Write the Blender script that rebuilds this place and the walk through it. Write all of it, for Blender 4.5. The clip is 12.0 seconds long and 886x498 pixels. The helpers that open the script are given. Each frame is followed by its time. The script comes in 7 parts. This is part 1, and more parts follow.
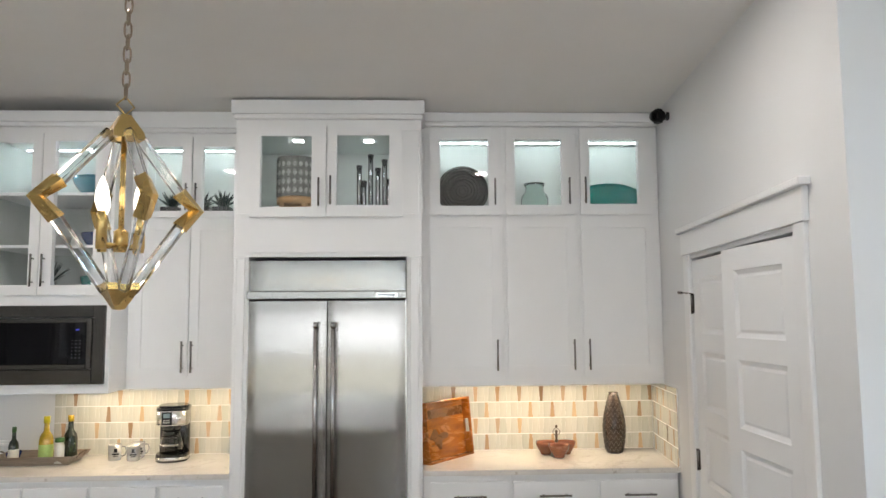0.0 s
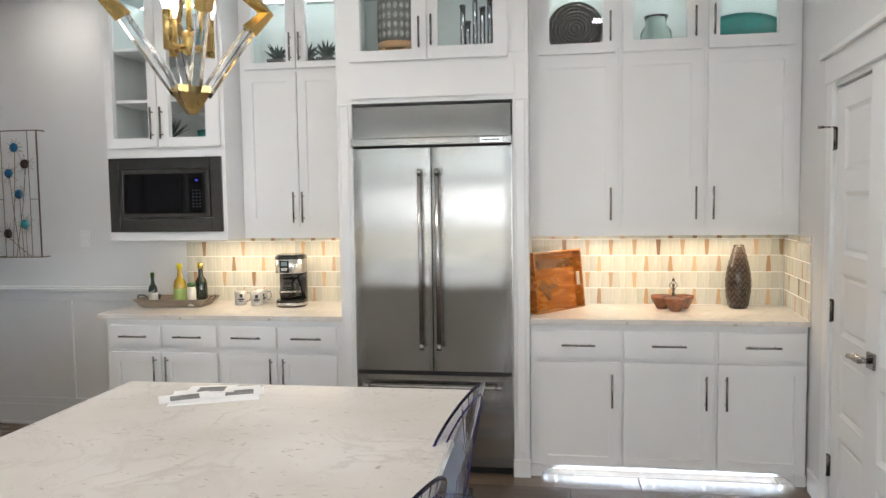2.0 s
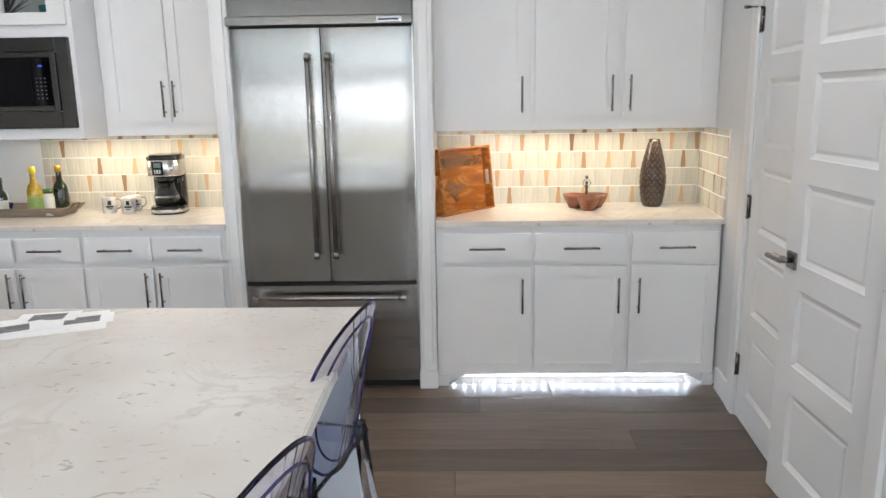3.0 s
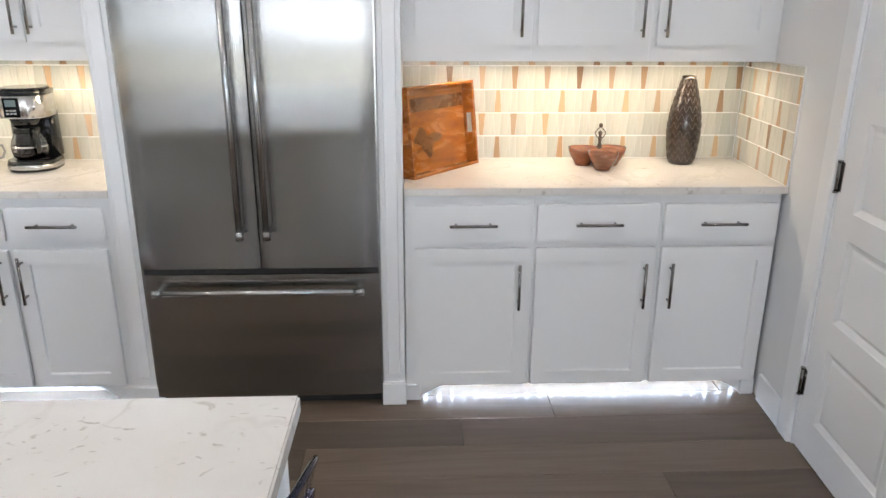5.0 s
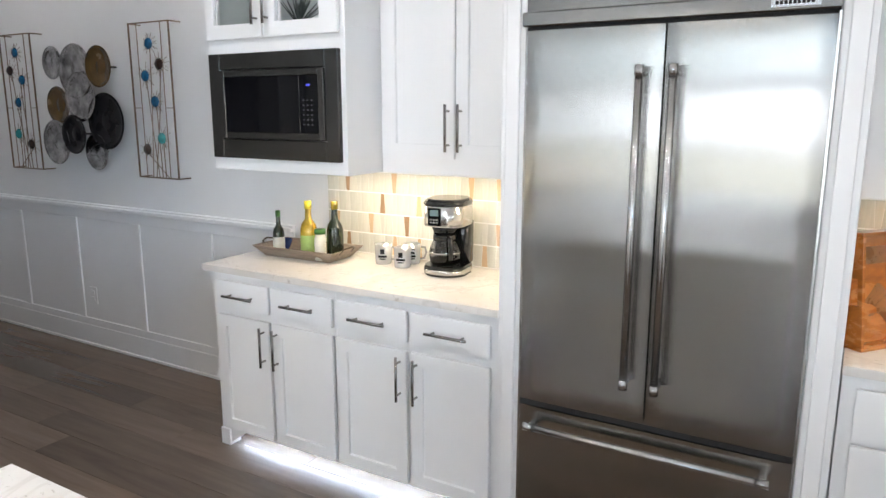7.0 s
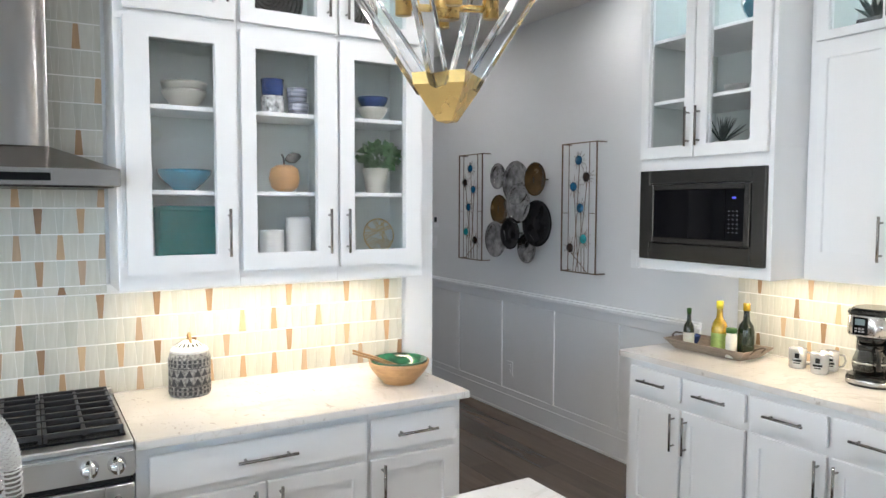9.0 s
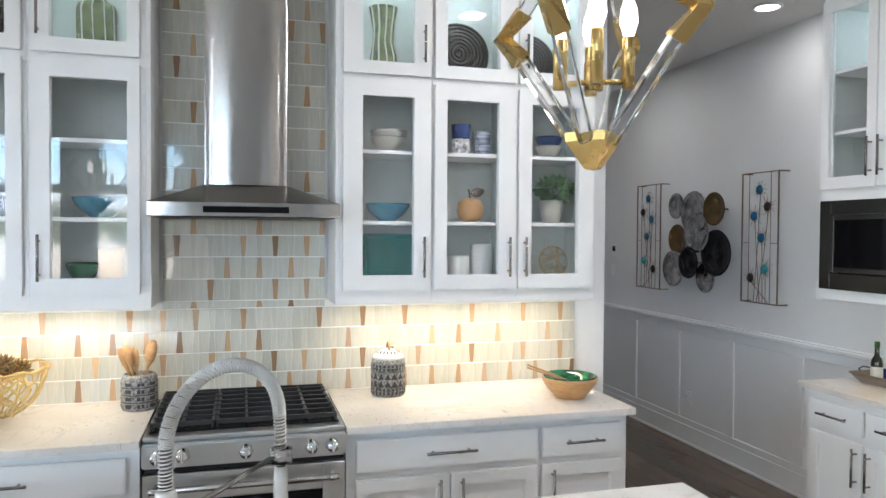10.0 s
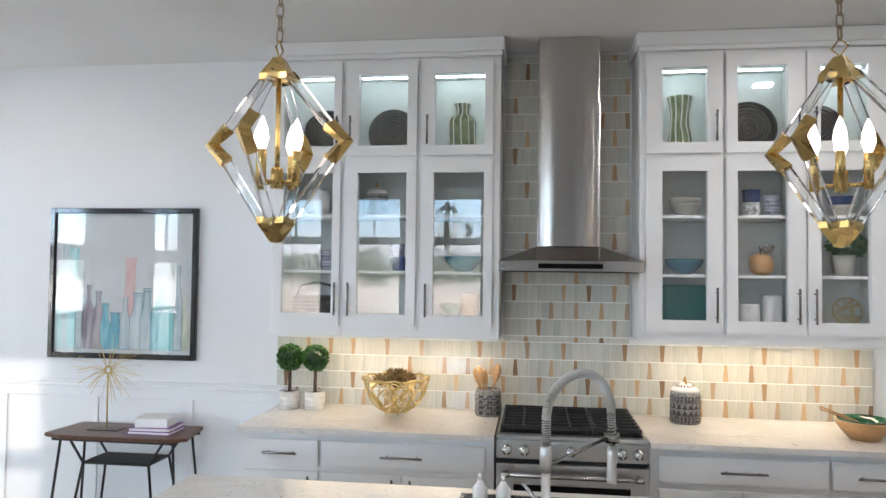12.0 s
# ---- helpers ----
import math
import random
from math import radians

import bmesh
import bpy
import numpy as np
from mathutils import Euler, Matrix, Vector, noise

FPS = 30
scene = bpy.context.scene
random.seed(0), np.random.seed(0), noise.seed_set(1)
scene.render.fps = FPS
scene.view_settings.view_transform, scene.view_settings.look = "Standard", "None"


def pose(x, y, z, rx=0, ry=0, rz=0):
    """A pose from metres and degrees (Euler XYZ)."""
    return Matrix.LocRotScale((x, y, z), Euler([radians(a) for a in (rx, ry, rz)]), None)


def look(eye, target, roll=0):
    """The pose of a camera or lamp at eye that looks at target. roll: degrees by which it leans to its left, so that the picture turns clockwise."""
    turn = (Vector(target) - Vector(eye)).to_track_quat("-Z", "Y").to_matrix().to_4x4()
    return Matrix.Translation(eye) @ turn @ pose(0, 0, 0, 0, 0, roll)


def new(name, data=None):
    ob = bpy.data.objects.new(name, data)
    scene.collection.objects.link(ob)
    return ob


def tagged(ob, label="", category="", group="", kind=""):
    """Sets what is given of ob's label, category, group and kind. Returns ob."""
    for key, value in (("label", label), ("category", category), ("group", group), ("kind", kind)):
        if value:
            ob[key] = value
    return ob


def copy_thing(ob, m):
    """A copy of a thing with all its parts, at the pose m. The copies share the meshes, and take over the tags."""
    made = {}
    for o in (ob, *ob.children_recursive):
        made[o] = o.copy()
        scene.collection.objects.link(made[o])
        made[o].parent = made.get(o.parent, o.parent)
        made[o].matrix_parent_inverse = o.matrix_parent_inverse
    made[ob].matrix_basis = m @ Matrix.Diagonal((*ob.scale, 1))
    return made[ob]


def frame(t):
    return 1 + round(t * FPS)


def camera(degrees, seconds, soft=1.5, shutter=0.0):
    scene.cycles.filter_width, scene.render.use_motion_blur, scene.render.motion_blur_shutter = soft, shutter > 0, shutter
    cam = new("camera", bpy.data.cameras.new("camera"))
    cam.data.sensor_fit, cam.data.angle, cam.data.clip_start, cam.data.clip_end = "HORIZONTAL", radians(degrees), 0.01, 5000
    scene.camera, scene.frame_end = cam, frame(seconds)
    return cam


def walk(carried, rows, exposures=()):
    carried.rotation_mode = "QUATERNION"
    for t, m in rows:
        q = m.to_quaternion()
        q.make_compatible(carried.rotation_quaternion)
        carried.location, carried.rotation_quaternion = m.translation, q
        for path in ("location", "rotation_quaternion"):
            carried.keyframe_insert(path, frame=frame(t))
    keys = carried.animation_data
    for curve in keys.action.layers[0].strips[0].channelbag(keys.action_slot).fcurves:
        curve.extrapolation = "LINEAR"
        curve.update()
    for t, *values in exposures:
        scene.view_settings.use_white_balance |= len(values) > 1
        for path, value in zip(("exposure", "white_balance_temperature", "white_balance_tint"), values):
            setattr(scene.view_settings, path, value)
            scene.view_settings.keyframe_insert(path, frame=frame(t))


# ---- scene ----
cam = camera(64.1, 12.0)
# seconds, eye, target, roll
PATH = [
    (0, (0.537, -4.155, 1.814), (0.604, -2.165, 2.0), -0.4),
    (0.5, (0.49, -4.155, 1.773), (0.322, -2.172, 1.976), -0.5),
    (1, (0.468, -4.121, 1.715), (0.187, -2.146, 1.869), -0.6),
    (1.5, (0.505, -4.082, 1.639), (0.191, -2.107, 1.671), -0.6),
    (2, (0.665, -3.995, 1.589), (0.368, -2.022, 1.457), -0.8),
    (2.5, (0.748, -3.851, 1.549), (0.533, -1.883, 1.265), -0.9),
    (3, (0.695, -3.621, 1.541), (0.64, -1.665, 1.13), -0.9),
    (3.5, (0.678, -3.376, 1.511), (0.759, -1.439, 1.018), -0.8),
    (5.5, (0.539, -2.412, 1.548), (0.608, -0.517, 0.912), 0.8),
    (6, (0.507, -2.273, 1.55), (0.077, -0.423, 0.923), 0.2),
    (6.5, (0.517, -2.23, 1.596), (-0.25, -0.466, 1.051), 0.1),
    (7, (0.547, -2.24, 1.651), (-0.451, -0.551, 1.26), -0.0),
    (7.5, (0.535, -2.266, 1.675), (-0.691, -0.71, 1.403), -0.1),
    (9.5, (0.81, -2.856, 1.709), (-1.023, -2.061, 1.619), 0.3),
    (10, (1.008, -2.866, 1.705), (-0.916, -2.321, 1.66), 0.4),
    (10.5, (1.233, -2.927, 1.711), (-0.743, -2.62, 1.711), 0.4),
    (11, (1.481, -3.078, 1.727), (-0.514, -2.933, 1.755), 0.6),
    (11.5, (1.668, -3.095, 1.752), (-0.331, -3.093, 1.807), 0.6),
    (12, (1.83, -3.048, 1.748), (-0.153, -3.301, 1.817), 0.7),
]
EXPOSE = [(0.0, -0.08, 7000, 14), (2.0, 0.03, 6950, 14), (3.5, 0.12, 6480, 14), (5.5, 0.18, 6450, 15), (6.5, 0.40, 6500, 15), (7.5, 0.5, 6500, 13), (9.5, 0.22, 6400, 12), (10.5, 0.03, 6450, 13), (11.5, -0.2, 6550, 15), (12.0, -0.31, 6700, 15)]
walk(cam, [(t, look(eye, target, roll)) for t, eye, target, roll in PATH], EXPOSE)

# ---------------------------------------------------------------- light
CEIL = 3.11
world = bpy.data.worlds.new("sky")
scene.world = world
world.use_nodes = True
wn = world.node_tree
sky = wn.nodes.new("ShaderNodeTexSky")
sky.sky_type = "NISHITA"
sky.sun_disc = False
sky.sun_elevation = radians(24)
sky.sun_rotation = radians(70)
wn.links.new(sky.outputs["Color"], wn.nodes["Background"].inputs["Color"])
wn.nodes["Background"].inputs["Strength"].default_value = 0.12


def lamp(name, kind, m, power, colour, size=1.0, size_y=None, angle=0.5):
    data = bpy.data.lights.new(name, kind)
    data.energy, data.color = power, colour
    if kind == "AREA":
        data.shape, data.size, data.size_y = "RECTANGLE", size, size_y or size
    if kind == "SUN":
        data.angle = radians(angle)
    if kind == "POINT":
        data.shadow_soft_size = size
    ob = new(name, data)
    ob.matrix_world = m
    return ob


COOL, DAY, WARM, NEUTRAL = (0.78, 0.90, 1.0), (0.83, 0.92, 1.0), (1.0, 0.86, 0.62), (0.99, 0.985, 0.97)
lamp("sun", "SUN", look((0, 0, 0), (-1, -0.32, -0.24)), 1.8, (1.0, 0.93, 0.82))
# daylight in the tall windows of the living side
for wx, wide in ((-1.16, 2.0), (1.04, 2.0), (4.1, 0.92)):
    # garden in the lower sash, bright haze in the upper sash, blue sky in the transom
    for z0, z1, power, tint in ((0.30, 1.10, 11, (0.95, 1.0, 0.93)), (1.15, 1.87, 21, DAY), (2.07, 2.75, 14, (0.76, 0.90, 1.0))):
        lamp("window_light", "AREA", look((wx, -9.2, (z0 + z1) / 2), (wx, 0, (z0 + z1) / 2)), power * wide / 1.8, tint, wide, z1 - z0)
# recessed ceiling lights
CANS = [(-2.67, 0.24), (-4.3, -0.1), (-5.0, -1.6), (-1.09, -1.46), (1.1, -1.6), (1.15, -4.4), (-1.5, -6.2)]
for (cx, cy), power in zip(CANS, (2.5, 4.0, 4.0, 19.0, 10.0, 20.0, 7.0)):
    lamp("downlight_beam", "AREA", pose(cx, cy, CEIL - 0.02), power, NEUTRAL, 0.12)
# light under the wall cabinets, warm
for m, length, power in ((pose(1.32, 0.42, 1.365), 1.3, 5.6), (pose(-1.15, 0.42, 1.365), 1.1, 5.1),
                  (pose(-2.31, -3.92, 1.365, 0, 0, 90), 1.2, 5.0), (pose(-2.31, -1.8, 1.365, 0, 0, 90), 1.15, 5.4)):
    lamp("under_cabinet_light", "AREA", m, power, WARM, length, 0.03)
# light in the toe spaces, cool
for x, z, length in ((1.32, 0.062, 1.25), (-1.32, 0.077, 1.2)):
    lamp("toe_light", "AREA", look((x, 0.085, z), (x, 0.165, 0.0)), 2.2, (0.66, 0.84, 1.0), length, 0.02)


# ---------------------------------------------------------------- helpers
def boxes(items, bevel=0.0, segments=1):
    """A bmesh of boxes (x0, x1, y0, y1, z0, z1), bevelled."""
    bm = bmesh.new()
    for x0, x1, y0, y1, z0, z1 in items:
        m = Matrix.LocRotScale(((x0 + x1) / 2, (y0 + y1) / 2, (z0 + z1) / 2), None, (x1 - x0, y1 - y0, z1 - z0))
        bmesh.ops.create_cube(bm, size=1.0, matrix=m)
    if bevel:
        bmesh.ops.bevel(bm, geom=bm.edges[:], offset=bevel, segments=segments, affect="EDGES", clamp_overlap=True)
    return bm


def lathe(profile, steps=28, cap=False):
    """A bmesh turned about z from (radius, z) pairs."""
    bm = bmesh.new()
    rings = []
    for r, z in profile:
        if r < 1e-5:
            rings.append([bm.verts.new((0, 0, z))])
        else:
            rings.append([bm.verts.new((r * math.cos(2 * math.pi * i / steps), r * math.sin(2 * math.pi * i / steps), z)) for i in range(steps)])
    for a, b in zip(rings, rings[1:]):
        for i in range(steps):
            j = (i + 1) % steps
            if len(a) == 1 and len(b) == 1:
                continue
            if len(a) == 1:
                bm.faces.new((a[0], b[j], b[i]))
            elif len(b) == 1:
                bm.faces.new((a[i], a[j], b[0]))
            else:
                bm.faces.new((a[i], a[j], b[j], b[i]))
    for f in bm.faces:
        f.smooth = True
    bmesh.ops.recalc_face_normals(bm, faces=bm.faces[:])
    return bm


def tube(points, radius, steps=10, closed=False, ends=True, flat=1.0):
    """A bmesh tube along points; radius is a number or one per point."""
    bm = bmesh.new()
    pts = [Vector(p) for p in points]
    n = len(pts)
    rings = []
    up = None
    for i, p in enumerate(pts):
        a = pts[(i - 1) % n] if (closed or i) else p
        b = pts[(i + 1) % n] if (closed or i < n - 1) else p
        d = (b - a).normalized()
        if up is None:
            up = d.orthogonal().normalized()
        up = (up - d * up.dot(d)).normalized()
        side = d.cross(up)
        r = radius[i] if isinstance(radius, (list, tuple)) else radius
        rings.append([bm.verts.new(p + (up * math.cos(2 * math.pi * k / steps) + side * flat * math.sin(2 * math.pi * k / steps)) * r) for k in range(steps)])
    pairs = list(zip(rings, rings[1:])) + ([(rings[-1], rings[0])] if closed else [])
    for a, b in pairs:
        for k in range(steps):
            f = bm.faces.new((a[k], a[(k + 1) % steps], b[(k + 1) % steps], b[k]))
            f.smooth = steps > 6
    if ends and not closed:
        bm.faces.new(rings[0][::-1])
        bm.faces.new(rings[-1])
    bmesh.ops.recalc_face_normals(bm, faces=bm.faces[:])
    return bm


def merged(*parts):
    """Several bmeshes, with a pose each or none, as one."""
    bm = bmesh.new()
    for p in parts:
        b, m = p if isinstance(p, tuple) else (p, None)
        if m is not None:
            bmesh.ops.transform(b, matrix=m, verts=b.verts[:])
        me = bpy.data.meshes.new("part")
        b.to_mesh(me)
        b.free()
        bm.from_mesh(me)
        bpy.data.meshes.remove(me)
    return bm


def moved(bm, m):
    bmesh.ops.transform(bm, matrix=m, verts=bm.verts[:])
    return bm


def mesh_of(name, bm, material):
    me = bpy.data.meshes.new(name)
    bm.to_mesh(me)
    bm.free()
    me.materials.append(material)
    return me


def part(name, bm, material, parent=None, label="", kind=""):
    """One mesh object under a thing or a part; bm may be a bmesh or a ready mesh."""
    me = bm if isinstance(bm, bpy.types.Mesh) else mesh_of(name, bm, material)
    ob = new(name, me)
    ob.parent = parent
    return tagged(ob, label, kind=kind)


def thing(name, m, label, category, group="", kind=""):
    ob = new(name)
    ob.empty_display_size = 0.05
    ob.matrix_basis = m
    return tagged(ob, label, category, group, kind)


def setting(name, bm, material, label, category):
    me = mesh_of(name, bm, material)
    return tagged(new(name, me), label, category, kind="structure")


# ---------------------------------------------------------------- materials
def shader(name):
    m = bpy.data.materials.new(name)
    m.use_nodes = True
    nt = m.node_tree
    return m, nt, nt.nodes["Principled BSDF"]


def node(nt, kind, **values):
    n = nt.nodes.new(kind)
    for k, v in values.items():
        n.inputs[k.replace("_", " ")].default_value = v
    return n


def ramp(nt, source, stops, mode="LINEAR"):
    r = nt.nodes.new("ShaderNodeValToRGB")
    r.color_ramp.interpolation = mode
    while len(r.color_ramp.elements) < len(stops):
        r.color_ramp.elements.new(0.5)
    for e, (at, c) in zip(r.color_ramp.elements, stops):
        e.position = at
        e.color = (*c, 1) if len(c) == 3 else c
    nt.links.new(source, r.inputs["Fac"])
    return r.outputs["Color"]


def coords(nt, scale=(1, 1, 1), space="Object"):
    tc = nt.nodes.new("ShaderNodeTexCoord")
    mp = nt.nodes.new("ShaderNodeMapping")
    mp.inputs["Scale"].default_value = scale
    nt.links.new(tc.outputs[space], mp.inputs["Vector"])
    return mp.outputs["Vector"]


def mat(name, base, rough=0.5, metal=0.0, var=0.05, scale=6.0, bump=0.0, fine=180.0, stretch=(1, 1, 1), rough_var=0.08, coat=0.0, distance=0.002):
    """Paint, metal, clay: a base colour with broad and fine variation, uneven gloss and fine relief."""
    m, nt, p = shader(name)
    v = coords(nt, stretch)
    broad = node(nt, "ShaderNodeTexNoise", Scale=scale, Detail=5.0)
    grain = node(nt, "ShaderNodeTexNoise", Scale=fine, Detail=3.0)
    for n in (broad, grain):
        nt.links.new(v, n.inputs["Vector"])
    lo = tuple(max(0, c * (1 - var)) for c in base)
    hi = tuple(min(1, c * (1 + var)) for c in base)
    nt.links.new(ramp(nt, broad.outputs["Fac"], [(0.3, lo), (0.7, hi)]), p.inputs["Base Color"])
    r = node(nt, "ShaderNodeMapRange", To_Min=max(0.02, rough - rough_var), To_Max=min(1, rough + rough_var))
    nt.links.new(broad.outputs["Fac"], r.inputs["Value"])
    nt.links.new(r.outputs["Result"], p.inputs["Roughness"])
    p.inputs["Metallic"].default_value = metal
    p.inputs["Coat Weight"].default_value = coat
    if bump:
        b = node(nt, "ShaderNodeBump", Strength=bump, Distance=distance)
        nt.links.new(grain.outputs["Fac"], b.inputs["Height"])
        nt.links.new(b.outputs["Normal"], p.inputs["Normal"])
    return m


def glow(name, colour, strength):
    m, nt, p = shader(name)
    p.inputs["Base Color"].default_value = (*colour, 1)
    p.inputs["Emission Color"].default_value = (*colour, 1)
    p.inputs["Emission Strength"].default_value = strength
    return m


def glass(name, colour=(1, 1, 1), rough=0.0, ior=1.45):
    m, nt, p = shader(name)
    p.inputs["Base Color"].default_value = (*colour, 1)
    p.inputs["Transmission Weight"].default_value = 1
    p.inputs["Roughness"].default_value = rough
    p.inputs["IOR"].default_value = ior
    return m


def quartz(name):
    """White quartz with soft grey-brown veins and flecks."""
    m, nt, p = shader(name)
    v = coords(nt)
    warp = node(nt, "ShaderNodeTexNoise", Scale=2.2, Detail=6.0, Distortion=1.6)
    nt.links.new(v, warp.inputs["Vector"])
    veins = ramp(nt, warp.outputs["Fac"], [(0.478, (0, 0, 0)), (0.497, (1, 1, 1)), (0.505, (1, 1, 1)), (0.53, (0, 0, 0))])
    fleck = node(nt, "ShaderNodeTexNoise", Scale=13.0, Detail=5.0, Distortion=2.6)
    nt.links.new(coords(nt, (1, 1.9, 1)), fleck.inputs["Vector"])
    dots = ramp(nt, fleck.outputs["Fac"], [(0.63, (0, 0, 0)), (0.70, (1, 1, 1))])
    cloud = node(nt, "ShaderNodeTexNoise", Scale=3.0, Detail=4.0)
    nt.links.new(v, cloud.inputs["Vector"])
    base = ramp(nt, cloud.outputs["Fac"], [(0.3, (0.66, 0.62, 0.57)), (0.7, (0.76, 0.73, 0.69))])
    patch = ramp(nt, cloud.outputs["Fac"], [(0.42, (0, 0, 0)), (0.62, (1, 1, 1))])
    both = nt.nodes.new("ShaderNodeMath")
    both.operation = "MULTIPLY"
    nt.links.new(veins, both.inputs[0])
    nt.links.new(patch, both.inputs[1])
    scaled = nt.nodes.new("ShaderNodeMath")
    scaled.operation = "MULTIPLY"
    scaled.inputs[1].default_value = 0.24
    nt.links.new(both.outputs[0], scaled.inputs[0])
    half = nt.nodes.new("ShaderNodeMath")
    half.operation = "MULTIPLY"
    half.inputs[1].default_value = 0.62
    nt.links.new(dots, half.inputs[0])
    top = nt.nodes.new("ShaderNodeMath")
    top.operation = "MAXIMUM"
    nt.links.new(scaled.outputs[0], top.inputs[0])
    nt.links.new(half.outputs[0], top.inputs[1])
    mix = nt.nodes.new("ShaderNodeMix")
    mix.data_type = "RGBA"
    mix.inputs["B"].default_value = (0.36, 0.31, 0.25, 1)
    nt.links.new(top.outputs[0], mix.inputs["Factor"])
    nt.links.new(base, mix.inputs["A"])
    nt.links.new(mix.outputs["Result"], p.inputs["Base Color"])
    p.inputs["Roughness"].default_value = 0.16
    return m


def timber(name, dark, light, scale=3.0, stretch=(1, 12, 12), rough=0.4, each=0.0, bump=0.15, coat=0.0, sheen=1.0):
    """Wood with grain along local x; each: how far single pieces differ."""
    m, nt, p = shader(name)
    v = coords(nt, stretch)
    info = nt.nodes.new("ShaderNodeObjectInfo")
    shift = nt.nodes.new("ShaderNodeVectorMath")
    shift.operation = "SCALE"
    shift.inputs[0].default_value = (37, 91, 53)
    nt.links.new(info.outputs["Random"], shift.inputs["Scale"])
    add = nt.nodes.new("ShaderNodeVectorMath")
    nt.links.new(v, add.inputs[0])
    nt.links.new(shift.outputs["Vector"], add.inputs[1])
    grain = node(nt, "ShaderNodeTexNoise", Scale=scale, Detail=8.0, Roughness=0.62, Distortion=1.2)
    nt.links.new(add.outputs["Vector"], grain.inputs["Vector"])
    colour = ramp(nt, grain.outputs["Fac"], [(0.28, dark), (0.72, light)])
    hsv = nt.nodes.new("ShaderNodeHueSaturation")
    val = node(nt, "ShaderNodeMapRange", To_Min=1 - each, To_Max=1 + each)
    nt.links.new(info.outputs["Random"], val.inputs["Value"])
    nt.links.new(val.outputs["Result"], hsv.inputs["Value"])
    nt.links.new(colour, hsv.inputs["Color"])
    nt.links.new(hsv.outputs["Color"], p.inputs["Base Color"])
    r = node(nt, "ShaderNodeMapRange", To_Min=rough - 0.07 * sheen, To_Max=rough + 0.12 * sheen)
    nt.links.new(grain.outputs["Fac"], r.inputs["Value"])
    nt.links.new(r.outputs["Result"], p.inputs["Roughness"])
    p.inputs["Coat Weight"].default_value = coat
    b = node(nt, "ShaderNodeBump", Strength=bump, Distance=0.002)
    nt.links.new(grain.outputs["Fac"], b.inputs["Height"])
    nt.links.new(b.outputs["Normal"], p.inputs["Normal"])
    return m


def brushed(name, base=(0.36, 0.35, 0.335), rough=0.18, aniso=1.0, stretch=(1.2, 1.2, 260), across=(1, 0, 0), comb=0.0):
    """Brushed stainless steel, brush lines along x."""
    m, nt, p = shader(name)
    v = coords(nt, stretch)
    lines = node(nt, "ShaderNodeTexNoise", Scale=3.0, Detail=3.0)
    nt.links.new(v, lines.inputs["Vector"])
    wide = node(nt, "ShaderNodeTexNoise", Scale=1.6, Detail=2.0)
    nt.links.new(coords(nt, (1.4, 1.4, 1.8)), wide.inputs["Vector"])
    nt.links.new(ramp(nt, lines.outputs["Fac"], [(0.2, tuple(c * 0.96 for c in base)), (0.8, tuple(c * 1.04 for c in base))]), p.inputs["Base Color"])
    r = node(nt, "ShaderNodeMapRange", To_Min=rough - 0.02, To_Max=rough + 0.03)
    nt.links.new(lines.outputs["Fac"], r.inputs["Value"])
    nt.links.new(r.outputs["Result"], p.inputs["Roughness"])
    p.inputs["Metallic"].default_value = 1
    p.inputs["Anisotropic"].default_value = aniso
    way = node(nt, "ShaderNodeCombineXYZ", X=across[0], Y=across[1], Z=across[2])
    nt.links.new(way.outputs["Vector"], p.inputs["Tangent"])
    b1 = node(nt, "ShaderNodeBump", Strength=0.02, Distance=0.0002)
    nt.links.new(lines.outputs["Fac"], b1.inputs["Height"])
    b2 = node(nt, "ShaderNodeBump", Strength=0.22, Distance=0.005)
    nt.links.new(wide.outputs["Fac"], b2.inputs["Height"])
    nt.links.new(b1.outputs["Normal"], b2.inputs["Normal"])
    last = b2.outputs["Normal"]
    if comb:
        hair = node(nt, "ShaderNodeTexNoise", Scale=3.0, Detail=2.0)
        nt.links.new(coords(nt, (260, 260, 0.6)), hair.inputs["Vector"])
        b3 = node(nt, "ShaderNodeBump", Strength=comb, Distance=0.0003)
        nt.links.new(hair.outputs["Fac"], b3.inputs["Height"])
        nt.links.new(last, b3.inputs["Normal"])
        last = b3.outputs["Normal"]
    nt.links.new(last, p.inputs["Normal"])
    return m


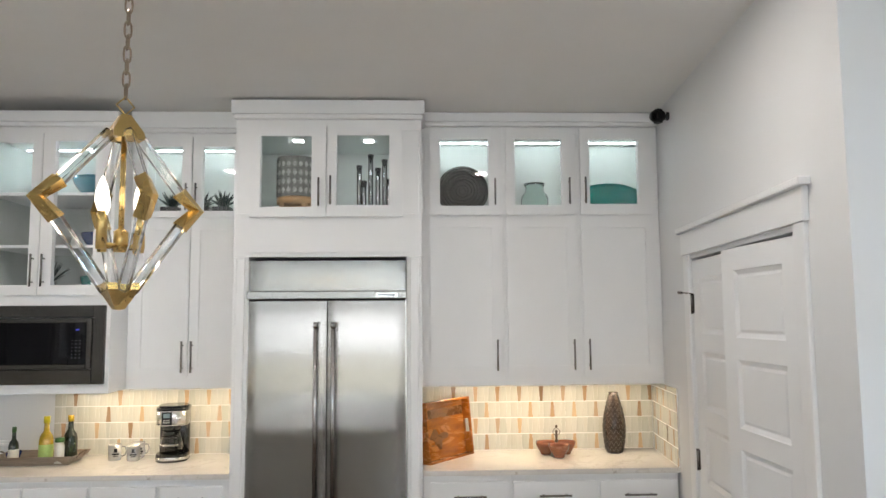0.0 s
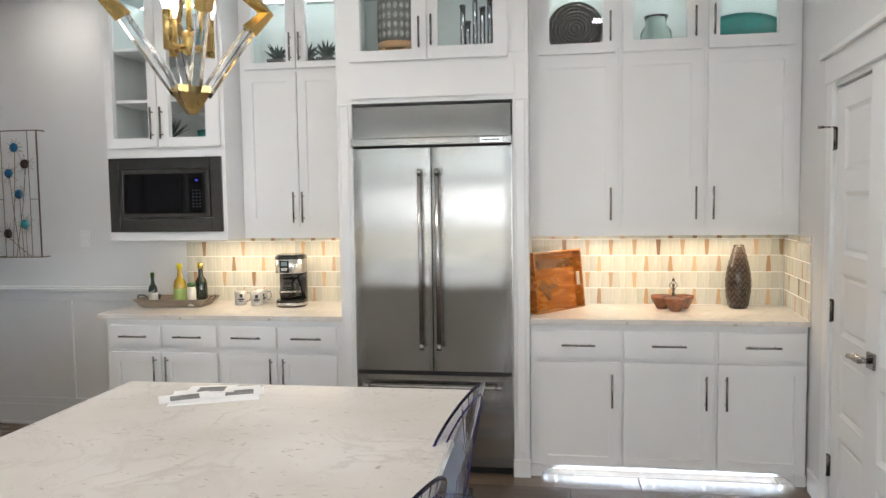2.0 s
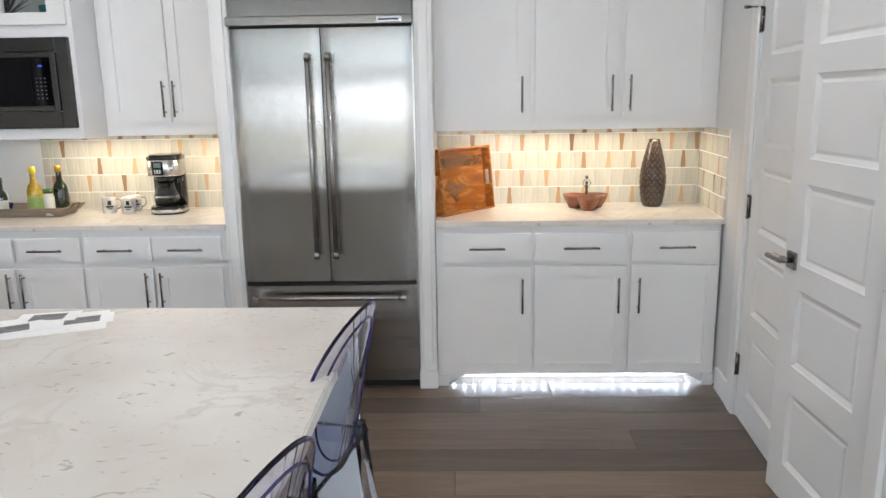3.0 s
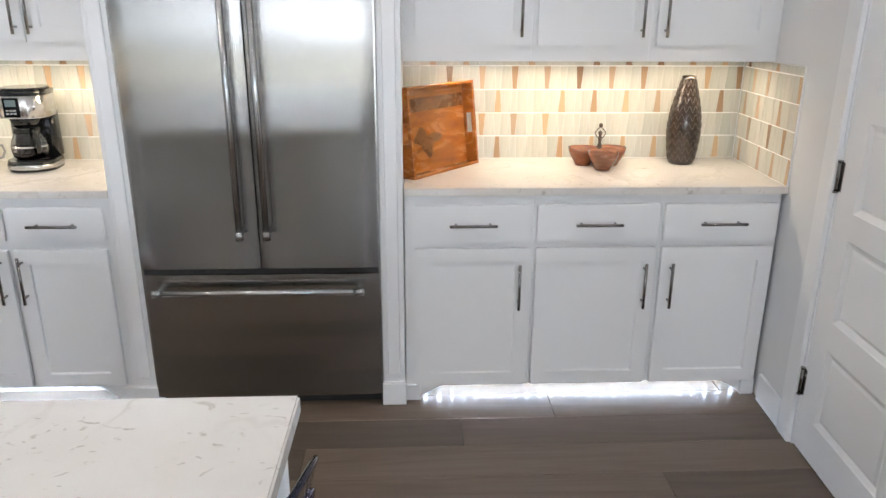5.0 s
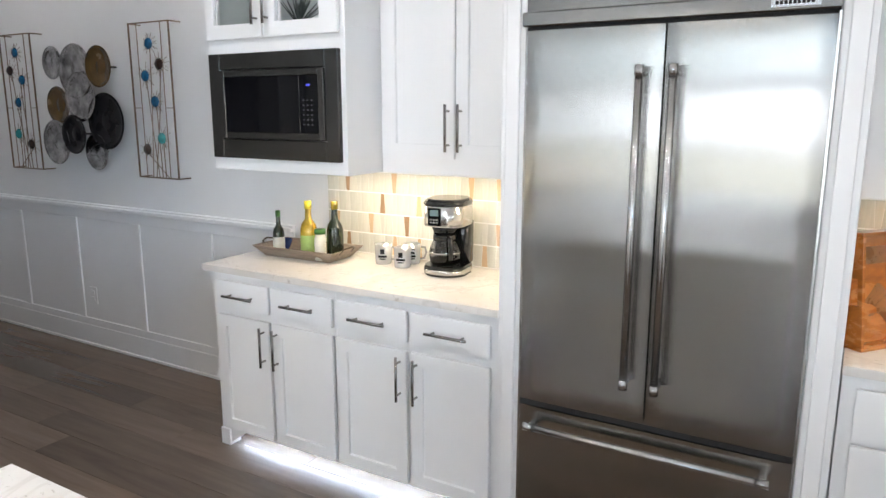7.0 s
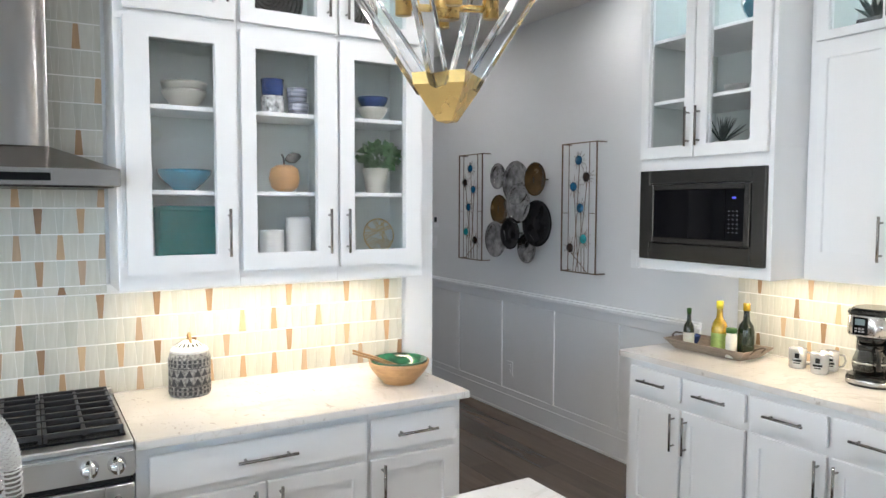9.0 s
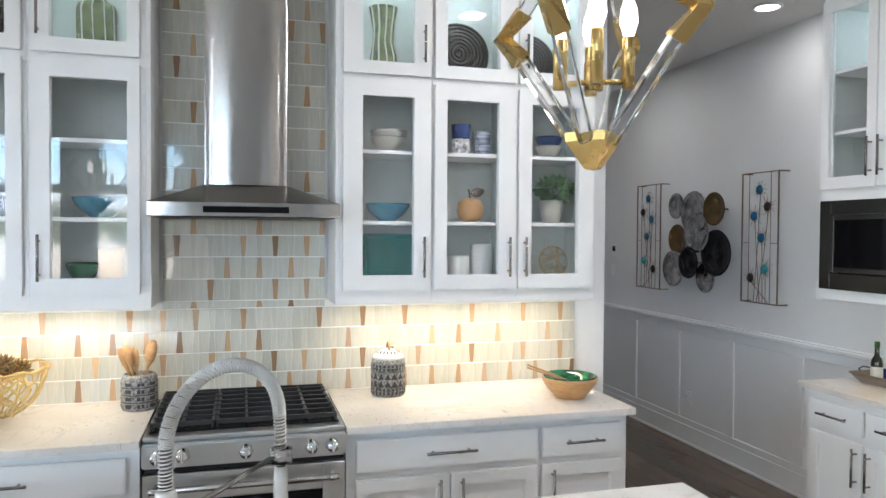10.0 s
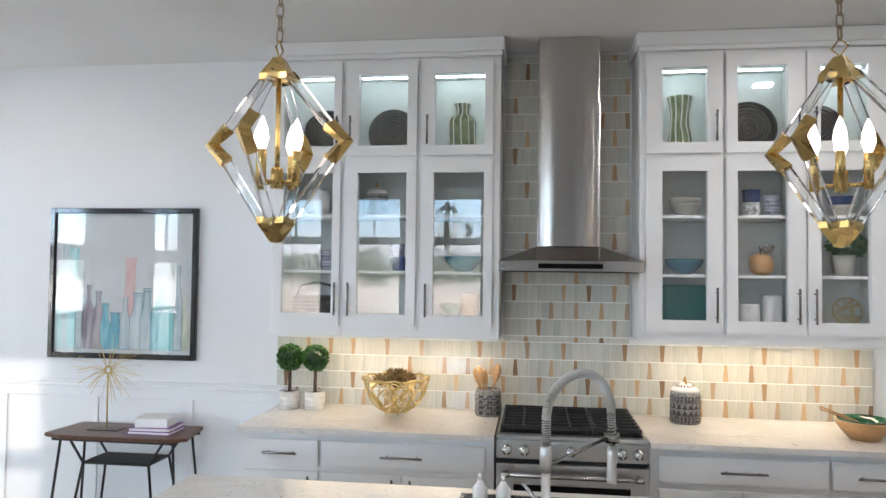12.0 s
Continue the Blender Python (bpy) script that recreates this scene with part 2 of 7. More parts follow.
def tile_glaze(name, stops, island=False):
    """Glossy glass tile; single tiles differ in tint."""
    m, nt, p = shader(name)
    if island:
        src = nt.nodes.new("ShaderNodeNewGeometry").outputs["Random Per Island"]
    else:
        src = nt.nodes.new("ShaderNodeObjectInfo").outputs["Random"]
    tint = ramp(nt, src, stops)
    streak = node(nt, "ShaderNodeTexNoise", Scale=5.0, Detail=4.0, Distortion=0.6)
    nt.links.new(coords(nt, (14, 14, 1.2)), streak.inputs["Vector"])
    shade = ramp(nt, streak.outputs["Fac"], [(0.35, (0.90, 0.895, 0.88)), (0.65, (1, 1, 1))])
    mix = nt.nodes.new("ShaderNodeMix")
    mix.data_type, mix.blend_type = "RGBA", "MULTIPLY"
    mix.inputs["Factor"].default_value = 1
    nt.links.new(tint, mix.inputs["A"])
    nt.links.new(shade, mix.inputs["B"])
    nt.links.new(mix.outputs["Result"], p.inputs["Base Color"])
    p.inputs["Roughness"].default_value = 0.09
    p.inputs["Coat Weight"].default_value = 0.5
    b = node(nt, "ShaderNodeBump", Strength=0.12, Distance=0.003)
    nt.links.new(streak.outputs["Fac"], b.inputs["Height"])
    nt.links.new(b.outputs["Normal"], p.inputs["Normal"])
    return m


WALL = mat("wall paint", (0.74, 0.75, 0.76), 0.75, var=0.025, scale=1.3, bump=0.12, fine=260)
CEILING = mat("ceiling paint", (0.79, 0.78, 0.77), 0.85, var=0.03, scale=1.1, bump=0.2, fine=160)
TRIM = mat("trim paint", (0.80, 0.81, 0.82), 0.38, var=0.02, scale=2.0, bump=0.03, fine=120)
CAB = mat("cabinet paint", (0.80, 0.80, 0.80), 0.36, var=0.02, scale=2.5, bump=0.04, fine=90)
INSIDE = mat("cabinet lining", (0.62, 0.66, 0.64), 0.5, var=0.02, scale=2.0)
STEEL = brushed("stainless steel", comb=0.55)
STEEL_W = brushed("stainless steel on the range wall", (0.60, 0.60, 0.60), 0.30, 0.7, across=(0, 1, 0))
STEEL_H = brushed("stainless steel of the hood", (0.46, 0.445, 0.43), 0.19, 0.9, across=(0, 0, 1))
# hood steel again, with the sloping canopy's dimmer tone put into its base colour
STEEL_SHADED = brushed("stainless steel of the hood, shaded darker", (0.30, 0.28, 0.265), 0.24, 0.6, across=(0, 1, 0))
STEEL_DARK = brushed("dark stainless steel", (0.050, 0.046, 0.042), 0.24)
NICKEL = mat("brushed nickel", (0.30, 0.285, 0.27), 0.24, 1.0, var=0.06, scale=30)
CHROME = mat("chrome", (0.75, 0.75, 0.76), 0.10, 1.0, var=0.03, scale=20, rough_var=0.04)
BLACK = mat("black enamel", (0.008, 0.008, 0.009), 0.2, var=0.2, scale=12)
BLACK.node_tree.nodes["Principled BSDF"].inputs["Specular IOR Level"].default_value = 0.3
IRON = mat("black cast iron", (0.02, 0.02, 0.022), 0.5, var=0.2, scale=20, bump=0.3, fine=240)
BLACK_GLASS = mat("black glass", (0.003, 0.003, 0.004), 0.05, var=0.1, rough_var=0.02)
BLACK_GLASS.node_tree.nodes["Principled BSDF"].inputs["Specular IOR Level"].default_value = 0.2
GAP = mat("dark gap", (0.015, 0.015, 0.015), 0.8)
PANE = glass("window glass", ior=1.5)
ACRYLIC = glass("clear acrylic", (0.97, 0.98, 0.99), 0.01, 1.49)
SMOKE = glass("clear polycarbonate", (0.78, 0.80, 0.90), 0.0, 1.42)
SMOKE_RIM = glass("thick polycarbonate edge", (0.10, 0.085, 0.34), 0.0, 1.45)
BRASS = mat("satin brass", (0.68, 0.48, 0.19), 0.27, 1.0, var=0.08, scale=18, bump=0.03)
QUARTZ = quartz("white quartz")
GROUT = mat("white grout", (0.84, 0.83, 0.80), 0.85, bump=0.2)
PLANK = timber("brown oak floor", (0.106, 0.075, 0.054), (0.146, 0.106, 0.079), 2.4, (0.55, 7, 7), 0.235, 0.26, 0.006, sheen=0.25)
TILE_STOPS = [(0.0, (0.53, 0.54, 0.48)), (0.3, (0.65, 0.63, 0.555)), (0.7, (0.60, 0.60, 0.54)), (1.0, (0.68, 0.66, 0.59))]
TAN_STOPS = [(0.0, (0.26, 0.16, 0.095)), (0.35, (0.50, 0.32, 0.18)), (0.7, (0.62, 0.44, 0.27)), (1.0, (0.46, 0.33, 0.23))]
TILE, TAN = tile_glaze("sage glass tile", TILE_STOPS), tile_glaze("tan glass tile", TAN_STOPS)
TILE_I, TAN_I = tile_glaze("sage glass tile field", TILE_STOPS, True), tile_glaze("tan glass tile field", TAN_STOPS, True)
BULB = glow("bulb glow", (1.0, 0.93, 0.84), 5)
LED_COOL = glow("cool strip", (0.78, 0.93, 1.0), 105)
LED_DOT = glow("cool diode", (0.66, 0.82, 1.0), 170)
LED_WARM = glow("warm strip", (1.0, 0.82, 0.55), 10)
CAN = glow("downlight glow", (1.0, 0.95, 0.88), 14)

# ---------------------------------------------------------------- structure
NY, EX, WX = 0.645, 2.10, -2.53          # faces of the fridge wall, pantry wall, range wall
HX, SY, FX = -5.65, -8.95, 4.85           # faces of the hall end, the far window wall, the garden wall
SPLIT, JAMB = -2.0, -0.93                # where the pantry wall turns, where the range wall ends


def wall_along_x(x0, x1, y0, y1, holes):
    """Boxes of a wall from x0 to x1 with window holes (a, b, z0, z1)."""
    out, at = [], x0
    for a, b, z0, z1 in sorted(holes):
        out += [(at, a, y0, y1, 0, CEIL), (a, b, y0, y1, 0, z0), (a, b, y0, y1, z1, CEIL)]
        at = b
    return out + [(at, x1, y0, y1, 0, CEIL)]


def wall_along_y(y0, y1, x0, x1, holes):
    return [(c, d, a, b, e, f) for a, b, c, d, e, f in wall_along_x(y0, y1, x0, x1, holes)]


setting("wall_north", boxes([(HX - 0.15, FX + 0.15, NY, NY + 0.15, 0, CEIL)]), WALL, "pale grey painted wall behind the fridge cabinets", "wall")
# the pantry wall stands a few degrees askew: local x runs along it, -y faces the kitchen
PM = pose(2.054, 0.0, 0, 0, 0, -94.86)
DOOR0, DOOR1, DOORZ, PEND = 0.325, 1.645, 2.125, 2.01
pw = setting("wall_pantry", boxes([(-0.75, DOOR0, 0, 0.14, 0, CEIL), (DOOR1, PEND, 0, 0.14, 0, CEIL), (DOOR0, DOOR1, 0, 0.14, DOORZ, CEIL)]),
        WALL, "pale painted wall with a white double pantry door", "wall")
pw.matrix_basis = PM
pb = setting("baseboard", boxes([(0.01, DOOR0 - 0.09, -0.015, 0, 0, 0.125), (DOOR1 + 0.09, PEND, -0.015, 0, 0, 0.125)], 0.004), TRIM, "white painted baseboard", "baseboard")
pb.matrix_basis = PM
setting("wall_pantry_back", boxes([(FX, FX + 0.15, SPLIT + 0.14, NY, 0, CEIL)]), WALL, "plain wall closing the pantry", "wall")
setting("wall_return", boxes([(1.96, FX + 0.15, SPLIT, SPLIT + 0.14, 0, CEIL)]), WALL, "daylit pale wall beside the kitchen", "wall")
setting("wall_range", boxes([(WX - 0.15, WX, SY - 0.15, JAMB, 0, CEIL)]), WALL, "pale grey painted wall behind the range", "wall")
setting("wall_hall_end", boxes([(HX - 0.15, HX, -4.0, NY, 0, CEIL)]), WALL, "pale wall at the end of the hall", "wall")
setting("wall_hall_back", boxes([(HX, WX - 0.15, -4.0, -3.86, 0, CEIL)]), WALL, "plain pale wall closing the hall", "wall")
EWIN = [(-4.78, -3.82), (-6.08, -5.12), (-7.38, -6.42)]
east = []
for a, b in EWIN:
    east.append((a, b, 0.55, 2.98))
setting("wall_garden", boxes(wall_along_y(SY, SPLIT, FX, FX + 0.15, east)), WALL, "pale wall with tall garden windows", "wall")
SWIN = [(-2.2, -0.12), (0.0, 2.08), (3.6, 4.6)]
setting("wall_south", boxes(wall_along_x(WX, FX + 0.15, SY - 0.15, SY, [(a, b, 0.25, 2.8) for a, b in SWIN])), WALL, "pale wall with wide living room windows", "wall")
setting("ceiling", boxes([(HX - 0.15, FX + 0.15, SY - 0.15, NY + 0.15, CEIL, CEIL + 0.12)]), CEILING, "flat greyish white painted ceiling", "ceiling")
setting("subfloor", boxes([(HX - 0.15, FX + 0.15, SY - 0.15, NY + 0.15, -0.12, -0.012)]), mat("subfloor", (0.05, 0.04, 0.03), 0.8), "dark bed under the wooden floor", "floor")
setting("foundation", boxes([(HX - 0.15, FX + 0.15, SY - 0.15, NY + 0.15, -2.5, -0.12)]), mat("concrete", (0.35, 0.34, 0.32), 0.9, var=0.1, bump=0.2), "plain concrete foundation under the house", "foundation")
setting("ground", boxes([(-400, 400, -400, 400, -2.7, -2.5)]), mat("lawn", (0.10, 0.11, 0.06), 0.9, var=0.4, scale=0.4), "dry winter lawn outside", "ground")


def distance(name):
    """Far garden: paving and lawn, hedges and trees, pale haze, blue sky; colours by height."""
    m, nt, p = shader(name)
    geo = nt.nodes.new("ShaderNodeNewGeometry")
    xyz = nt.nodes.new("ShaderNodeSeparateXYZ")
    nt.links.new(geo.outputs["Position"], xyz.inputs["Vector"])
    rough = node(nt, "ShaderNodeTexNoise", Scale=0.35, Detail=7.0, Roughness=0.65)
    nt.links.new(geo.outputs["Position"], rough.inputs["Vector"])
    push = nt.nodes.new("ShaderNodeMath")
    push.operation = "MULTIPLY_ADD"
    push.inputs[1].default_value, push.inputs[2].default_value = 4.5, -2.25
    nt.links.new(rough.outputs["Fac"], push.inputs[0])
    up = nt.nodes.new("ShaderNodeMath")
    nt.links.new(xyz.outputs["Z"], up.inputs[0])
    nt.links.new(push.outputs[0], up.inputs[1])
    span = node(nt, "ShaderNodeMapRange", From_Min=-3.0, From_Max=13.0)
    nt.links.new(up.outputs[0], span.inputs["Value"])
    c = ramp(nt, span.outputs["Result"], [(0.0, (0.42, 0.40, 0.36)), (0.20, (0.62, 0.59, 0.55)), (0.27, (0.10, 0.12, 0.09)), (0.40, (0.16, 0.19, 0.17)), (0.44, (0.86, 0.93, 1.0)), (0.60, (0.52, 0.80, 1.0)), (1.0, (0.26, 0.58, 1.0))])
    p.inputs["Base Color"].default_value = (0, 0, 0, 1)
    nt.links.new(c, p.inputs["Emission Color"])
    p.inputs["Emission Strength"].default_value = 18
    return m


setting("backdrop", boxes([(60, 60.2, -95, 70, -2.5, 12.5)]), distance("far garden and sky"), "distant garden, trees and pale blue sky", "backdrop")


def window(name, m, w, h, label, bars):
    """A window in local x (width) and z, frame, bars and glass in the opening."""
    t = thing(name, m, label, "window", "house windows", "structure")
    part("window_frame", boxes([(-w / 2, -w / 2 + 0.05, -0.05, 0.05, 0, h), (w / 2 - 0.05, w / 2, -0.05, 0.05, 0, h),
                                (-w / 2 + 0.05, w / 2 - 0.05, -0.05, 0.05, 0, 0.05), (-w / 2 + 0.05, w / 2 - 0.05, -0.05, 0.05, h - 0.05, h)], 0.004), TRIM, t)
    for z, thick in bars:
        part("window_bar", boxes([(-w / 2 + 0.05, w / 2 - 0.05, -0.03, 0.03, z, z + thick)], 0.003), TRIM, t)
    top = bars[-1][0] + bars[-1][1]
    part("window_bar", boxes([(-0.011, 0.011, -0.02, 0.02, top, h - 0.05)]), TRIM, t)
    g = part("pane", boxes([(-w / 2 + 0.05, w / 2 - 0.05, -0.003, 0.003, 0.05, h - 0.05)]), PANE, t)
    g.visible_shadow = False
    part("window_sill", boxes([(-w / 2 - 0.03, w / 2 + 0.03, -0.12, -0.05, -0.03, 0)], 0.004), TRIM, t)


for i, (a, b) in enumerate(EWIN):
    window("window_%d" % (i + 1), pose(FX + 0.08, (a + b) / 2, 0.55, 0, 0, -90), b - a, 2.43, "tall white framed garden window with a transom", [(1.65, 0.12)])
for i, (a, b) in enumerate(SWIN):
    window("window_%d" % (i + 4), pose((a + b) / 2, SY - 0.08, 0.25, 0, 0, 180), b - a, 2.55, "wide white framed living room window", [(0.85, 0.05), (1.62, 0.2)])

# ---- baseboards, chair rails, wainscot

def wainscot(name, m, length, stiles, label):
    """Panelled lower wall, local x along it, front to -y."""
    t = thing(name, m, label, "wainscot", kind="structure")
    part("backing", boxes([(0, length, -0.006, 0, 0.15, 0.93)]), TRIM, t)
    part("baseboard", boxes([(0, length, -0.022, 0, 0, 0.15), (0, length, -0.032, -0.022, 0, 0.02)], 0.003), TRIM, t)
    part("top_rail", boxes([(0, length, -0.02, -0.006, 0.915, 0.985)], 0.002), TRIM, t)
    part("bottom_rail", boxes([(0, length, -0.018, -0.006, 0.15, 0.20)], 0.002), TRIM, t)
    part("cap", boxes([(0, length, -0.045, 0, 0.985, 1.01), (0, length, -0.03, 0, 1.01, 1.022)], 0.004), TRIM, t)
    for x in stiles:
        part("stile", boxes([(x - 0.035, x + 0.035, -0.018, -0.006, 0.20, 0.915)], 0.002), TRIM, t)
    return t


wainscot("wainscot_hall", pose(HX + 0.005, NY, 0), -2.10 - HX, [x - HX for x in (-5.45, -4.80, -4.13, -3.46, -2.79)], "white panelled wainscot along the hall wall")
wainscot("wainscot_range_wall", pose(WX, SY, 0, 0, 0, 90), -4.60 - SY, [0.6, 1.5, 2.4, 3.05, 3.7], "white panelled wainscot beside the range counter")
wainscot("wainscot_hall_end", pose(HX, -3.86, 0, 0, 0, 90), 3.86 + NY - 0.05, [0.8, 1.6, 2.4], "white panelled wainscot at the hall end")


# ---------------------------------------------------------------- cabinets
BAR = {}


def bar_handle(parent, x, z, length, upright, y=-0.025):
    """A bar pull on two posts, its middle at x, z on a front at y."""
    key = (round(length, 3), upright)
    if key not in BAR:
        h = length / 2
        rod = tube([(0, -0.032, -h), (0, -0.032, h)], 0.006, 10)
        posts = [tube([(0, 0, s * h * 0.72), (0, -0.032, s * h * 0.72)], 0.0048, 8) for s in (-1, 1)]
        bm = merged(rod, *posts)
        if not upright:
            moved(bm, pose(0, 0, 0, 0, 90, 0))
        BAR[key] = mesh_of("handle", bm, NICKEL)
    ob = part("handle", BAR[key], NICKEL, parent, "brushed nickel bar handle")
    ob.location = (x, y, z)
    return ob


def ring(x0, x1, z0, z1, a0, a1, c0, c1, y0, y1, recess=None):
    """A border with a rectangular hole, or with a panel set back by recess, in one piece."""
    bm = bmesh.new()

    def loop(p, q, r, t, y):
        return [bm.verts.new(v) for v in ((p, y, r), (q, y, r), (q, y, t), (p, y, t))]

    of, ob = loop(x0, x1, z0, z1, y0), loop(x0, x1, z0, z1, y1)
    inf = loop(a0, a1, c0, c1, y0)
    back = loop(a0, a1, c0, c1, y1 if recess is None else y0 + recess)
    for i in range(4):
        j = (i + 1) % 4
        bm.faces.new((of[i], of[j], inf[j], inf[i]))
        bm.faces.new((inf[i], inf[j], back[j], back[i]))
        bm.faces.new((of[i], ob[i], ob[j], of[j]))
        if recess is None:
            bm.faces.new((ob[i], back[i], back[j], ob[j]))
    if recess is not None:
        bm.faces.new(back), bm.faces.new(ob)
    bmesh.ops.recalc_face_normals(bm, faces=bm.faces[:])
    sharp = [e for e in bm.edges if len(e.link_faces) == 2 and e.calc_face_angle() > 0.5]
    bmesh.ops.bevel(bm, geom=sharp, offset=0.0022, segments=2, affect="EDGES", clamp_overlap=True)
    return bm


GAPY = 0.005                               # doors stand a little off the face frame on bumpers


def slab(x0, x1, z0, z1, thick=0.02, frame=0.0, depth=0.012):
    """A door or drawer front; frame: width of its raised border."""
    if not frame:
        return boxes([(x0, x1, -thick - GAPY, -GAPY, z0, z1)], 0.0035, 2)
    return ring(x0, x1, z0, z1, x0 + frame, x1 - frame, z0 + frame, z1 - frame, -thick - GAPY, -GAPY, depth)


def cabinet(name, m, w, d, z0, z1, label, solid=(), glazed=(), drawers=(), hollow=None, shelves=(), feet="", strip=False, group="", board=0.0):
    """A cabinet unit: local x along the front, y back, z up.
    solid: doors (x0, x1, z0, z1, handle x, handle z); glazed: (x0, x1, z0, z1, px0, px1, pz0, pz1, handle x, handle z);
    drawers: (x0, x1, z0, z1); hollow: list of (z0, z1) open inside behind glass."""
    t = thing(name, m, label, "cabinet", group)
    th = 0.018
    body = []
    bottoms = [h[0] for h in hollow] if hollow else []
    if not hollow:
        body = [(0, w, 0, d, z0, z1)]
    else:
        at = z0
        for a, b in hollow:
            if a > at:
                body.append((0, w, 0, d, at, a))
            at = b
        if z1 > at:
            body.append((0, w, 0, d, at, z1))
        for a, b in hollow:
            body += [(0, th, 0.0, d, a, b), (w - th, w, 0.0, d, a, b)]
            xs = sorted((g[4], g[5]) for g in glazed if g[2] >= a - 0.1 and g[3] <= b + 0.1)
            edges = [th] + [e for pr in xs for e in pr] + [w - th]
            for k in range(0, len(edges), 2):
                if edges[k + 1] - edges[k] > 0.004:
                    body.append((edges[k], edges[k + 1], 0.0, 0.018, a, b))
    for k, b in enumerate(body):
        part("body" if not hollow else "carcass_panel", boxes([b], 0.0015), CAB, t)
    if hollow:
        for a, b in hollow:
            for box in ((th, w - th, d - 0.012, d - 0.002, a, b), (th, th + 0.004, 0.02, d - 0.012, a, b), (w - th - 0.004, w - th, 0.02, d - 0.012, a, b),
                        (th + 0.004, w - th - 0.004, 0.02, d - 0.012, b - 0.006, b), (th + 0.004, w - th - 0.004, 0.02, d - 0.012, a, a + 0.006)):
                part("lining", boxes([box]), INSIDE, t)
    for z in shelves:
        part("shelf", boxes([(th + 0.005, w - th - 0.005, 0.03, d - 0.013, z - 0.018, z)], 0.002), CAB, t)
    for x0, x1, a, b, hx, hz in solid:
        door = part("door", slab(x0, x1, a, b, frame=0.057), CAB, t)
        if hx is not None:
            bar_handle(door, hx, hz, 0.19, True)
    for x0, x1, a, b, px0, px1, pz0, pz1, hx, hz in glazed:
        door = part("door", ring(x0, x1, a, b, px0, px1, pz0, pz1, -0.02 - GAPY, -GAPY), CAB, t, "glazed white cabinet door")
        g = part("glass_pane", boxes([(px0 - 0.004, px1 + 0.004, -0.012, -0.008, pz0 - 0.004, pz1 + 0.004)]), PANE, door, "clear glass pane")
        g.visible_shadow = False
        if hx is not None:
            bar_handle(door, hx, hz, 0.19 if b - a > 0.7 else 0.17, True)
    for x0, x1, a, b in drawers:
        front = part("drawer", slab(x0, x1, a, b), CAB, t)
        bar_handle(front, (x0 + x1) / 2, (a + b) / 2, 0.185 if x1 - x0 < 0.6 else 0.22, False)
    if feet:
        blocks = []
        if "l" in feet:
            blocks.append(0.0)
        if "r" in feet:
            blocks.append(w - 0.06)
        for x in blocks:
            s = 1 if x == 0 else -1
            f = boxes([(x, x + 0.06, -0.012, 0.06, 0.0, z0)], 0.002)
            bx0, bx1 = (x + 0.06, x + 0.15) if s > 0 else (x - 0.09, x)
            bm = bmesh.new()
            lo, hi = (bx0, bx1) if s > 0 else (bx1, bx0)
            va = [bm.verts.new((lo, yy, zz)) for yy, zz in ((0, z0), (0.02, z0), (0.02, 0.015), (0, 0.015))]
            vb = [bm.verts.new((hi, yy, zz)) for yy, zz in ((0, z0), (0.02, z0), (0.02, z0 - 0.006), (0, z0 - 0.006))]
            for k in range(4):
                bm.faces.new((va[k], va[(k + 1) % 4], vb[(k + 1) % 4], vb[k]))
            bm.faces.new(va[::-1]), bm.faces.new(vb)
            bmesh.ops.recalc_face_normals(bm, faces=bm.faces[:])
            part("foot", merged(f, bm), CAB, t)
        part("toe_board", boxes([(0.0, w, 0.125, 0.14, 0.0, z0)]), CAB, t)
        n = int(w / 0.055)
        part("toe_diodes", boxes([(w * (k + 0.5) / n - 0.004, w * (k + 0.5) / n + 0.004, 0.117, 0.123, z0 - 0.014, z0 - 0.008) for k in range(n)]), LED_DOT, t, kind="stuff")
    if strip:
        for a, b in hollow[-1:]:
            for s0, s1 in ([(0.05, w - 0.05)] if strip != "pucks" else [(w * 0.3 - 0.03, w * 0.3 + 0.03), (w * 0.7 - 0.03, w * 0.7 + 0.03)]):
                part("light_strip", boxes([(s0, s1, d * 0.62, d * 0.62 + 0.015, b - 0.013, b - 0.007)] if strip != "pucks" else [(s0, s1, 0.2, 0.26, b - 0.012, b - 0.002)], 0.002), LED_COOL, t, "cool white light")
    return t


def crown(name, m, w, d, z0, z1, label, sides="lr"):
    items = [(-0.02 if "l" in sides else 0, w + (0.02 if "r" in sides else 0), -0.045, 0.0, z0 + 0.025, z1),
             (-0.008 if "l" in sides else 0, w + (0.008 if "r" in sides else 0), -0.03, 0.0, z0, z0 + 0.025)]
    if "l" in sides:
        items.append((-0.02, 0, 0.0, d, z0 + 0.025, z1))
    if "r" in sides:
        items.append((w, w + 0.02, 0.0, d, z0 + 0.025, z1))
    bm = boxes(items, 0.003)
    ob = tagged(new(name, mesh_of(name, bm, CAB)), label, "crown moulding")
    ob.matrix_basis = m
    return ob


def glazed_door(x0, x1, z0, z1, px0, px1, pz0, pz1, hinge):
    """hinge 'l': handle on the right border."""
    hx = (x1 + px1) / 2 + 0.004 if hinge == "l" else (x0 + px0) / 2 - 0.004
    return (x0, x1, z0, z1, px0, px1, pz0, pz1, hx, pz0 + 0.085)


U = 1.375                                  # underside of wall cabinets
CR0, CR1 = 3.025, 3.106
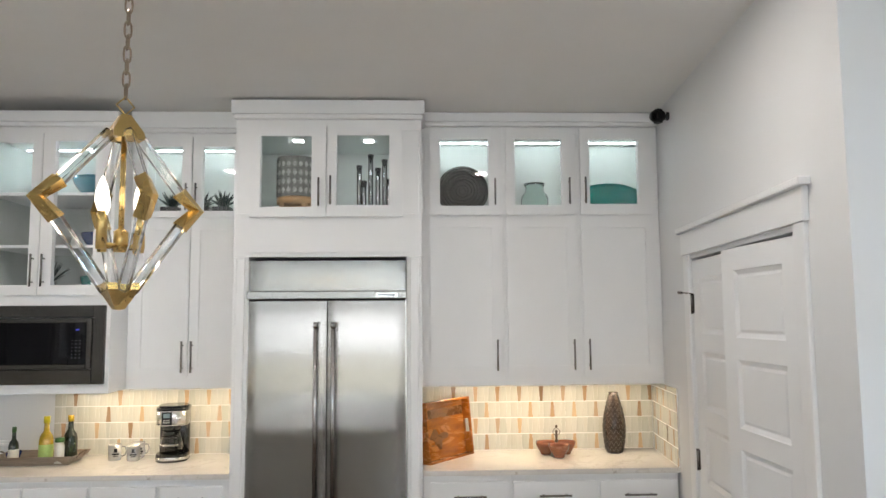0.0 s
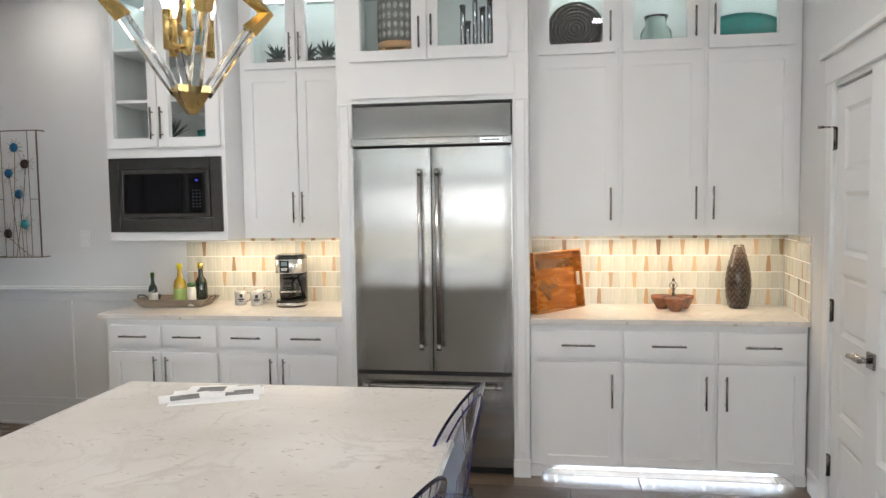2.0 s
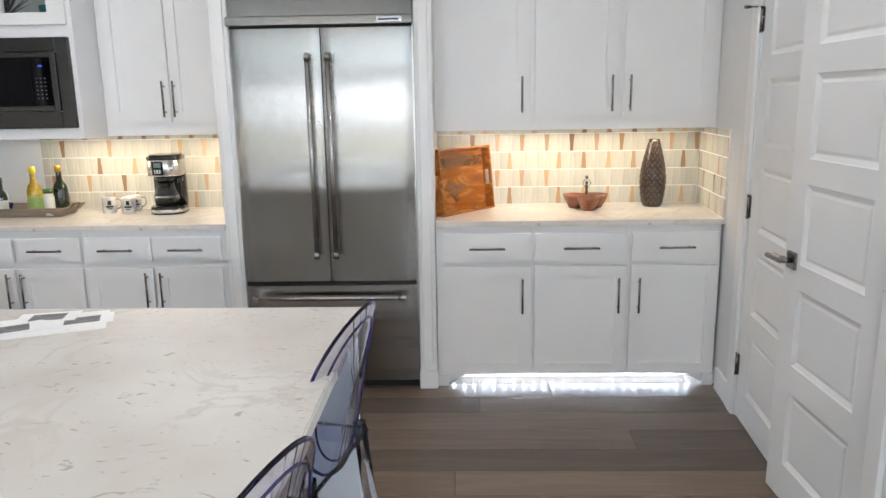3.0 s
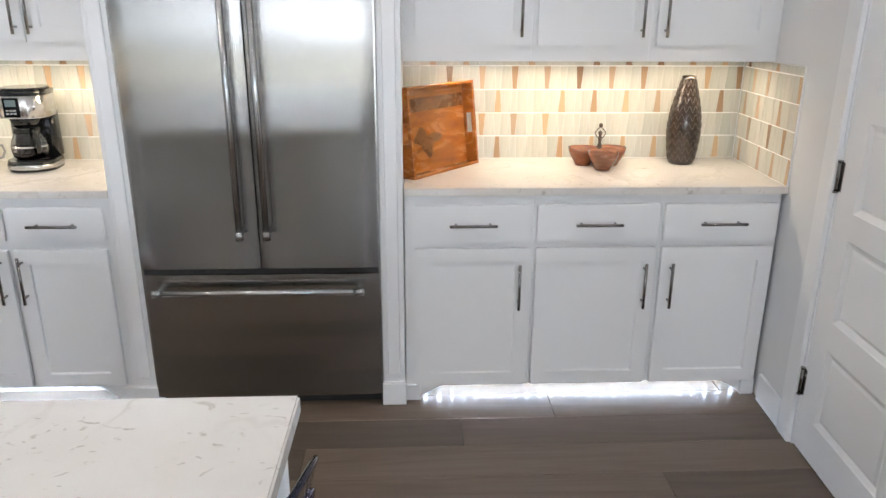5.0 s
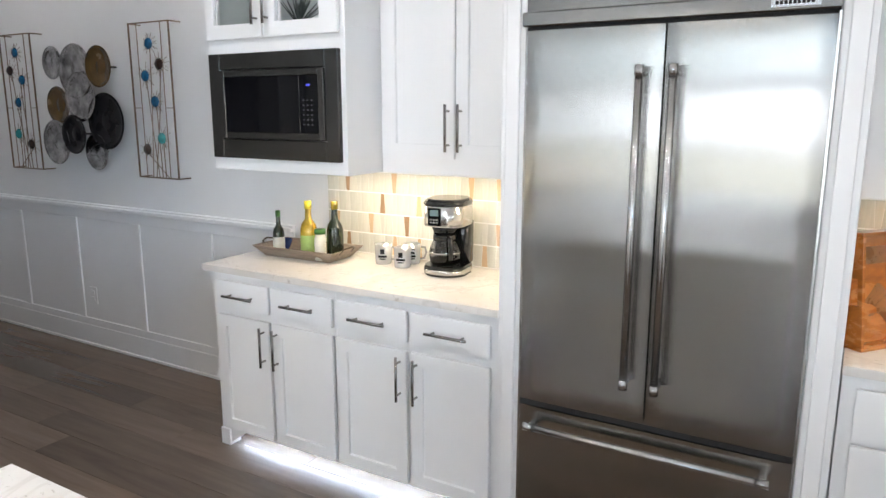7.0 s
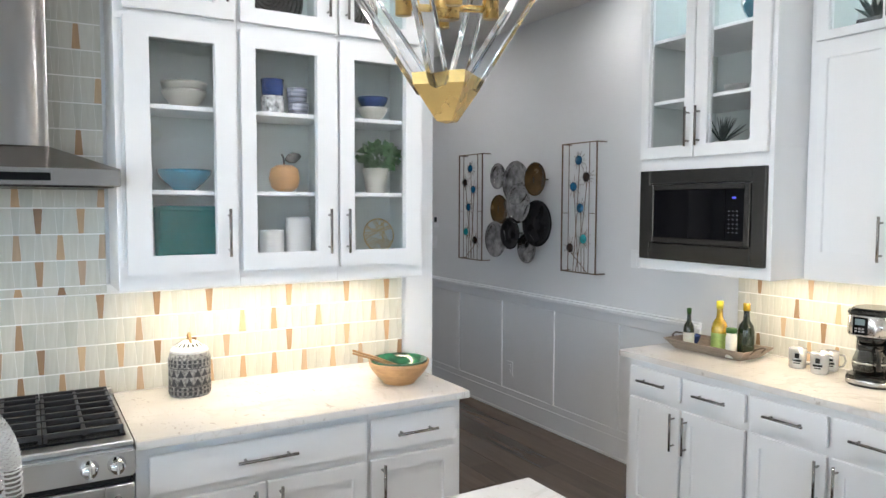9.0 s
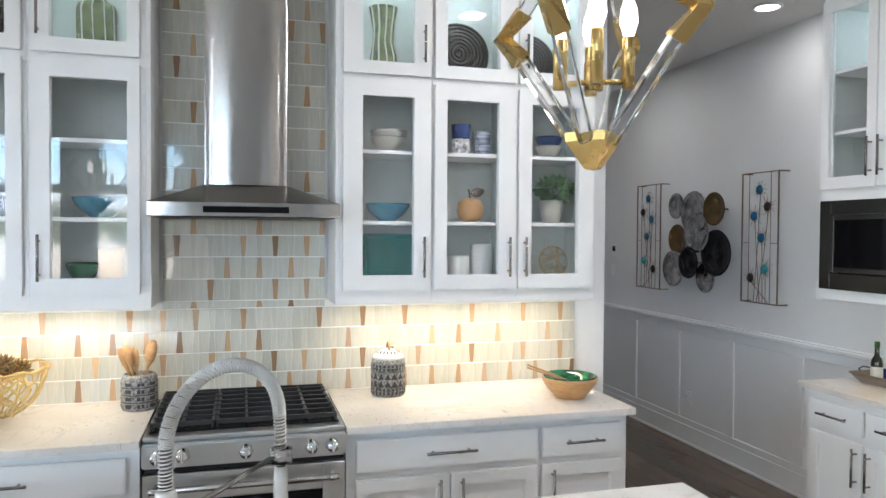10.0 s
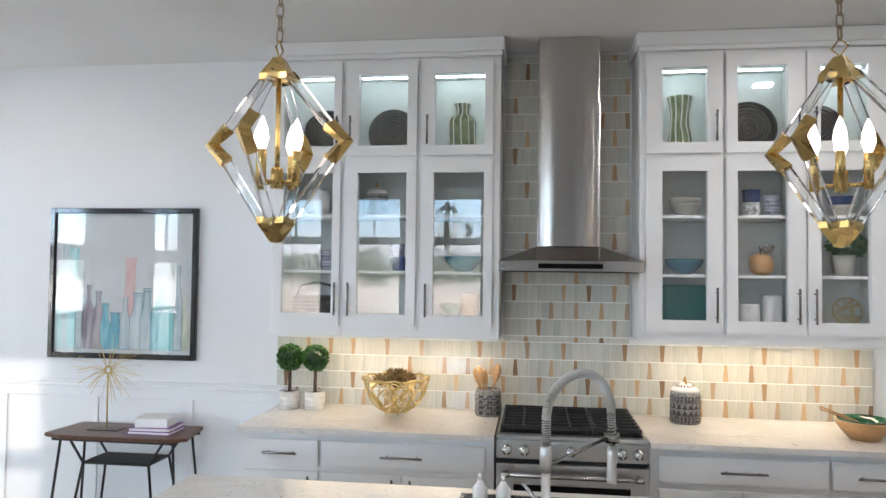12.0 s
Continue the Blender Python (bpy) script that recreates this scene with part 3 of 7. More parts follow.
# ---- wall cabinets right of the fridge: three units
YU = 0.31
for x0, x1, dx0, dx1, p0, p1, q0, hinge in ((0.552, 1.072, 0.605, 1.05, 0.67, 0.98, 2.505, "l"), (1.072, 1.55, 1.092, 1.53, 1.15, 1.45, 2.51, "l"), (1.55, 2.078, 1.57, 2.035, 1.63, 1.945, 2.515, "r")):
    o = x0
    hx = dx1 - o - 0.028 if hinge == "l" else dx0 - o + 0.028
    cabinet("wall_cabinet", pose(x0, YU, 0), x1 - x0, NY - YU - 0.002, U, CR1, "white wall cabinet with a lit glazed top door", [(dx0 - o, dx1 - o, 1.438, 2.42, hx, 1.565)],
            [glazed_door(dx0 - o, dx1 - o, 2.445, 3.005, p0 - o, p1 - o, q0, 2.935, hinge)], hollow=[(2.47, 2.975)], strip=True, group="fridge wall cabinets")
crown("crown_moulding", pose(0.552, YU, 0), 1.526, 0.3, CR0 - 0.005, CR1, "white crown moulding on the wall cabinets", "")
# ---- fridge surround
t = cabinet("fridge_tower_cabinet", pose(-0.552, 0.02, 0), 1.104, NY - 0.022, 2.16, 3.0, "white lit glazed cabinet above the refrigerator", [],
        [glazed_door(0.09, 0.538, 2.395, 2.945, 0.152, 0.452, 2.455, 2.88, "l"), glazed_door(0.544, 0.992, 2.395, 2.945, 0.60, 0.912, 2.465, 2.885, "r")], hollow=[(2.42, 2.92)], strip="pucks")
part("panel", slab(0.075, 1.03, 2.185, 2.365, 0.012), CAB, t)
for x in (0.0, 1.014):
    part("side_panel", boxes([(x, x + 0.09, 0, NY - 0.022, 0.0, 2.16), (x + 0.02, x + 0.07, -0.012, 0, 0.14, 2.15), (x - 0.004, x + 0.094, -0.018, 0.3, 0.0, 0.10)], 0.003), CAB, t)
crown("crown_moulding", pose(-0.552, 0.02, 0), 1.104, 0.5, 2.985, 3.095, "white crown moulding above the refrigerator")
# ---- microwave unit and the cabinet beside it
cabinet("microwave_cabinet", pose(-2.045, 0.07, 0), 0.775, NY - 0.072, U, 3.02, "white deep wall cabinet with glazed doors over a microwave", [],
        [glazed_door(0.015, 0.352, 1.945, 2.915, 0.065, 0.345 - 0.05, 2.005, 2.85, "l"), glazed_door(0.358, 0.755, 1.945, 2.915, 0.43, 0.665, 2.005, 2.86, "r")],
        hollow=[(1.975, 2.90)], shelves=(2.245, 2.56), strip=True)
crown("crown_moulding", pose(-2.045, 0.07, 0), 0.775, 0.3, 2.95, 3.04, "white crown moulding on the microwave cabinet")
cabinet("wall_cabinet", pose(-1.268, YU, 0), 0.714, NY - YU - 0.002, U, CR1, "white wall cabinet with lit glazed top doors", [(0.033, 0.376, 1.445, 2.41, 0.35, 1.57), (0.382, 0.66, 1.445, 2.41, 0.408, 1.57)],
        [glazed_door(0.033, 0.376, 2.435, 2.95, 0.09, 0.315, 2.475, 2.885, "l"), glazed_door(0.382, 0.66, 2.435, 2.95, 0.445, 0.64, 2.475, 2.885, "r")], hollow=[(2.455, 2.92)], strip=True, group="fridge wall cabinets")
crown("crown_moulding", pose(-1.27, YU, 0), 0.716, 0.3, CR0 - 0.05, CR1, "white crown moulding on the wall cabinets", "")
# ---- base cabinets on the fridge wall
YB = 0.05
for x0, x1, cols, ft in ((-2.09, -1.338, ((-2.05, -1.718, "l"), (-1.70, -1.348, "r")), "l"), (-1.338, -0.554, ((-1.325, -0.965, "l"), (-0.945, -0.59, "r")), "r")):
    cabinet("base_cabinet", pose(x0, YB, 0), x1 - x0, NY - YB - 0.002, 0.085, 0.888, "white base cabinet with drawers over shaker doors",
            [(a - x0, b - x0, 0.10, 0.685, (b - x0 - 0.03) if h == "l" else (a - x0 + 0.03), 0.57) for a, b, h in cols], drawers=[(a - x0, b - x0, 0.722, 0.852) for a, b, h in cols], feet=ft, group="fridge wall base cabinets")
for x0, x1, a, b, h, ft in ((0.556, 1.063, 0.597, 1.05, "l", "l"), (1.063, 1.568, 1.076, 1.555, "l", ""), (1.568, 2.05, 1.582, 2.035, "r", "r")):
    cabinet("base_cabinet", pose(x0, YB, 0), x1 - x0, NY - YB - 0.002, 0.07, 0.888, "white base cabinet with a drawer over a shaker door",
            [(a - x0, b - x0, 0.075, 0.675, (b - x0 - 0.04) if h == "l" else (a - x0 + 0.04), 0.52)], drawers=[(a - x0, b - x0, 0.70, 0.852)], feet=ft or "m", group="fridge wall base cabinets")


def worktop(name, items, label, front="y"):
    """A quartz slab and its mitred front edge; front: which axis it faces along."""
    x0, x1, y0, y1, z0, z1 = items[0]
    t = thing(name, pose((x0 + x1) / 2, (y0 + y1) / 2, z0), label, "worktop")
    x0, x1, y0, y1, z0, z1 = -(x1 - x0) / 2, (x1 - x0) / 2, -(y1 - y0) / 2, (y1 - y0) / 2, 0.0, z1 - z0
    lip = 0.02
    slab_box = (x0, x1, y0 + lip, y1, z0, z1) if front == "y" else (x0, x1 - lip, y0, y1, z0, z1)
    edge_box = (x0, x1, y0, y0 + lip, z0, z1) if front == "y" else (x1 - lip, x1, y0, y1, z0, z1)
    part("slab", boxes([slab_box], 0.0006), QUARTZ, t)
    part("front_edge", boxes([edge_box], 0.0025, 2), QUARTZ, t)
    return t


worktop("worktop", [(-2.135, -0.555, 0.022, NY - 0.004, 0.89, 0.92)], "white veined quartz worktop on the coffee cabinets")
worktop("worktop", [(0.555, EX, 0.022, NY - 0.004, 0.89, 0.92)], "white veined quartz worktop beside the refrigerator")
# ---- range wall: local x is world y
XB = -1.862
for y0, y1, dr, drs, ft in ((-4.60, -4.163, [(-4.575, -4.17)], [(-4.575, -4.17, "l")], "l"), (-4.163, -3.24, [(-4.153, -3.285)], [(-4.153, -3.722, "l"), (-3.716, -3.285, "r")], "r"),
                            (-2.46, -1.608, [(-2.42, -1.62)], [(-2.42, -2.023, "l"), (-2.017, -1.62, "r")], "l"), (-1.608, -1.175, [(-1.60, -1.21)], [(-1.60, -1.21, "r")], "r")):
    cabinet("base_cabinet", pose(XB, y0, 0, 0, 0, 90), y1 - y0, XB - WX - 0.002, 0.085, 0.888, "white base cabinet beside the range",
            [(a - y0, b - y0, 0.10, 0.69, (b - y0 - 0.045) if h == "l" else (a - y0 + 0.045), 0.58) for a, b, h in drs], drawers=[(a - y0, b - y0, 0.722, 0.855) for a, b in dr], feet=ft, group="range wall base cabinets")
worktop("worktop", [(WX + 0.003, -1.815, -4.615, -3.238, 0.89, 0.92)], "white veined quartz worktop with plants and bowl beside the range", "x")
worktop("worktop", [(WX + 0.003, -1.815, -2.462, -1.152, 0.89, 0.92)], "white veined quartz worktop between range and hall", "x")
XU = -2.22
DW = XU - WX - 0.002
for cols in (((-4.60, -4.157, -4.57, -4.172, -4.52, -4.22, "l"), (-4.157, -3.705, -4.148, -3.722, -4.07, -3.78, "r"), (-3.705, -3.24, -3.69, -3.28, -3.62, -3.33, "r")),
             ((-2.46, -2.008, -2.43, -2.02, -2.34, -2.10, "l"), (-2.008, -1.585, -2.00, -1.592, -1.94, -1.68, "l"), (-1.585, -1.162, -1.578, -1.19, -1.51, -1.26, "r"))):
    for y0, y1, a, b, p0, p1, h in cols:
        cabinet("glazed_cabinet", pose(XU, y0, 0, 0, 0, 90), y1 - y0, DW, U, CR1, "white glazed display cabinet with shelves and a lit top", [],
                [glazed_door(a - y0, b - y0, 1.438, 2.402, p0 - y0, p1 - y0, 1.508, 2.33, h), glazed_door(a - y0, b - y0, 2.43, 2.985, p0 - y0, p1 - y0, 2.49, 2.91, h)],
                hollow=[(1.47, 2.39), (2.455, 2.955)], shelves=(1.76, 2.09), strip=True, group="range wall glazed cabinets")
    crown("crown_moulding", pose(XU, cols[0][0], 0, 0, 0, 90), cols[2][1] - cols[0][0], 0.3, 3.005, CR1, "white crown moulding on the glazed cabinets")

# ---------------------------------------------------------------- island
ISL = thing("kitchen_island", pose(-0.27, -2.95, 0), "white panelled kitchen island with a veined quartz top", "kitchen island")
part("body", boxes([(-0.62, 0.28, -1.40, 1.37, 0.0, 0.885)], 0.003), CAB, ISL)
part("top", boxes([(-0.66, 0.66, -1.47, 1.43, 0.885, 0.92)], 0.004, 2), QUARTZ, ISL, "white veined quartz top")
for k in range(4):
    y = -1.36 + k * 0.69
    part("panel", boxes([(0.28, 0.292, y, y + 0.07, 0.14, 0.80), (0.28, 0.292, y, y + 0.69, 0.80, 0.885), (0.28, 0.292, y, y + 0.69, 0.0, 0.14)], 0.002), CAB, ISL)
part("end_panel", boxes([(-0.64, 0.635, 1.372, 1.41, 0.0, 0.885)], 0.003), CAB, ISL)
part("end_panel", boxes([(-0.64, 0.635, -1.44, -1.402, 0.0, 0.885)], 0.003), CAB, ISL)

# ---------------------------------------------------------------- ceiling lights, switches
for cx, cy in CANS:
    t = thing("ceiling_light", pose(cx, cy, CEIL), "round recessed white ceiling light, switched on", "ceiling light", "recessed ceiling lights")
    part("trim_ring", lathe([(0.072, -0.001), (0.09, -0.001), (0.09, -0.006), (0.07, -0.009), (0.068, -0.002)], 32), TRIM, t)
    part("lens", lathe([(0.0, -0.004), (0.068, -0.004), (0.068, -0.002), (0.0, -0.002)], 32), CAN, t, "glowing lens")


def plate(name, m, w, h, marks, label, category="light switch"):
    t = thing(name, m, label, category)
    part("cover", boxes([(-w / 2, w / 2, -0.006, 0, -h / 2, h / 2)], 0.002), TRIM, t)
    for x0, x1, z0, z1, mt in marks:
        part("rocker", boxes([(x0, x1, -0.010, -0.006, z0, z1)], 0.001), mt, t)


plate("light_switch", pose(-2.63, NY, 1.36), 0.075, 0.12, [(-0.017, 0.017, -0.034, 0.034, TRIM)], "white wall switch plate beside the cabinets")
plate("thermostat", pose(-5.21, NY, 1.55), 0.075, 0.12, [(-0.025, 0.025, -0.01, 0.04, BLACK_GLASS)], "small white wall thermostat with a dark display", "thermostat")
plate("light_switch", pose(-5.23, NY, 1.35), 0.075, 0.12, [(-0.017, 0.017, -0.034, 0.034, TRIM)], "white wall switch plate in the hall")
plate("outlet", pose(-3.98, NY - 0.007, 0.37), 0.075, 0.12, [(-0.017, 0.017, 0.008, 0.036, TRIM), (-0.017, 0.017, -0.036, -0.008, TRIM)], "white outlet in the wainscot", "outlet")
plate("light_switch", pose(WX, -6.66, 1.36, 0, 0, 90), 0.12, 0.12, [(-0.04, -0.01, -0.034, 0.034, TRIM), (0.01, 0.04, -0.034, 0.034, TRIM)], "white double switch plate on the range wall")

t = thing("security_camera", PM @ pose(-0.01, 0, 3.01), "small black security camera high on the wall", "camera")
part("mount", moved(lathe([(0.0, 0), (0.026, 0), (0.026, 0.012), (0.01, 0.016), (0.01, 0.04), (0.0, 0.04)], 20), pose(0, 0, 0, 90, 0, 0)), BLACK, t)
part("housing", moved(boxes([(-0.04, 0.04, -0.036, 0.036, -0.042, 0.042)], 0.018, 3), pose(0, -0.062, 0, 0, 0, 20)), BLACK, t)
part("lens", moved(lathe([(0.0, 0), (0.028, 0), (0.028, 0.006), (0.0, 0.008)], 20), pose(0.012, -0.096, 0, 90, 0, 20)), BLACK_GLASS, t)


# ---------------------------------------------------------------- pantry doors
def panel_door(parent, name, w, h, label):
    """Door leaf from x 0 to w with five raised-edge panels, front at y 0."""
    zs = [0.148, 0.545, 0.930, 1.312, 1.700]
    tall, side = 0.293, 0.118
    rails, low = [(0, w, 0.012, 0.035, 0, h), (0, side, 0, 0.012, 0, h), (w - side, w, 0, 0.012, 0, h)], 0.0
    for z in zs + [h]:
        rails.append((side, w - side, 0, 0.012, low, z))
        low = z + tall
    d = part(name, boxes(rails), TRIM, parent, label)
    for z in zs:
        bm = bmesh.new()
        loops = []
        for inset, y in ((0.0, 0.0), (0.004, 0.0035), (0.020, 0.0105), (0.024, 0.0105), (0.034, 0.007)):
            a, b, c, e = side + inset, w - side - inset, z + inset, z + tall - inset
            loops.append([bm.verts.new(q) for q in ((a, y, c), (b, y, c), (b, y, e), (a, y, e))])
        for p, q in zip(loops, loops[1:]):
            for i in range(4):
                bm.faces.new((p[i], p[(i + 1) % 4], q[(i + 1) % 4], q[i]))
        bm.faces.new(loops[-1])
        bmesh.ops.recalc_face_normals(bm, faces=bm.faces[:])
        part("door_panel", bm, TRIM, d)
    return d


def butt_hinge(parent, x, z):
    part("hinge", merged(tube([(x, -0.008, z - 0.05), (x, -0.008, z + 0.05)], 0.0075, 10), boxes([(x - 0.018, x + 0.018, -0.003, 0.001, z - 0.05, z + 0.05)]),
                         tube([(x, -0.008, z - 0.056), (x, -0.008, z - 0.05)], 0.0095, 10), tube([(x, -0.008, z + 0.05), (x, -0.008, z + 0.056)], 0.0095, 10)), NICKEL, parent, "brushed nickel hinge")


case = thing("door_casing", PM, "white painted casing and header around the pantry doors", "door casing", kind="structure")
part("jamb", boxes([(DOOR0 - 0.002, DOOR0 + 0.012, 0.0, 0.14, 0, DOORZ), (DOOR1 - 0.012, DOOR1 + 0.002, 0.0, 0.14, 0, DOORZ), (DOOR0, DOOR1, 0.0, 0.14, DOORZ - 0.012, DOORZ)]), TRIM, case)
part("side_casing", boxes([(DOOR0 - 0.085, DOOR0 + 0.004, -0.018, 0, 0, DOORZ + 0.01)], 0.003), TRIM, case)
part("side_casing", boxes([(DOOR1 - 0.004, DOOR1 + 0.085, -0.018, 0, 0, DOORZ + 0.01)], 0.003), TRIM, case)
part("header", boxes([(DOOR0 - 0.10, DOOR1 + 0.10, -0.024, 0, DOORZ + 0.01, DOORZ + 0.135)], 0.003), TRIM, case)
part("header_cap", boxes([(DOOR0 - 0.125, DOOR1 + 0.125, -0.045, 0, DOORZ + 0.135, DOORZ + 0.165)], 0.004), TRIM, case)
LEAF = 0.648
d1 = thing("door_1", PM @ pose(DOOR0 + 0.012, 0.004, 0.008), "white five panel pantry door leaf, closed", "door", "pantry doors", "structure")
leaf = panel_door(d1, "leaf", LEAF, 2.09, "")
for z in (0.26, 1.03, 1.86):
    butt_hinge(leaf, 0.0, z)
part("door_stop", merged(tube([(-0.004, -0.012, 1.915), (-0.06, -0.05, 1.92)], 0.004, 8), tube([(-0.055, -0.047, 1.92), (-0.075, -0.06, 1.922)], 0.008, 10)), NICKEL, leaf, "hinge pin door stop")
part("door_handle", merged(boxes([(LEAF - 0.10, LEAF - 0.035, -0.012, 0, 0.88, 0.945)], 0.003), tube([(LEAF - 0.068, -0.01, 0.913), (LEAF - 0.068, -0.05, 0.913)], 0.011, 12),
                           boxes([(LEAF - 0.155, LEAF - 0.035, -0.062, -0.046, 0.904, 0.922)], 0.004)), NICKEL, leaf, "square brushed nickel lever handle")
d2 = thing("door_2", PM @ pose(DOOR1 - 0.012, 0.004, 0.008, 0, 0, 5.5), "white five panel pantry door leaf standing slightly ajar", "door", "pantry doors", "structure")
leaf = panel_door(d2, "leaf", LEAF, 2.09, "")
for o in (leaf,):
    o.location = (-LEAF, 0, 0)
for z in (0.26, 1.03, 1.86):
    butt_hinge(leaf, LEAF, z)
handle = part("door_handle", merged(boxes([(0.035, 0.10, -0.012, 0, 0.905, 0.97)], 0.003), tube([(0.068, -0.01, 0.938), (0.068, -0.05, 0.938)], 0.011, 12),
                                    boxes([(-0.035, 0.085, -0.062, -0.046, 0.929, 0.947)], 0.004)), NICKEL, leaf, "square brushed nickel lever handle")

# ---------------------------------------------------------------- refrigerator
FR = thing("refrigerator", pose(0, 0, 0), "tall built-in stainless steel french door refrigerator", "refrigerator")
part("body", boxes([(-0.455, 0.455, 0.055, 0.62, 0.05, 2.14)], 0.002), STEEL_DARK, FR)
part("kick_plate", boxes([(-0.45, 0.45, 0.05, 0.6, 0.0, 0.05)]), GAP, FR)


def steel_front(x0, x1, z0, z1, bulge=0.006, depth=0.052):
    """A gently bowed steel door front."""
    bm = bmesh.new()
    n = 16
    front, back = [], []
    for i in range(n + 1):
        x = x0 + (x1 - x0) * i / n
        u = 2 * i / n - 1
        y = -bulge * (1 - u * u) + (0.006 if i in (0, n) else 0)
        front.append((bm.verts.new((x, y, z0)), bm.verts.new((x, y, z1))))
        back.append((bm.verts.new((x, depth, z0)), bm.verts.new((x, depth, z1))))
    for i in range(n):
        f = bm.faces.new((front[i][0], front[i + 1][0], front[i + 1][1], front[i][1]))
        f.smooth = True
        bm.faces.new((back[i][0], back[i][1], back[i + 1][1], back[i + 1][0]))
        bm.faces.new((front[i][1], front[i + 1][1], back[i + 1][1], back[i][1]))
        bm.faces.new((front[i][0], back[i][0], back[i + 1][0], front[i + 1][0]))
    for i in (0, n):
        bm.faces.new((front[i][0], front[i][1], back[i][1], back[i][0]))
    bmesh.ops.recalc_face_normals(bm, faces=bm.faces[:])
    for e in bm.edges:
        e.smooth = e.calc_face_angle(0) < 0.6
    return bm


BAR = mat("satin steel bar", (0.52, 0.51, 0.50), 0.24, 1.0, var=0.05, scale=30)


def pull(parent, a, b, out=0.06, r=0.0125):
    """A round bar pull from a to b on a front, held off by two brackets with collars."""
    a, b = Vector(a), Vector(b)
    d = (b - a).normalized()
    o = Vector((0, -out, 0))
    bits = [tube([a + o, b + o], r, 14)]
    for p, s in ((a, 1), (b, -1)):
        bits.append(tube([p + o - d * 0.004 * s, p + o + d * 0.03 * s], r * 1.18, 14))
        bits.append(tube([p + d * 0.018 * s, p + o + d * 0.018 * s], r * 0.95, 12))
    part("handle", merged(*bits), BAR, parent, "round stainless steel bar handle")


for x0, x1, hx in ((-0.452, -0.003, -0.058), (0.003, 0.452, 0.042)):
    d = part("door", steel_front(x0, x1, 0.613, 1.90, 0.002), STEEL, FR)
    pull(d, (hx, 0, 0.75), (hx, 0, 1.775))
d = part("freezer_drawer", steel_front(-0.452, 0.452, 0.055, 0.588, 0.002), STEEL, FR)
pull(d, (-0.405, 0, 0.532), (0.395, 0, 0.532), 0.055)
part("grille_panel", steel_front(-0.455, 0.455, 1.96, 2.137, 0.002), STEEL, FR)
g = part("trim_bar", boxes([(-0.462, 0.462, -0.022, 0.055, 1.912, 1.957)], 0.004), STEEL, FR)
part("badge", boxes([(0.285, 0.41, -0.0245, -0.022, 1.921, 1.947)], 0.0008), CHROME, g, "small metal name badge")
part("badge_mark", boxes([(0.297 + k * 0.011, 0.305 + k * 0.011, -0.0252, -0.0245, 1.929, 1.939) for k in range(9)]), GAP, g, kind="stuff")
for x in (-0.4615, 0.4525):
    part("side_trim", boxes([(x, x + 0.009, 0.006, 0.055, 0.055, 1.91)], 0.001), BAR, FR)
part("seal", boxes([(-0.45, 0.45, 0.004, 0.05, 0.59, 0.611)]), GAP, FR)
part("seal", boxes([(-0.45, 0.45, 0.004, 0.05, 1.902, 1.911)]), GAP, FR)

# ---------------------------------------------------------------- microwave
MW = thing("microwave", pose(-1.662, 0.07, 1.43), "dark stainless built-in microwave with a black glass door", "microwave")
part("trim_kit", boxes([(-0.368, -0.30, -0.022, 0.02, 0.0, 0.455), (0.30, 0.368, -0.022, 0.02, 0.0, 0.455), (-0.30, 0.30, -0.022, 0.02, 0.0, 0.085), (-0.30, 0.30, -0.022, 0.02, 0.385, 0.455)], 0.003), STEEL_DARK, MW)
d = part("door", boxes([(-0.298, -0.268, -0.030, 0.01, 0.087, 0.383), (0.268, 0.298, -0.030, 0.01, 0.087, 0.383), (-0.268, 0.268, -0.030, 0.01, 0.087, 0.117), (-0.268, 0.268, -0.030, 0.01, 0.353, 0.383)], 0.003), STEEL_DARK, MW)
part("window", boxes([(-0.268, 0.165, -0.027, 0.0, 0.117, 0.353)], 0.001), BLACK_GLASS, d)
part("control_panel", boxes([(0.168, 0.268, -0.0275, 0.0, 0.117, 0.353)], 0.001), BLACK_GLASS, MW)
part("button_marks", boxes([(0.185 + i * 0.022, 0.193 + i * 0.022, -0.0282, -0.0275, 0.15 + k * 0.02, 0.155 + k * 0.02) for i in range(3) for k in range(6)]), mat("grey print", (0.07, 0.07, 0.08), 0.5), MW, kind="stuff")
part("display", boxes([(0.205, 0.225, -0.0282, -0.0275, 0.31, 0.318)]), glow("blue display", (0.10, 0.12, 0.9), 0.08), MW, "small blue display")

# ---------------------------------------------------------------- range and hood, local x is world y
RM = pose(-1.84, -2.848, 0, 0, 0, 90)
RG = thing("gas_range", RM, "stainless steel gas range with black cast iron grates", "range")
part("body", boxes([(-0.379, 0.379, 0.02, 0.66, 0.09, 0.905)], 0.002), STEEL_DARK, RG)
part("cooktop", boxes([(-0.381, 0.381, -0.002, 0.67, 0.905, 0.925)], 0.004), STEEL_W, RG)
part("burner_tray", boxes([(-0.365, 0.365, 0.06, 0.655, 0.925, 0.931)], 0.002), BLACK, RG)
part("rear_trim", boxes([(-0.379, 0.379, 0.655, 0.675, 0.925, 0.95)], 0.003), STEEL_W, RG)
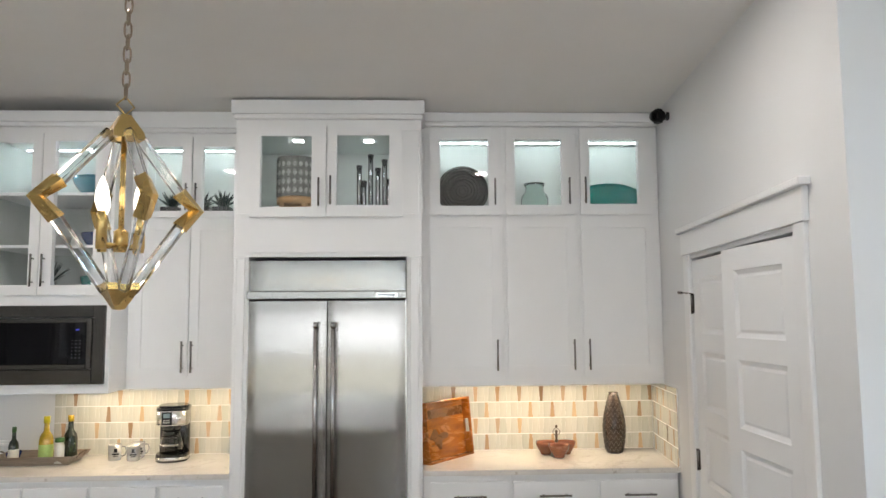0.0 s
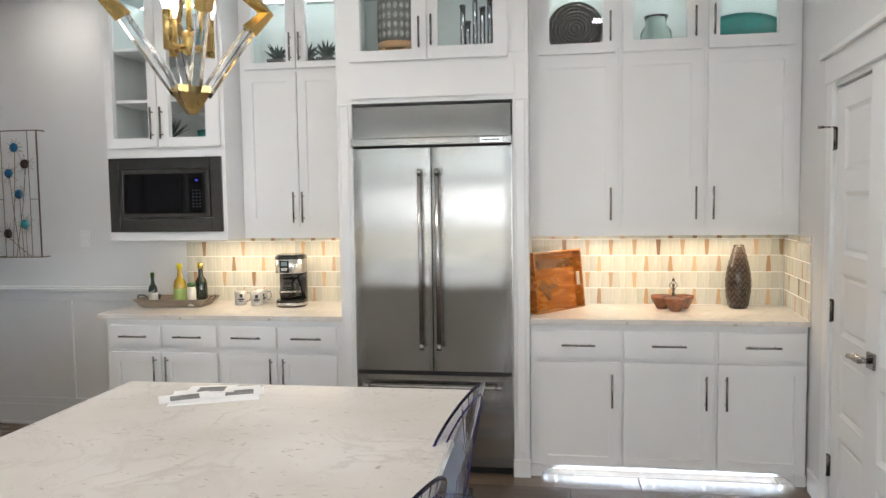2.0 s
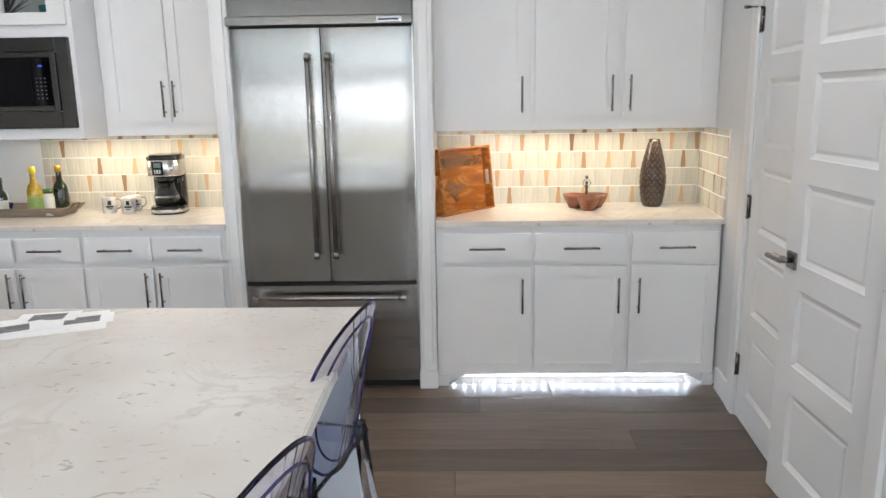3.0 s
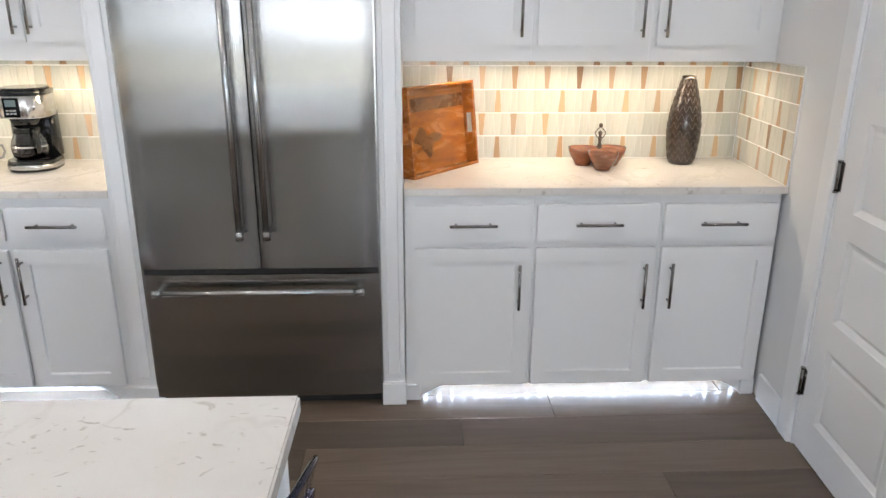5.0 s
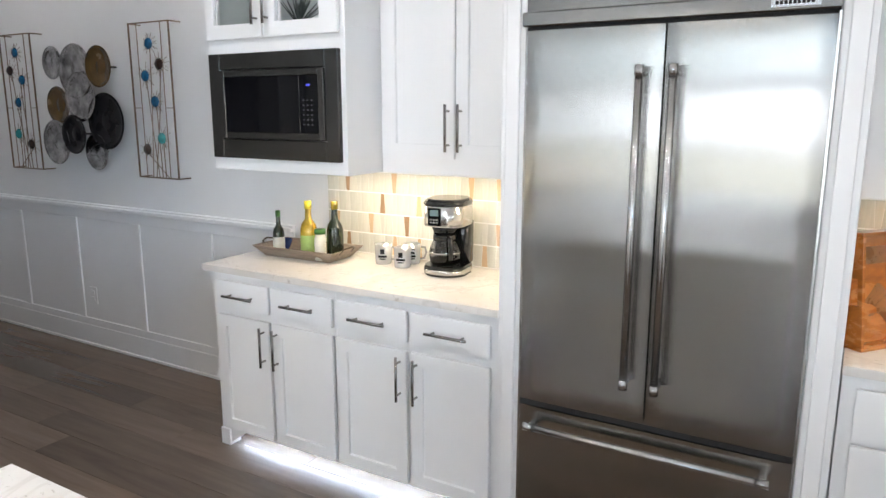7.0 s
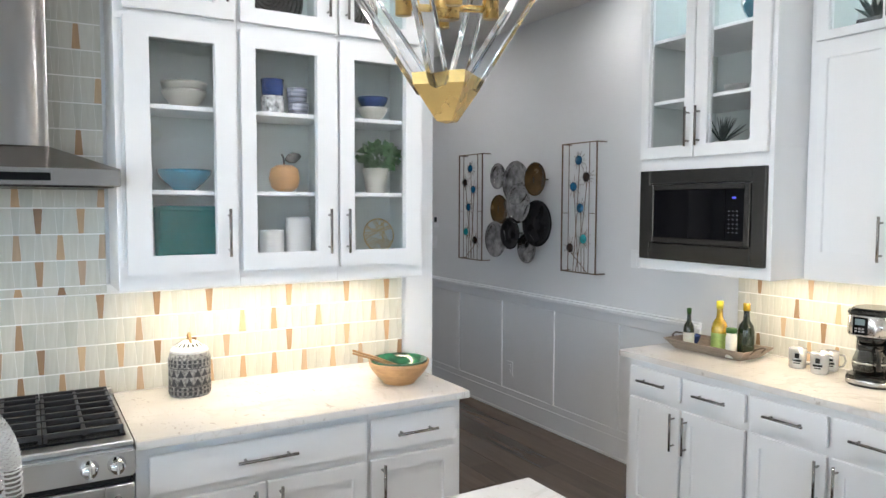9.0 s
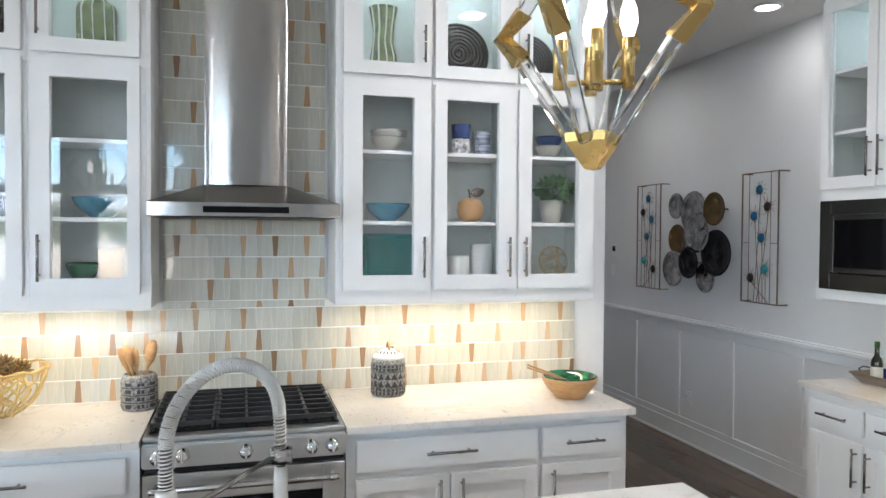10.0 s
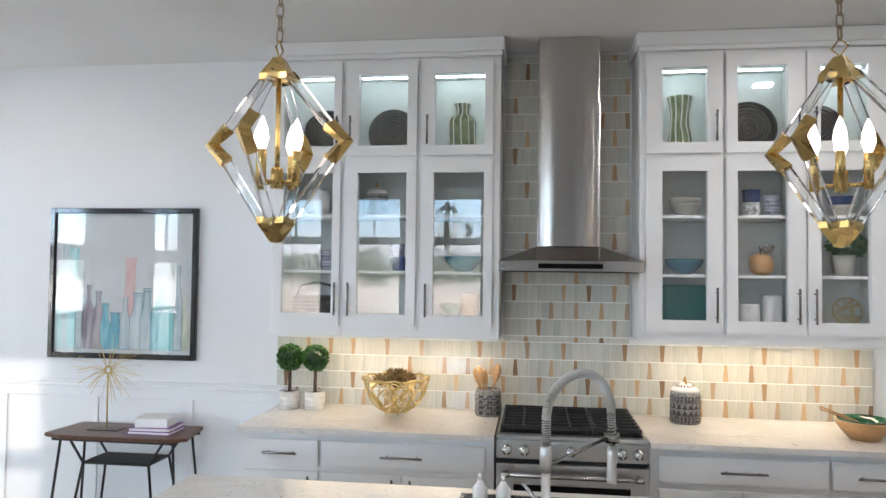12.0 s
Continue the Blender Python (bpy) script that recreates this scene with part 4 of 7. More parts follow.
for k in range(3):
    x0 = -0.362 + k * 0.2415
    x1 = x0 + 0.238
    bars = [(x0, x1, y, y + 0.012, 0.945, 0.962) for y in (0.07, 0.155, 0.24, 0.325, 0.41, 0.495, 0.58, 0.635)]
    bars += [(x, x + 0.012, 0.07, 0.647, 0.94, 0.958) for x in (x0, (x0 + x1) / 2 - 0.006, x1 - 0.012)]
    bars += [(x, x + 0.012, y, y + 0.012, 0.931, 0.945) for x in (x0, x1 - 0.012) for y in (0.07, 0.635)]
    part("grate", boxes(bars, 0.002), IRON, RG)
for x, y in ((-0.24, 0.2), (-0.24, 0.5), (0.0, 0.35), (0.24, 0.2), (0.24, 0.5)):
    part("burner", moved(lathe([(0.0, 0.012), (0.035, 0.012), (0.04, 0.008), (0.05, 0.004), (0.052, 0.0), (0.0, 0.0)], 24), pose(x, y, 0.931)), BLACK, RG)
cp = part("control_panel", boxes([(-0.381, 0.381, -0.035, 0.02, 0.815, 0.905)], 0.006, 2), STEEL_W, RG)
for x in (-0.325, -0.235, -0.005, 0.245, 0.325):
    k = part("knob", moved(lathe([(0.0, 0.042), (0.020, 0.042), (0.023, 0.036), (0.023, 0.012), (0.028, 0.006), (0.028, 0.0), (0.0, 0.0)], 24), pose(x, -0.035, 0.862, 90, 0, 0)), CHROME, cp, "polished control knob")
    part("knob_grip", boxes([(x - 0.005, x + 0.005, -0.084, -0.077, 0.842, 0.882)], 0.002), CHROME, cp)
part("vent_gap", boxes([(-0.37, 0.37, -0.01, 0.02, 0.792, 0.813)]), GAP, RG)
od = part("oven_door", boxes([(-0.378, -0.29, -0.03, 0.02, 0.22, 0.79), (0.29, 0.378, -0.03, 0.02, 0.22, 0.79), (-0.29, 0.29, -0.03, 0.02, 0.22, 0.33), (-0.29, 0.29, -0.03, 0.02, 0.685, 0.79)], 0.003), STEEL_W, RG)
part("oven_window", boxes([(-0.29, 0.29, -0.024, 0.01, 0.33, 0.685)]), BLACK_GLASS, od)
pull(od, (-0.345, -0.03, 0.745), (0.345, -0.03, 0.745), 0.05, 0.012)
part("warming_drawer", boxes([(-0.378, 0.378, -0.026, 0.02, 0.095, 0.212)], 0.003), STEEL_W, RG)
part("leg_plate", boxes([(-0.36, 0.36, 0.05, 0.6, 0.0, 0.09)]), GAP, RG)

HD = thing("range_hood", pose(WX, -2.85, 0, 0, 0, 90), "stainless steel chimney range hood above the range", "range hood")
bm = bmesh.new()
lo = [bm.verts.new(v) for v in ((-0.38, -0.53, 1.825), (0.38, -0.53, 1.825), (0.38, -0.01, 1.825), (-0.38, -0.01, 1.825))]
hi = [bm.verts.new(v) for v in ((-0.172, -0.30, 1.91), (0.172, -0.30, 1.91), (0.172, -0.01, 1.91), (-0.172, -0.01, 1.91))]
for i in range(4):
    bm.faces.new((lo[i], lo[(i + 1) % 4], hi[(i + 1) % 4], hi[i]))
bm.faces.new(lo[::-1]), bm.faces.new(hi)
# slope in the darkened copy of the hood steel, shade by colour
canopy = part("canopy", bm, STEEL_SHADED, HD)
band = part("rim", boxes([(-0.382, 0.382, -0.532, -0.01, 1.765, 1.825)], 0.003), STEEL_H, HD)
part("control_strip", boxes([(-0.17, 0.17, -0.535, -0.532, 1.782, 1.808)], 0.001), BLACK_GLASS, band)
part("filter", boxes([(-0.36, 0.36, -0.51, -0.03, 1.761, 1.765)]), STEEL_DARK, HD)
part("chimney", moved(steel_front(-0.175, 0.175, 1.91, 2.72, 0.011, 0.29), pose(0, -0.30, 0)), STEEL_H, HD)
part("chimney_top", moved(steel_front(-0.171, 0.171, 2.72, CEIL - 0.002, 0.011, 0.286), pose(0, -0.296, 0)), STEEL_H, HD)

# ---------------------------------------------------------------- island fittings
SPRING = mat("satin steel wire", (0.55, 0.55, 0.54), 0.36, 1.0)
FA = thing("kitchen_faucet", pose(-0.398, -3.004, 0.92, 0, 0, 131) @ Matrix.Diagonal((0.97, 1, 0.985, 1)), "tall spring neck kitchen faucet in brushed steel", "faucet")
part("base", lathe([(0.0, 0.0), (0.03, 0.0), (0.03, 0.012), (0.02, 0.02), (0.0145, 0.03), (0.0145, 0.235), (0.0, 0.235)], 20), SPRING, FA)
part("collar", lathe([(0.0, 0.225), (0.020, 0.225), (0.020, 0.30), (0.016, 0.305), (0.0, 0.305)], 20), SPRING, FA)
arc = [(0.148 - 0.148 * math.cos(math.pi * k / 22), 0, 0.385 + 0.135 * math.sin(math.pi * k / 22)) for k in range(23)]
path = [(0, 0, 0.30), (0, 0, 0.34)] + arc + [(0.298, 0, 0.34), (0.30, 0, 0.27)]
part("hose", tube(path, 0.0110, 12), NICKEL, FA)
coil = []
dense = []
for a, b in zip(path, path[1:]):
    for k in range(40):
        dense.append(Vector(a).lerp(Vector(b), k / 40))
for i, p in enumerate(dense[:-1]):
    d = (dense[i + 1] - p).normalized()
    n = Vector((0, 1, 0))
    s = d.cross(n)
    coil.append(p + (n * math.cos(i * 0.95) + s * math.sin(i * 0.95)) * 0.0142)
part("spring", tube(coil, 0.0016, 5), SPRING, FA, "steel spring coil")
part("spray_head", moved(lathe([(0.0, 0.0), (0.0155, 0.0), (0.017, 0.01), (0.016, 0.10), (0.014, 0.13), (0.0, 0.13)], 18), pose(0.30, 0, 0.14)), SPRING, FA)
part("arm", merged(tube([(0.02, 0, 0.245), (0.27, 0, 0.295)], 0.006, 10), moved(lathe([(0.018, 0.0), (0.026, 0.0), (0.026, 0.03), (0.018, 0.03)], 18), pose(0.30, 0, 0.28))), NICKEL, FA)
part("lever", tube([(0.0, 0.017, 0.12), (0.0, 0.05, 0.13), (0.0, 0.11, 0.16)], 0.006, 10), CHROME, FA)
SOAP = mat("white ceramic", (0.82, 0.81, 0.79), 0.2, var=0.02, coat=0.3)
for x, y in ((-0.80, -3.235), (-0.80, -3.15)):
    t = thing("soap_dispenser", pose(x, y, 0.92), "white ceramic soap dispenser beside the sink", "soap dispenser", "soap dispensers")
    part("bottle", lathe([(0.0, 0.0), (0.026, 0.0), (0.028, 0.006), (0.027, 0.045), (0.012, 0.06), (0.010, 0.068), (0.0, 0.068)], 20), SOAP, t)
    part("pump", merged(tube([(0, 0, 0.068), (0, 0, 0.085)], 0.005, 8), boxes([(-0.008, 0.032, -0.007, 0.007, 0.085, 0.095)], 0.003)), SOAP, t)
SK = thing("kitchen_sink", pose(-0.66, -2.95, 0.9205), "stainless sink in the island, its hollow a flat dark sheet", "sink")
part("basin_rim", boxes([(-0.2, 0.2, -0.36, -0.345, 0, 0.002), (-0.2, 0.2, 0.345, 0.36, 0, 0.002), (-0.2, -0.185, -0.345, 0.345, 0, 0.002), (0.185, 0.2, -0.345, 0.345, 0, 0.002)]), STEEL, SK)
# no hollow is cut: a flat dark sheet paints the shade inside the sink
part("dark_basin_sheet", boxes([(-0.185, 0.185, -0.345, 0.345, -0.0004, 0.0004)]), STEEL_DARK, SK)

PAPER = mat("white paper", (0.80, 0.80, 0.80), 0.6, var=0.02)
PHOTO = mat("grey printed photo", (0.12, 0.12, 0.125), 0.5, var=0.6, scale=28)
for i, (x, y, rot, wide, deep, pic) in enumerate(((-0.50, -1.685, 22, 0.30, 0.20, False), (-0.43, -1.645, 24, 0.17, 0.11, True), (-0.548, -1.618, 14, 0.17, 0.10, True), (-0.590, -1.735, 32, 0.17, 0.11, True))):
    t = thing("leaflet", pose(x, y, 0.9205 + 0.0012 * i, 0, 0, rot), "white printed leaflet lying on the island", "leaflet", "leaflets on the island")
    part("sheet", boxes([(-wide / 2, wide / 2, -deep / 2, deep / 2, 0, 0.0008)]), PAPER, t)
    if pic:
        part("picture", boxes([(-0.048, 0.048, -0.033, 0.033, 0.0008, 0.001)]), PHOTO, t, "dark grey printed photograph")


# ---------------------------------------------------------------- pendant lamps
LINKS = mat("aged bronze chain", (0.26, 0.21, 0.16), 0.35, 1.0, var=0.1, scale=40)


def pendant(m, label, turn):
    """Faceted diamond pendant: origin at its lower tip."""
    t = thing("pendant_light", m, label, "pendant light", "island pendants")
    H, W = 0.547, 0.198
    mid = 0.2925
    for k in range(4):
        a = math.pi / 2 * k
        ex, ey = math.cos(a), math.sin(a)
        tip = Vector((ex * W, ey * W, mid))
        bot, top = Vector((ex * 0.035, ey * 0.035, 0.055)), Vector((ex * 0.035, ey * 0.035, H - 0.055))
        side = Vector((-ey, ex, 0))
        for p, q in ((bot, tip), (top, tip)):
            d = (q - p).normalized()
            n = d.cross(side).normalized()
            q2 = q - d * 0.045
            bm = bmesh.new()
            ra = [bm.verts.new(p + side * i * 0.0185 + n * j * 0.0185) for i, j in ((-1, 0), (0, -1), (1, 0), (0, 1))]
            rb = [bm.verts.new(q2 + side * i * 0.0185 + n * j * 0.0185) for i, j in ((-1, 0), (0, -1), (1, 0), (0, 1))]
            for i in range(4):
                bm.faces.new((ra[i], ra[(i + 1) % 4], rb[(i + 1) % 4], rb[i]))
            bm.faces.new(ra[::-1]), bm.faces.new(rb)
            bmesh.ops.bevel(bm, geom=bm.edges[:], offset=0.0018, segments=1, affect="EDGES")
            bmesh.ops.recalc_face_normals(bm, faces=bm.faces[:])
            part("acrylic_rod", bm, ACRYLIC, t, "clear acrylic rod")
        # brass elbow at the corner
        bm = bmesh.new()
        rows = []
        for p, out in ((tip + (bot - tip).normalized() * 0.064, 0.0), (tip, 0.0), (tip + (top - tip).normalized() * 0.064, 0.0)):
            d = (top - bot).normalized() if p is tip or (p - tip).length < 1e-6 else (p - tip).normalized()
            n = Vector((ex, ey, 0)) if (p - tip).length < 1e-6 else d.cross(side).normalized()
            if n.dot(Vector((ex, ey, 0))) < 0:
                n = -n
            hw = 0.0235
            off = Vector((ex, ey, 0)) * (0.013 if (p - tip).length < 1e-6 else 0)
            rows.append([bm.verts.new(p + off + side * i * hw + n * j * hw) for i, j in ((-1, 0), (0, -1), (1, 0), (0, 1))])
        for ra, rb in zip(rows, rows[1:]):
            for i in range(4):
                bm.faces.new((ra[i], ra[(i + 1) % 4], rb[(i + 1) % 4], rb[i]))
        bm.faces.new(rows[0][::-1]), bm.faces.new(rows[-1])
        bmesh.ops.recalc_face_normals(bm, faces=bm.faces[:])
        part("elbow", bm, BRASS, t, "satin brass elbow")
    for z0, s, nm in ((0.0, 1, "lower_cap"), (H, -1, "upper_cap")):
        prof = [(0.001, 0.0), (0.018, 0.003), (0.058, 0.056), (0.060, 0.074), (0.030, 0.070), (0.0, 0.056)]
        bm = moved(lathe([(r, z0 + s * z) for r, z in prof], 4), pose(0, 0, 0, 0, 0, 45))
        for f in bm.faces:
            f.smooth = False
        part(nm, bm, BRASS, t, "faceted satin brass cap")
    part("stem", tube([(0, 0, H - 0.06), (0, 0, 0.175)], 0.0075, 12), BRASS, t)
    part("hub", lathe([(0.0, 0.160), (0.019, 0.160), (0.019, 0.215), (0.012, 0.222), (0.0, 0.222)], 16), BRASS, t)
    for k in range(4):
        a = math.pi / 2 * k + radians(turn)
        x, y = 0.068 * math.cos(a), 0.068 * math.sin(a)
        arm = part("candle_arm", merged(tube([(0, 0, 0.177), (x, y, 0.177)], 0.006, 8), moved(lathe([(0.0, 0.163), (0.0125, 0.163), (0.0125, 0.262), (0.011, 0.265), (0.0, 0.265)], 16), pose(x, y, 0))), BRASS, t)
        part("bulb", moved(lathe([(0.0, 0.265), (0.010, 0.267), (0.0185, 0.295), (0.016, 0.32), (0.007, 0.348), (0.0, 0.362)], 16), pose(x, y, 0)), BULB, arm, "glowing candle bulb")
    z = H - 0.002
    k = 0
    part("hook", tube([(0, 0, z), (0.024, 0, z + 0.026), (0, 0, z + 0.052), (-0.024, 0, z + 0.026)], 0.003, 6, True), BRASS, t)
    z += 0.045
    top = CEIL - m.translation.z
    while z < top - 0.05:
        loop = []
        for i in range(14):
            a = 2 * math.pi * i / 14
            u, v = 0.0095 * math.cos(a), (0.021 if math.sin(a) > 0 else -0.021) * min(1, abs(math.sin(a)) * 1.6)
            loop.append((u, 0, z + 0.022 + v) if k % 2 else (0, u, z + 0.022 + v))
        part("chain_link", tube(loop, 0.003, 6, True), LINKS, t)
        z += 0.036
        k += 1
    part("canopy", lathe([(0.0, top - 0.001), (0.06, top - 0.001), (0.06, top - 0.012), (0.045, top - 0.03), (0.0, top - 0.034)], 24), BRASS, t)
    return t


pendant(pose(-0.285, -2.188, 1.833, 0, 0, 40), "brass and clear acrylic diamond pendant with lit candle bulbs", 27)
pendant(pose(-0.15, -3.792, 1.830, 0, 0, -5), "brass and clear acrylic diamond pendant nearer the windows", 77)

# ---------------------------------------------------------------- things on the fridge wall counters
CLAY_TEAL = mat("teal glaze", (0.004, 0.16, 0.145), 0.1, var=0.18, scale=9, coat=0.0)
CLAY_BLUE = mat("blue glaze", (0.03, 0.17, 0.24), 0.14, var=0.2, scale=9, coat=0.4)
NAVY = mat("navy glaze", (0.02, 0.045, 0.16), 0.18, var=0.25, scale=22, coat=0.3)
STONEWARE = mat("grey stoneware", (0.42, 0.41, 0.36), 0.35, var=0.12, scale=14)
CERAMIC = mat("white stoneware", (0.72, 0.71, 0.69), 0.3, var=0.04, scale=8)
DARKPOT = mat("dark brown glaze", (0.035, 0.022, 0.016), 0.16, var=0.3, scale=18, coat=0.4)
LINE = mat("pale slip line", (0.075, 0.058, 0.043), 0.5, var=0.2, scale=30)
WICKER = mat("dark woven cane", (0.022, 0.017, 0.013), 0.4, var=0.6, scale=60, bump=0.4)
TRAYWOOD = timber("orange hardwood", (0.20, 0.052, 0.006), (0.50, 0.175, 0.022), 2.4, (1.6, 3, 7), 0.24, 0.05, 0.04, 0.3)
TRAYDARK = timber("dark figured wood", (0.06, 0.022, 0.006), (0.24, 0.09, 0.014), 3.0, (3, 3, 6), 0.25, 0.05, 0.1, 0.4)
BOWLWOOD = timber("reddish turned wood", (0.16, 0.045, 0.018), (0.30, 0.10, 0.04), 4.0, (3, 3, 14), 0.22, 0.08, 0.1, 0.4)
PALEWOOD = timber("light brown wood", (0.36, 0.19, 0.075), (0.55, 0.32, 0.14), 4.0, (3, 3, 12), 0.35, 0.08, 0.12)
DRIFT = timber("weathered grey wood", (0.18, 0.135, 0.10), (0.38, 0.31, 0.245), 3.5, (1.5, 10, 10), 0.7, 0.05, 0.4)
WALNUT = timber("walnut", (0.055, 0.020, 0.010), (0.14, 0.058, 0.028), 3.0, (10, 1.2, 10), 0.32, 0.05, 0.15)
BRONZE = mat("dark bronze", (0.10, 0.075, 0.055), 0.4, 0.9, var=0.2, scale=30)
SILVER = mat("hammered silver", (0.42, 0.42, 0.43), 0.2, 1.0, var=0.6, scale=16, bump=0.6, fine=40, distance=0.01)
LEAFGREEN = mat("leaf green", (0.035, 0.115, 0.025), 0.5, var=0.5, scale=40)
AGAVE = mat("dark succulent green", (0.008, 0.026, 0.02), 0.45, var=0.4, scale=30)
BARK = mat("brown stem", (0.09, 0.055, 0.035), 0.8, var=0.3, scale=40, bump=0.4)
BIRCH = mat("white birch bark", (0.66, 0.64, 0.61), 0.6, var=0.22, scale=22, bump=0.2, stretch=(1, 1, 4))
GOLD = mat("pale gold", (0.62, 0.46, 0.20), 0.3, 1.0, var=0.1, scale=30)
BLACKIRON = mat("black powder coated steel", (0.012, 0.012, 0.013), 0.5, var=0.1)
GREENGLASS = mat("dark green bottle glass", (0.008, 0.016, 0.006), 0.06, var=0.2, coat=0.6)
OIL = mat("golden oil in glass", (0.42, 0.27, 0.02), 0.06, var=0.3, scale=50, coat=0.6)
LABELG = mat("green paper label", (0.33, 0.45, 0.12), 0.55, var=0.15, scale=40)
LABELW = mat("cream paper label", (0.70, 0.68, 0.60), 0.55, var=0.08, scale=40)
CAPG = mat("green cap", (0.03, 0.10, 0.02), 0.35)
CAPY = mat("yellow cap", (0.62, 0.52, 0.03), 0.35)
MALACHITE = mat("green swirled glaze", (0.010, 0.095, 0.042), 0.15, var=0.9, scale=14, coat=0.5, stretch=(1, 1, 3))
PURPLE = mat("purple book cloth", (0.20, 0.04, 0.25), 0.5)
JARGLASS = glass("pale green glass", (0.88, 0.96, 0.93), 0.02, 1.45)
CARAFE = glass("carafe glass", (0.75, 0.75, 0.76), 0.0, 1.45)


def turned(name, m, profile, material, label, category, group="", steps=28):
    ob = tagged(new(name, mesh_of(name, lathe(profile, steps), material)), label, category, group)
    ob.matrix_basis = m
    return ob


def bowl_profile(r, h, foot=0.45, wall=0.006):
    out = [(0.0, 0.004), (r * foot, 0.0), (r * foot * 1.04, 0.006)]
    for k in range(1, 7):
        u = k / 6
        out.append((r * (foot + (1 - foot) * math.sin(u * math.pi / 2)), 0.006 + (h - 0.006) * u))
    for k in range(5, -1, -1):
        u = k / 6
        out.append(((r - wall) * (foot + (1 - foot) * math.sin(u * math.pi / 2)), 0.006 + wall + (h - 0.006 - wall) * u))
    return out + [(0.0, 0.006 + wall)]


CT = 0.9205
# wooden serving tray leaning upright beside the fridge
TR = thing("serving_tray", pose(0.60, 0.17, CT, 0, 0, 51) @ pose(0, 0, 0, -6, 0, 0), "orange hardwood serving tray with cut-out handles standing on its edge", "tray")
W, Ht, D = 0.46, 0.365, 0.068
part("base", boxes([(0.012, W - 0.012, D - 0.012, D, 0.012, Ht - 0.012)]), TRAYWOOD, TR)
part("inlay", boxes([(0.02, W - 0.02, D - 0.0145, D - 0.0125, Ht - 0.105, Ht - 0.05)], 0.0005), TRAYDARK, TR, "dark figured band")
inlay = bmesh.new()
ring = [inlay.verts.new((0.16 + (0.075 + 0.028 * math.sin(3 * a + 1) + 0.018 * math.sin(5 * a)) * math.cos(a), D - 0.0135, 0.13 + (0.05 + 0.022 * math.sin(4 * a)) * math.sin(a))) for a in [2 * math.pi * k / 36 for k in range(36)]]
inlay.faces.new(ring)
part("knot", inlay, TRAYDARK, TR, "dark burl figure in the wood")
part("long_side", boxes([(0, W, 0, D, 0, 0.012)], 0.002), TRAYWOOD, TR)
part("long_side", boxes([(0, W, 0, D, Ht - 0.012, Ht)], 0.002), TRAYWOOD, TR)
for x in (0.0, W - 0.012):
    part("end", boxes([(x, x + 0.012, 0, D, 0.012, 0.14), (x, x + 0.012, 0, D, 0.225, Ht - 0.012), (x, x + 0.012, 0, 0.018, 0.14, 0.225), (x, x + 0.012, 0.048, D, 0.14, 0.225)], 0.0015), TRAYWOOD, TR)
# three joined bowls with a handle
TB = thing("triple_bowl", pose(1.41, 0.44, CT), "three joined reddish wooden bowls with a dark metal handle", "bowl")
for k in range(3):
    a = math.radians(-90 + 120 * k)
    part("bowl", moved(lathe(bowl_profile(0.066, 0.078, 0.5), 28), pose(0.072 * math.cos(a), 0.072 * math.sin(a), 0)), BOWLWOOD, TB)
part("handle", merged(lathe([(0.0, 0.0), (0.012, 0.0), (0.012, 0.06), (0.007, 0.075), (0.011, 0.09), (0.006, 0.105), (0.009, 0.12), (0.006, 0.135), (0.010, 0.15), (0.0, 0.16)], 14),
                      *[tube([(s * 0.022 * math.sin(math.pi * i / 10), 0, 0.145 + 0.055 * i / 10 - 0.0275) for i in range(11)], 0.0022, 6) for s in (-1, 1)],
                      lathe([(0.0, 0.19), (0.008, 0.185), (0.009, 0.175), (0.0, 0.168)], 12)), BRONZE, TB, "dark metal handle")
# tall patterned vase
VS = thing("vase", pose(1.80, 0.50, CT), "tall dark brown glazed vase with looping pale lines", "vase")
vp = [(0.0, 0.0), (0.052, 0.0), (0.056, 0.01), (0.066, 0.06), (0.072, 0.12), (0.073, 0.17), (0.066, 0.23), (0.053, 0.29), (0.039, 0.34), (0.031, 0.37), (0.031, 0.385), (0.026, 0.385), (0.026, 0.35), (0.0, 0.33)]
part("body", lathe(vp, 40), DARKPOT, VS)


def vase_r(z):
    for (r0, z0), (r1, z1) in zip(vp[1:11], vp[2:12]):
        if z0 <= z <= z1:
            return r0 + (r1 - r0) * (z - z0) / max(1e-6, z1 - z0)
    return 0.03


for row in range(10):
    z0 = 0.018 + row * 0.036
    n = 14
    pts = []
    for i in range(n * 8):
        a = 2 * math.pi * i / (n * 8)
        w = math.sin(n * a)
        z = z0 + 0.013 + 0.013 * max(-1, min(1, 1.7 * w))
        r = vase_r(z) + 0.0006
        aa = a + 0.035 * math.sin(2 * n * a)
        pts.append((r * math.cos(aa), r * math.sin(aa), z))
    part("slip_line", tube(pts, 0.0012, 4, True), LINE, VS)

# ---- coffee side
CM = thing("coffee_maker", pose(-1.02, 0.46, CT, 0, 0, 8), "black and steel drip coffee maker with a glass carafe", "coffee maker")
JET = mat("glossy black plastic", (0.006, 0.006, 0.006), 0.12, var=0.1)
CHROMED = mat("satin chrome shell", (0.55, 0.53, 0.51), 0.2, 1.0, var=0.04, scale=10)


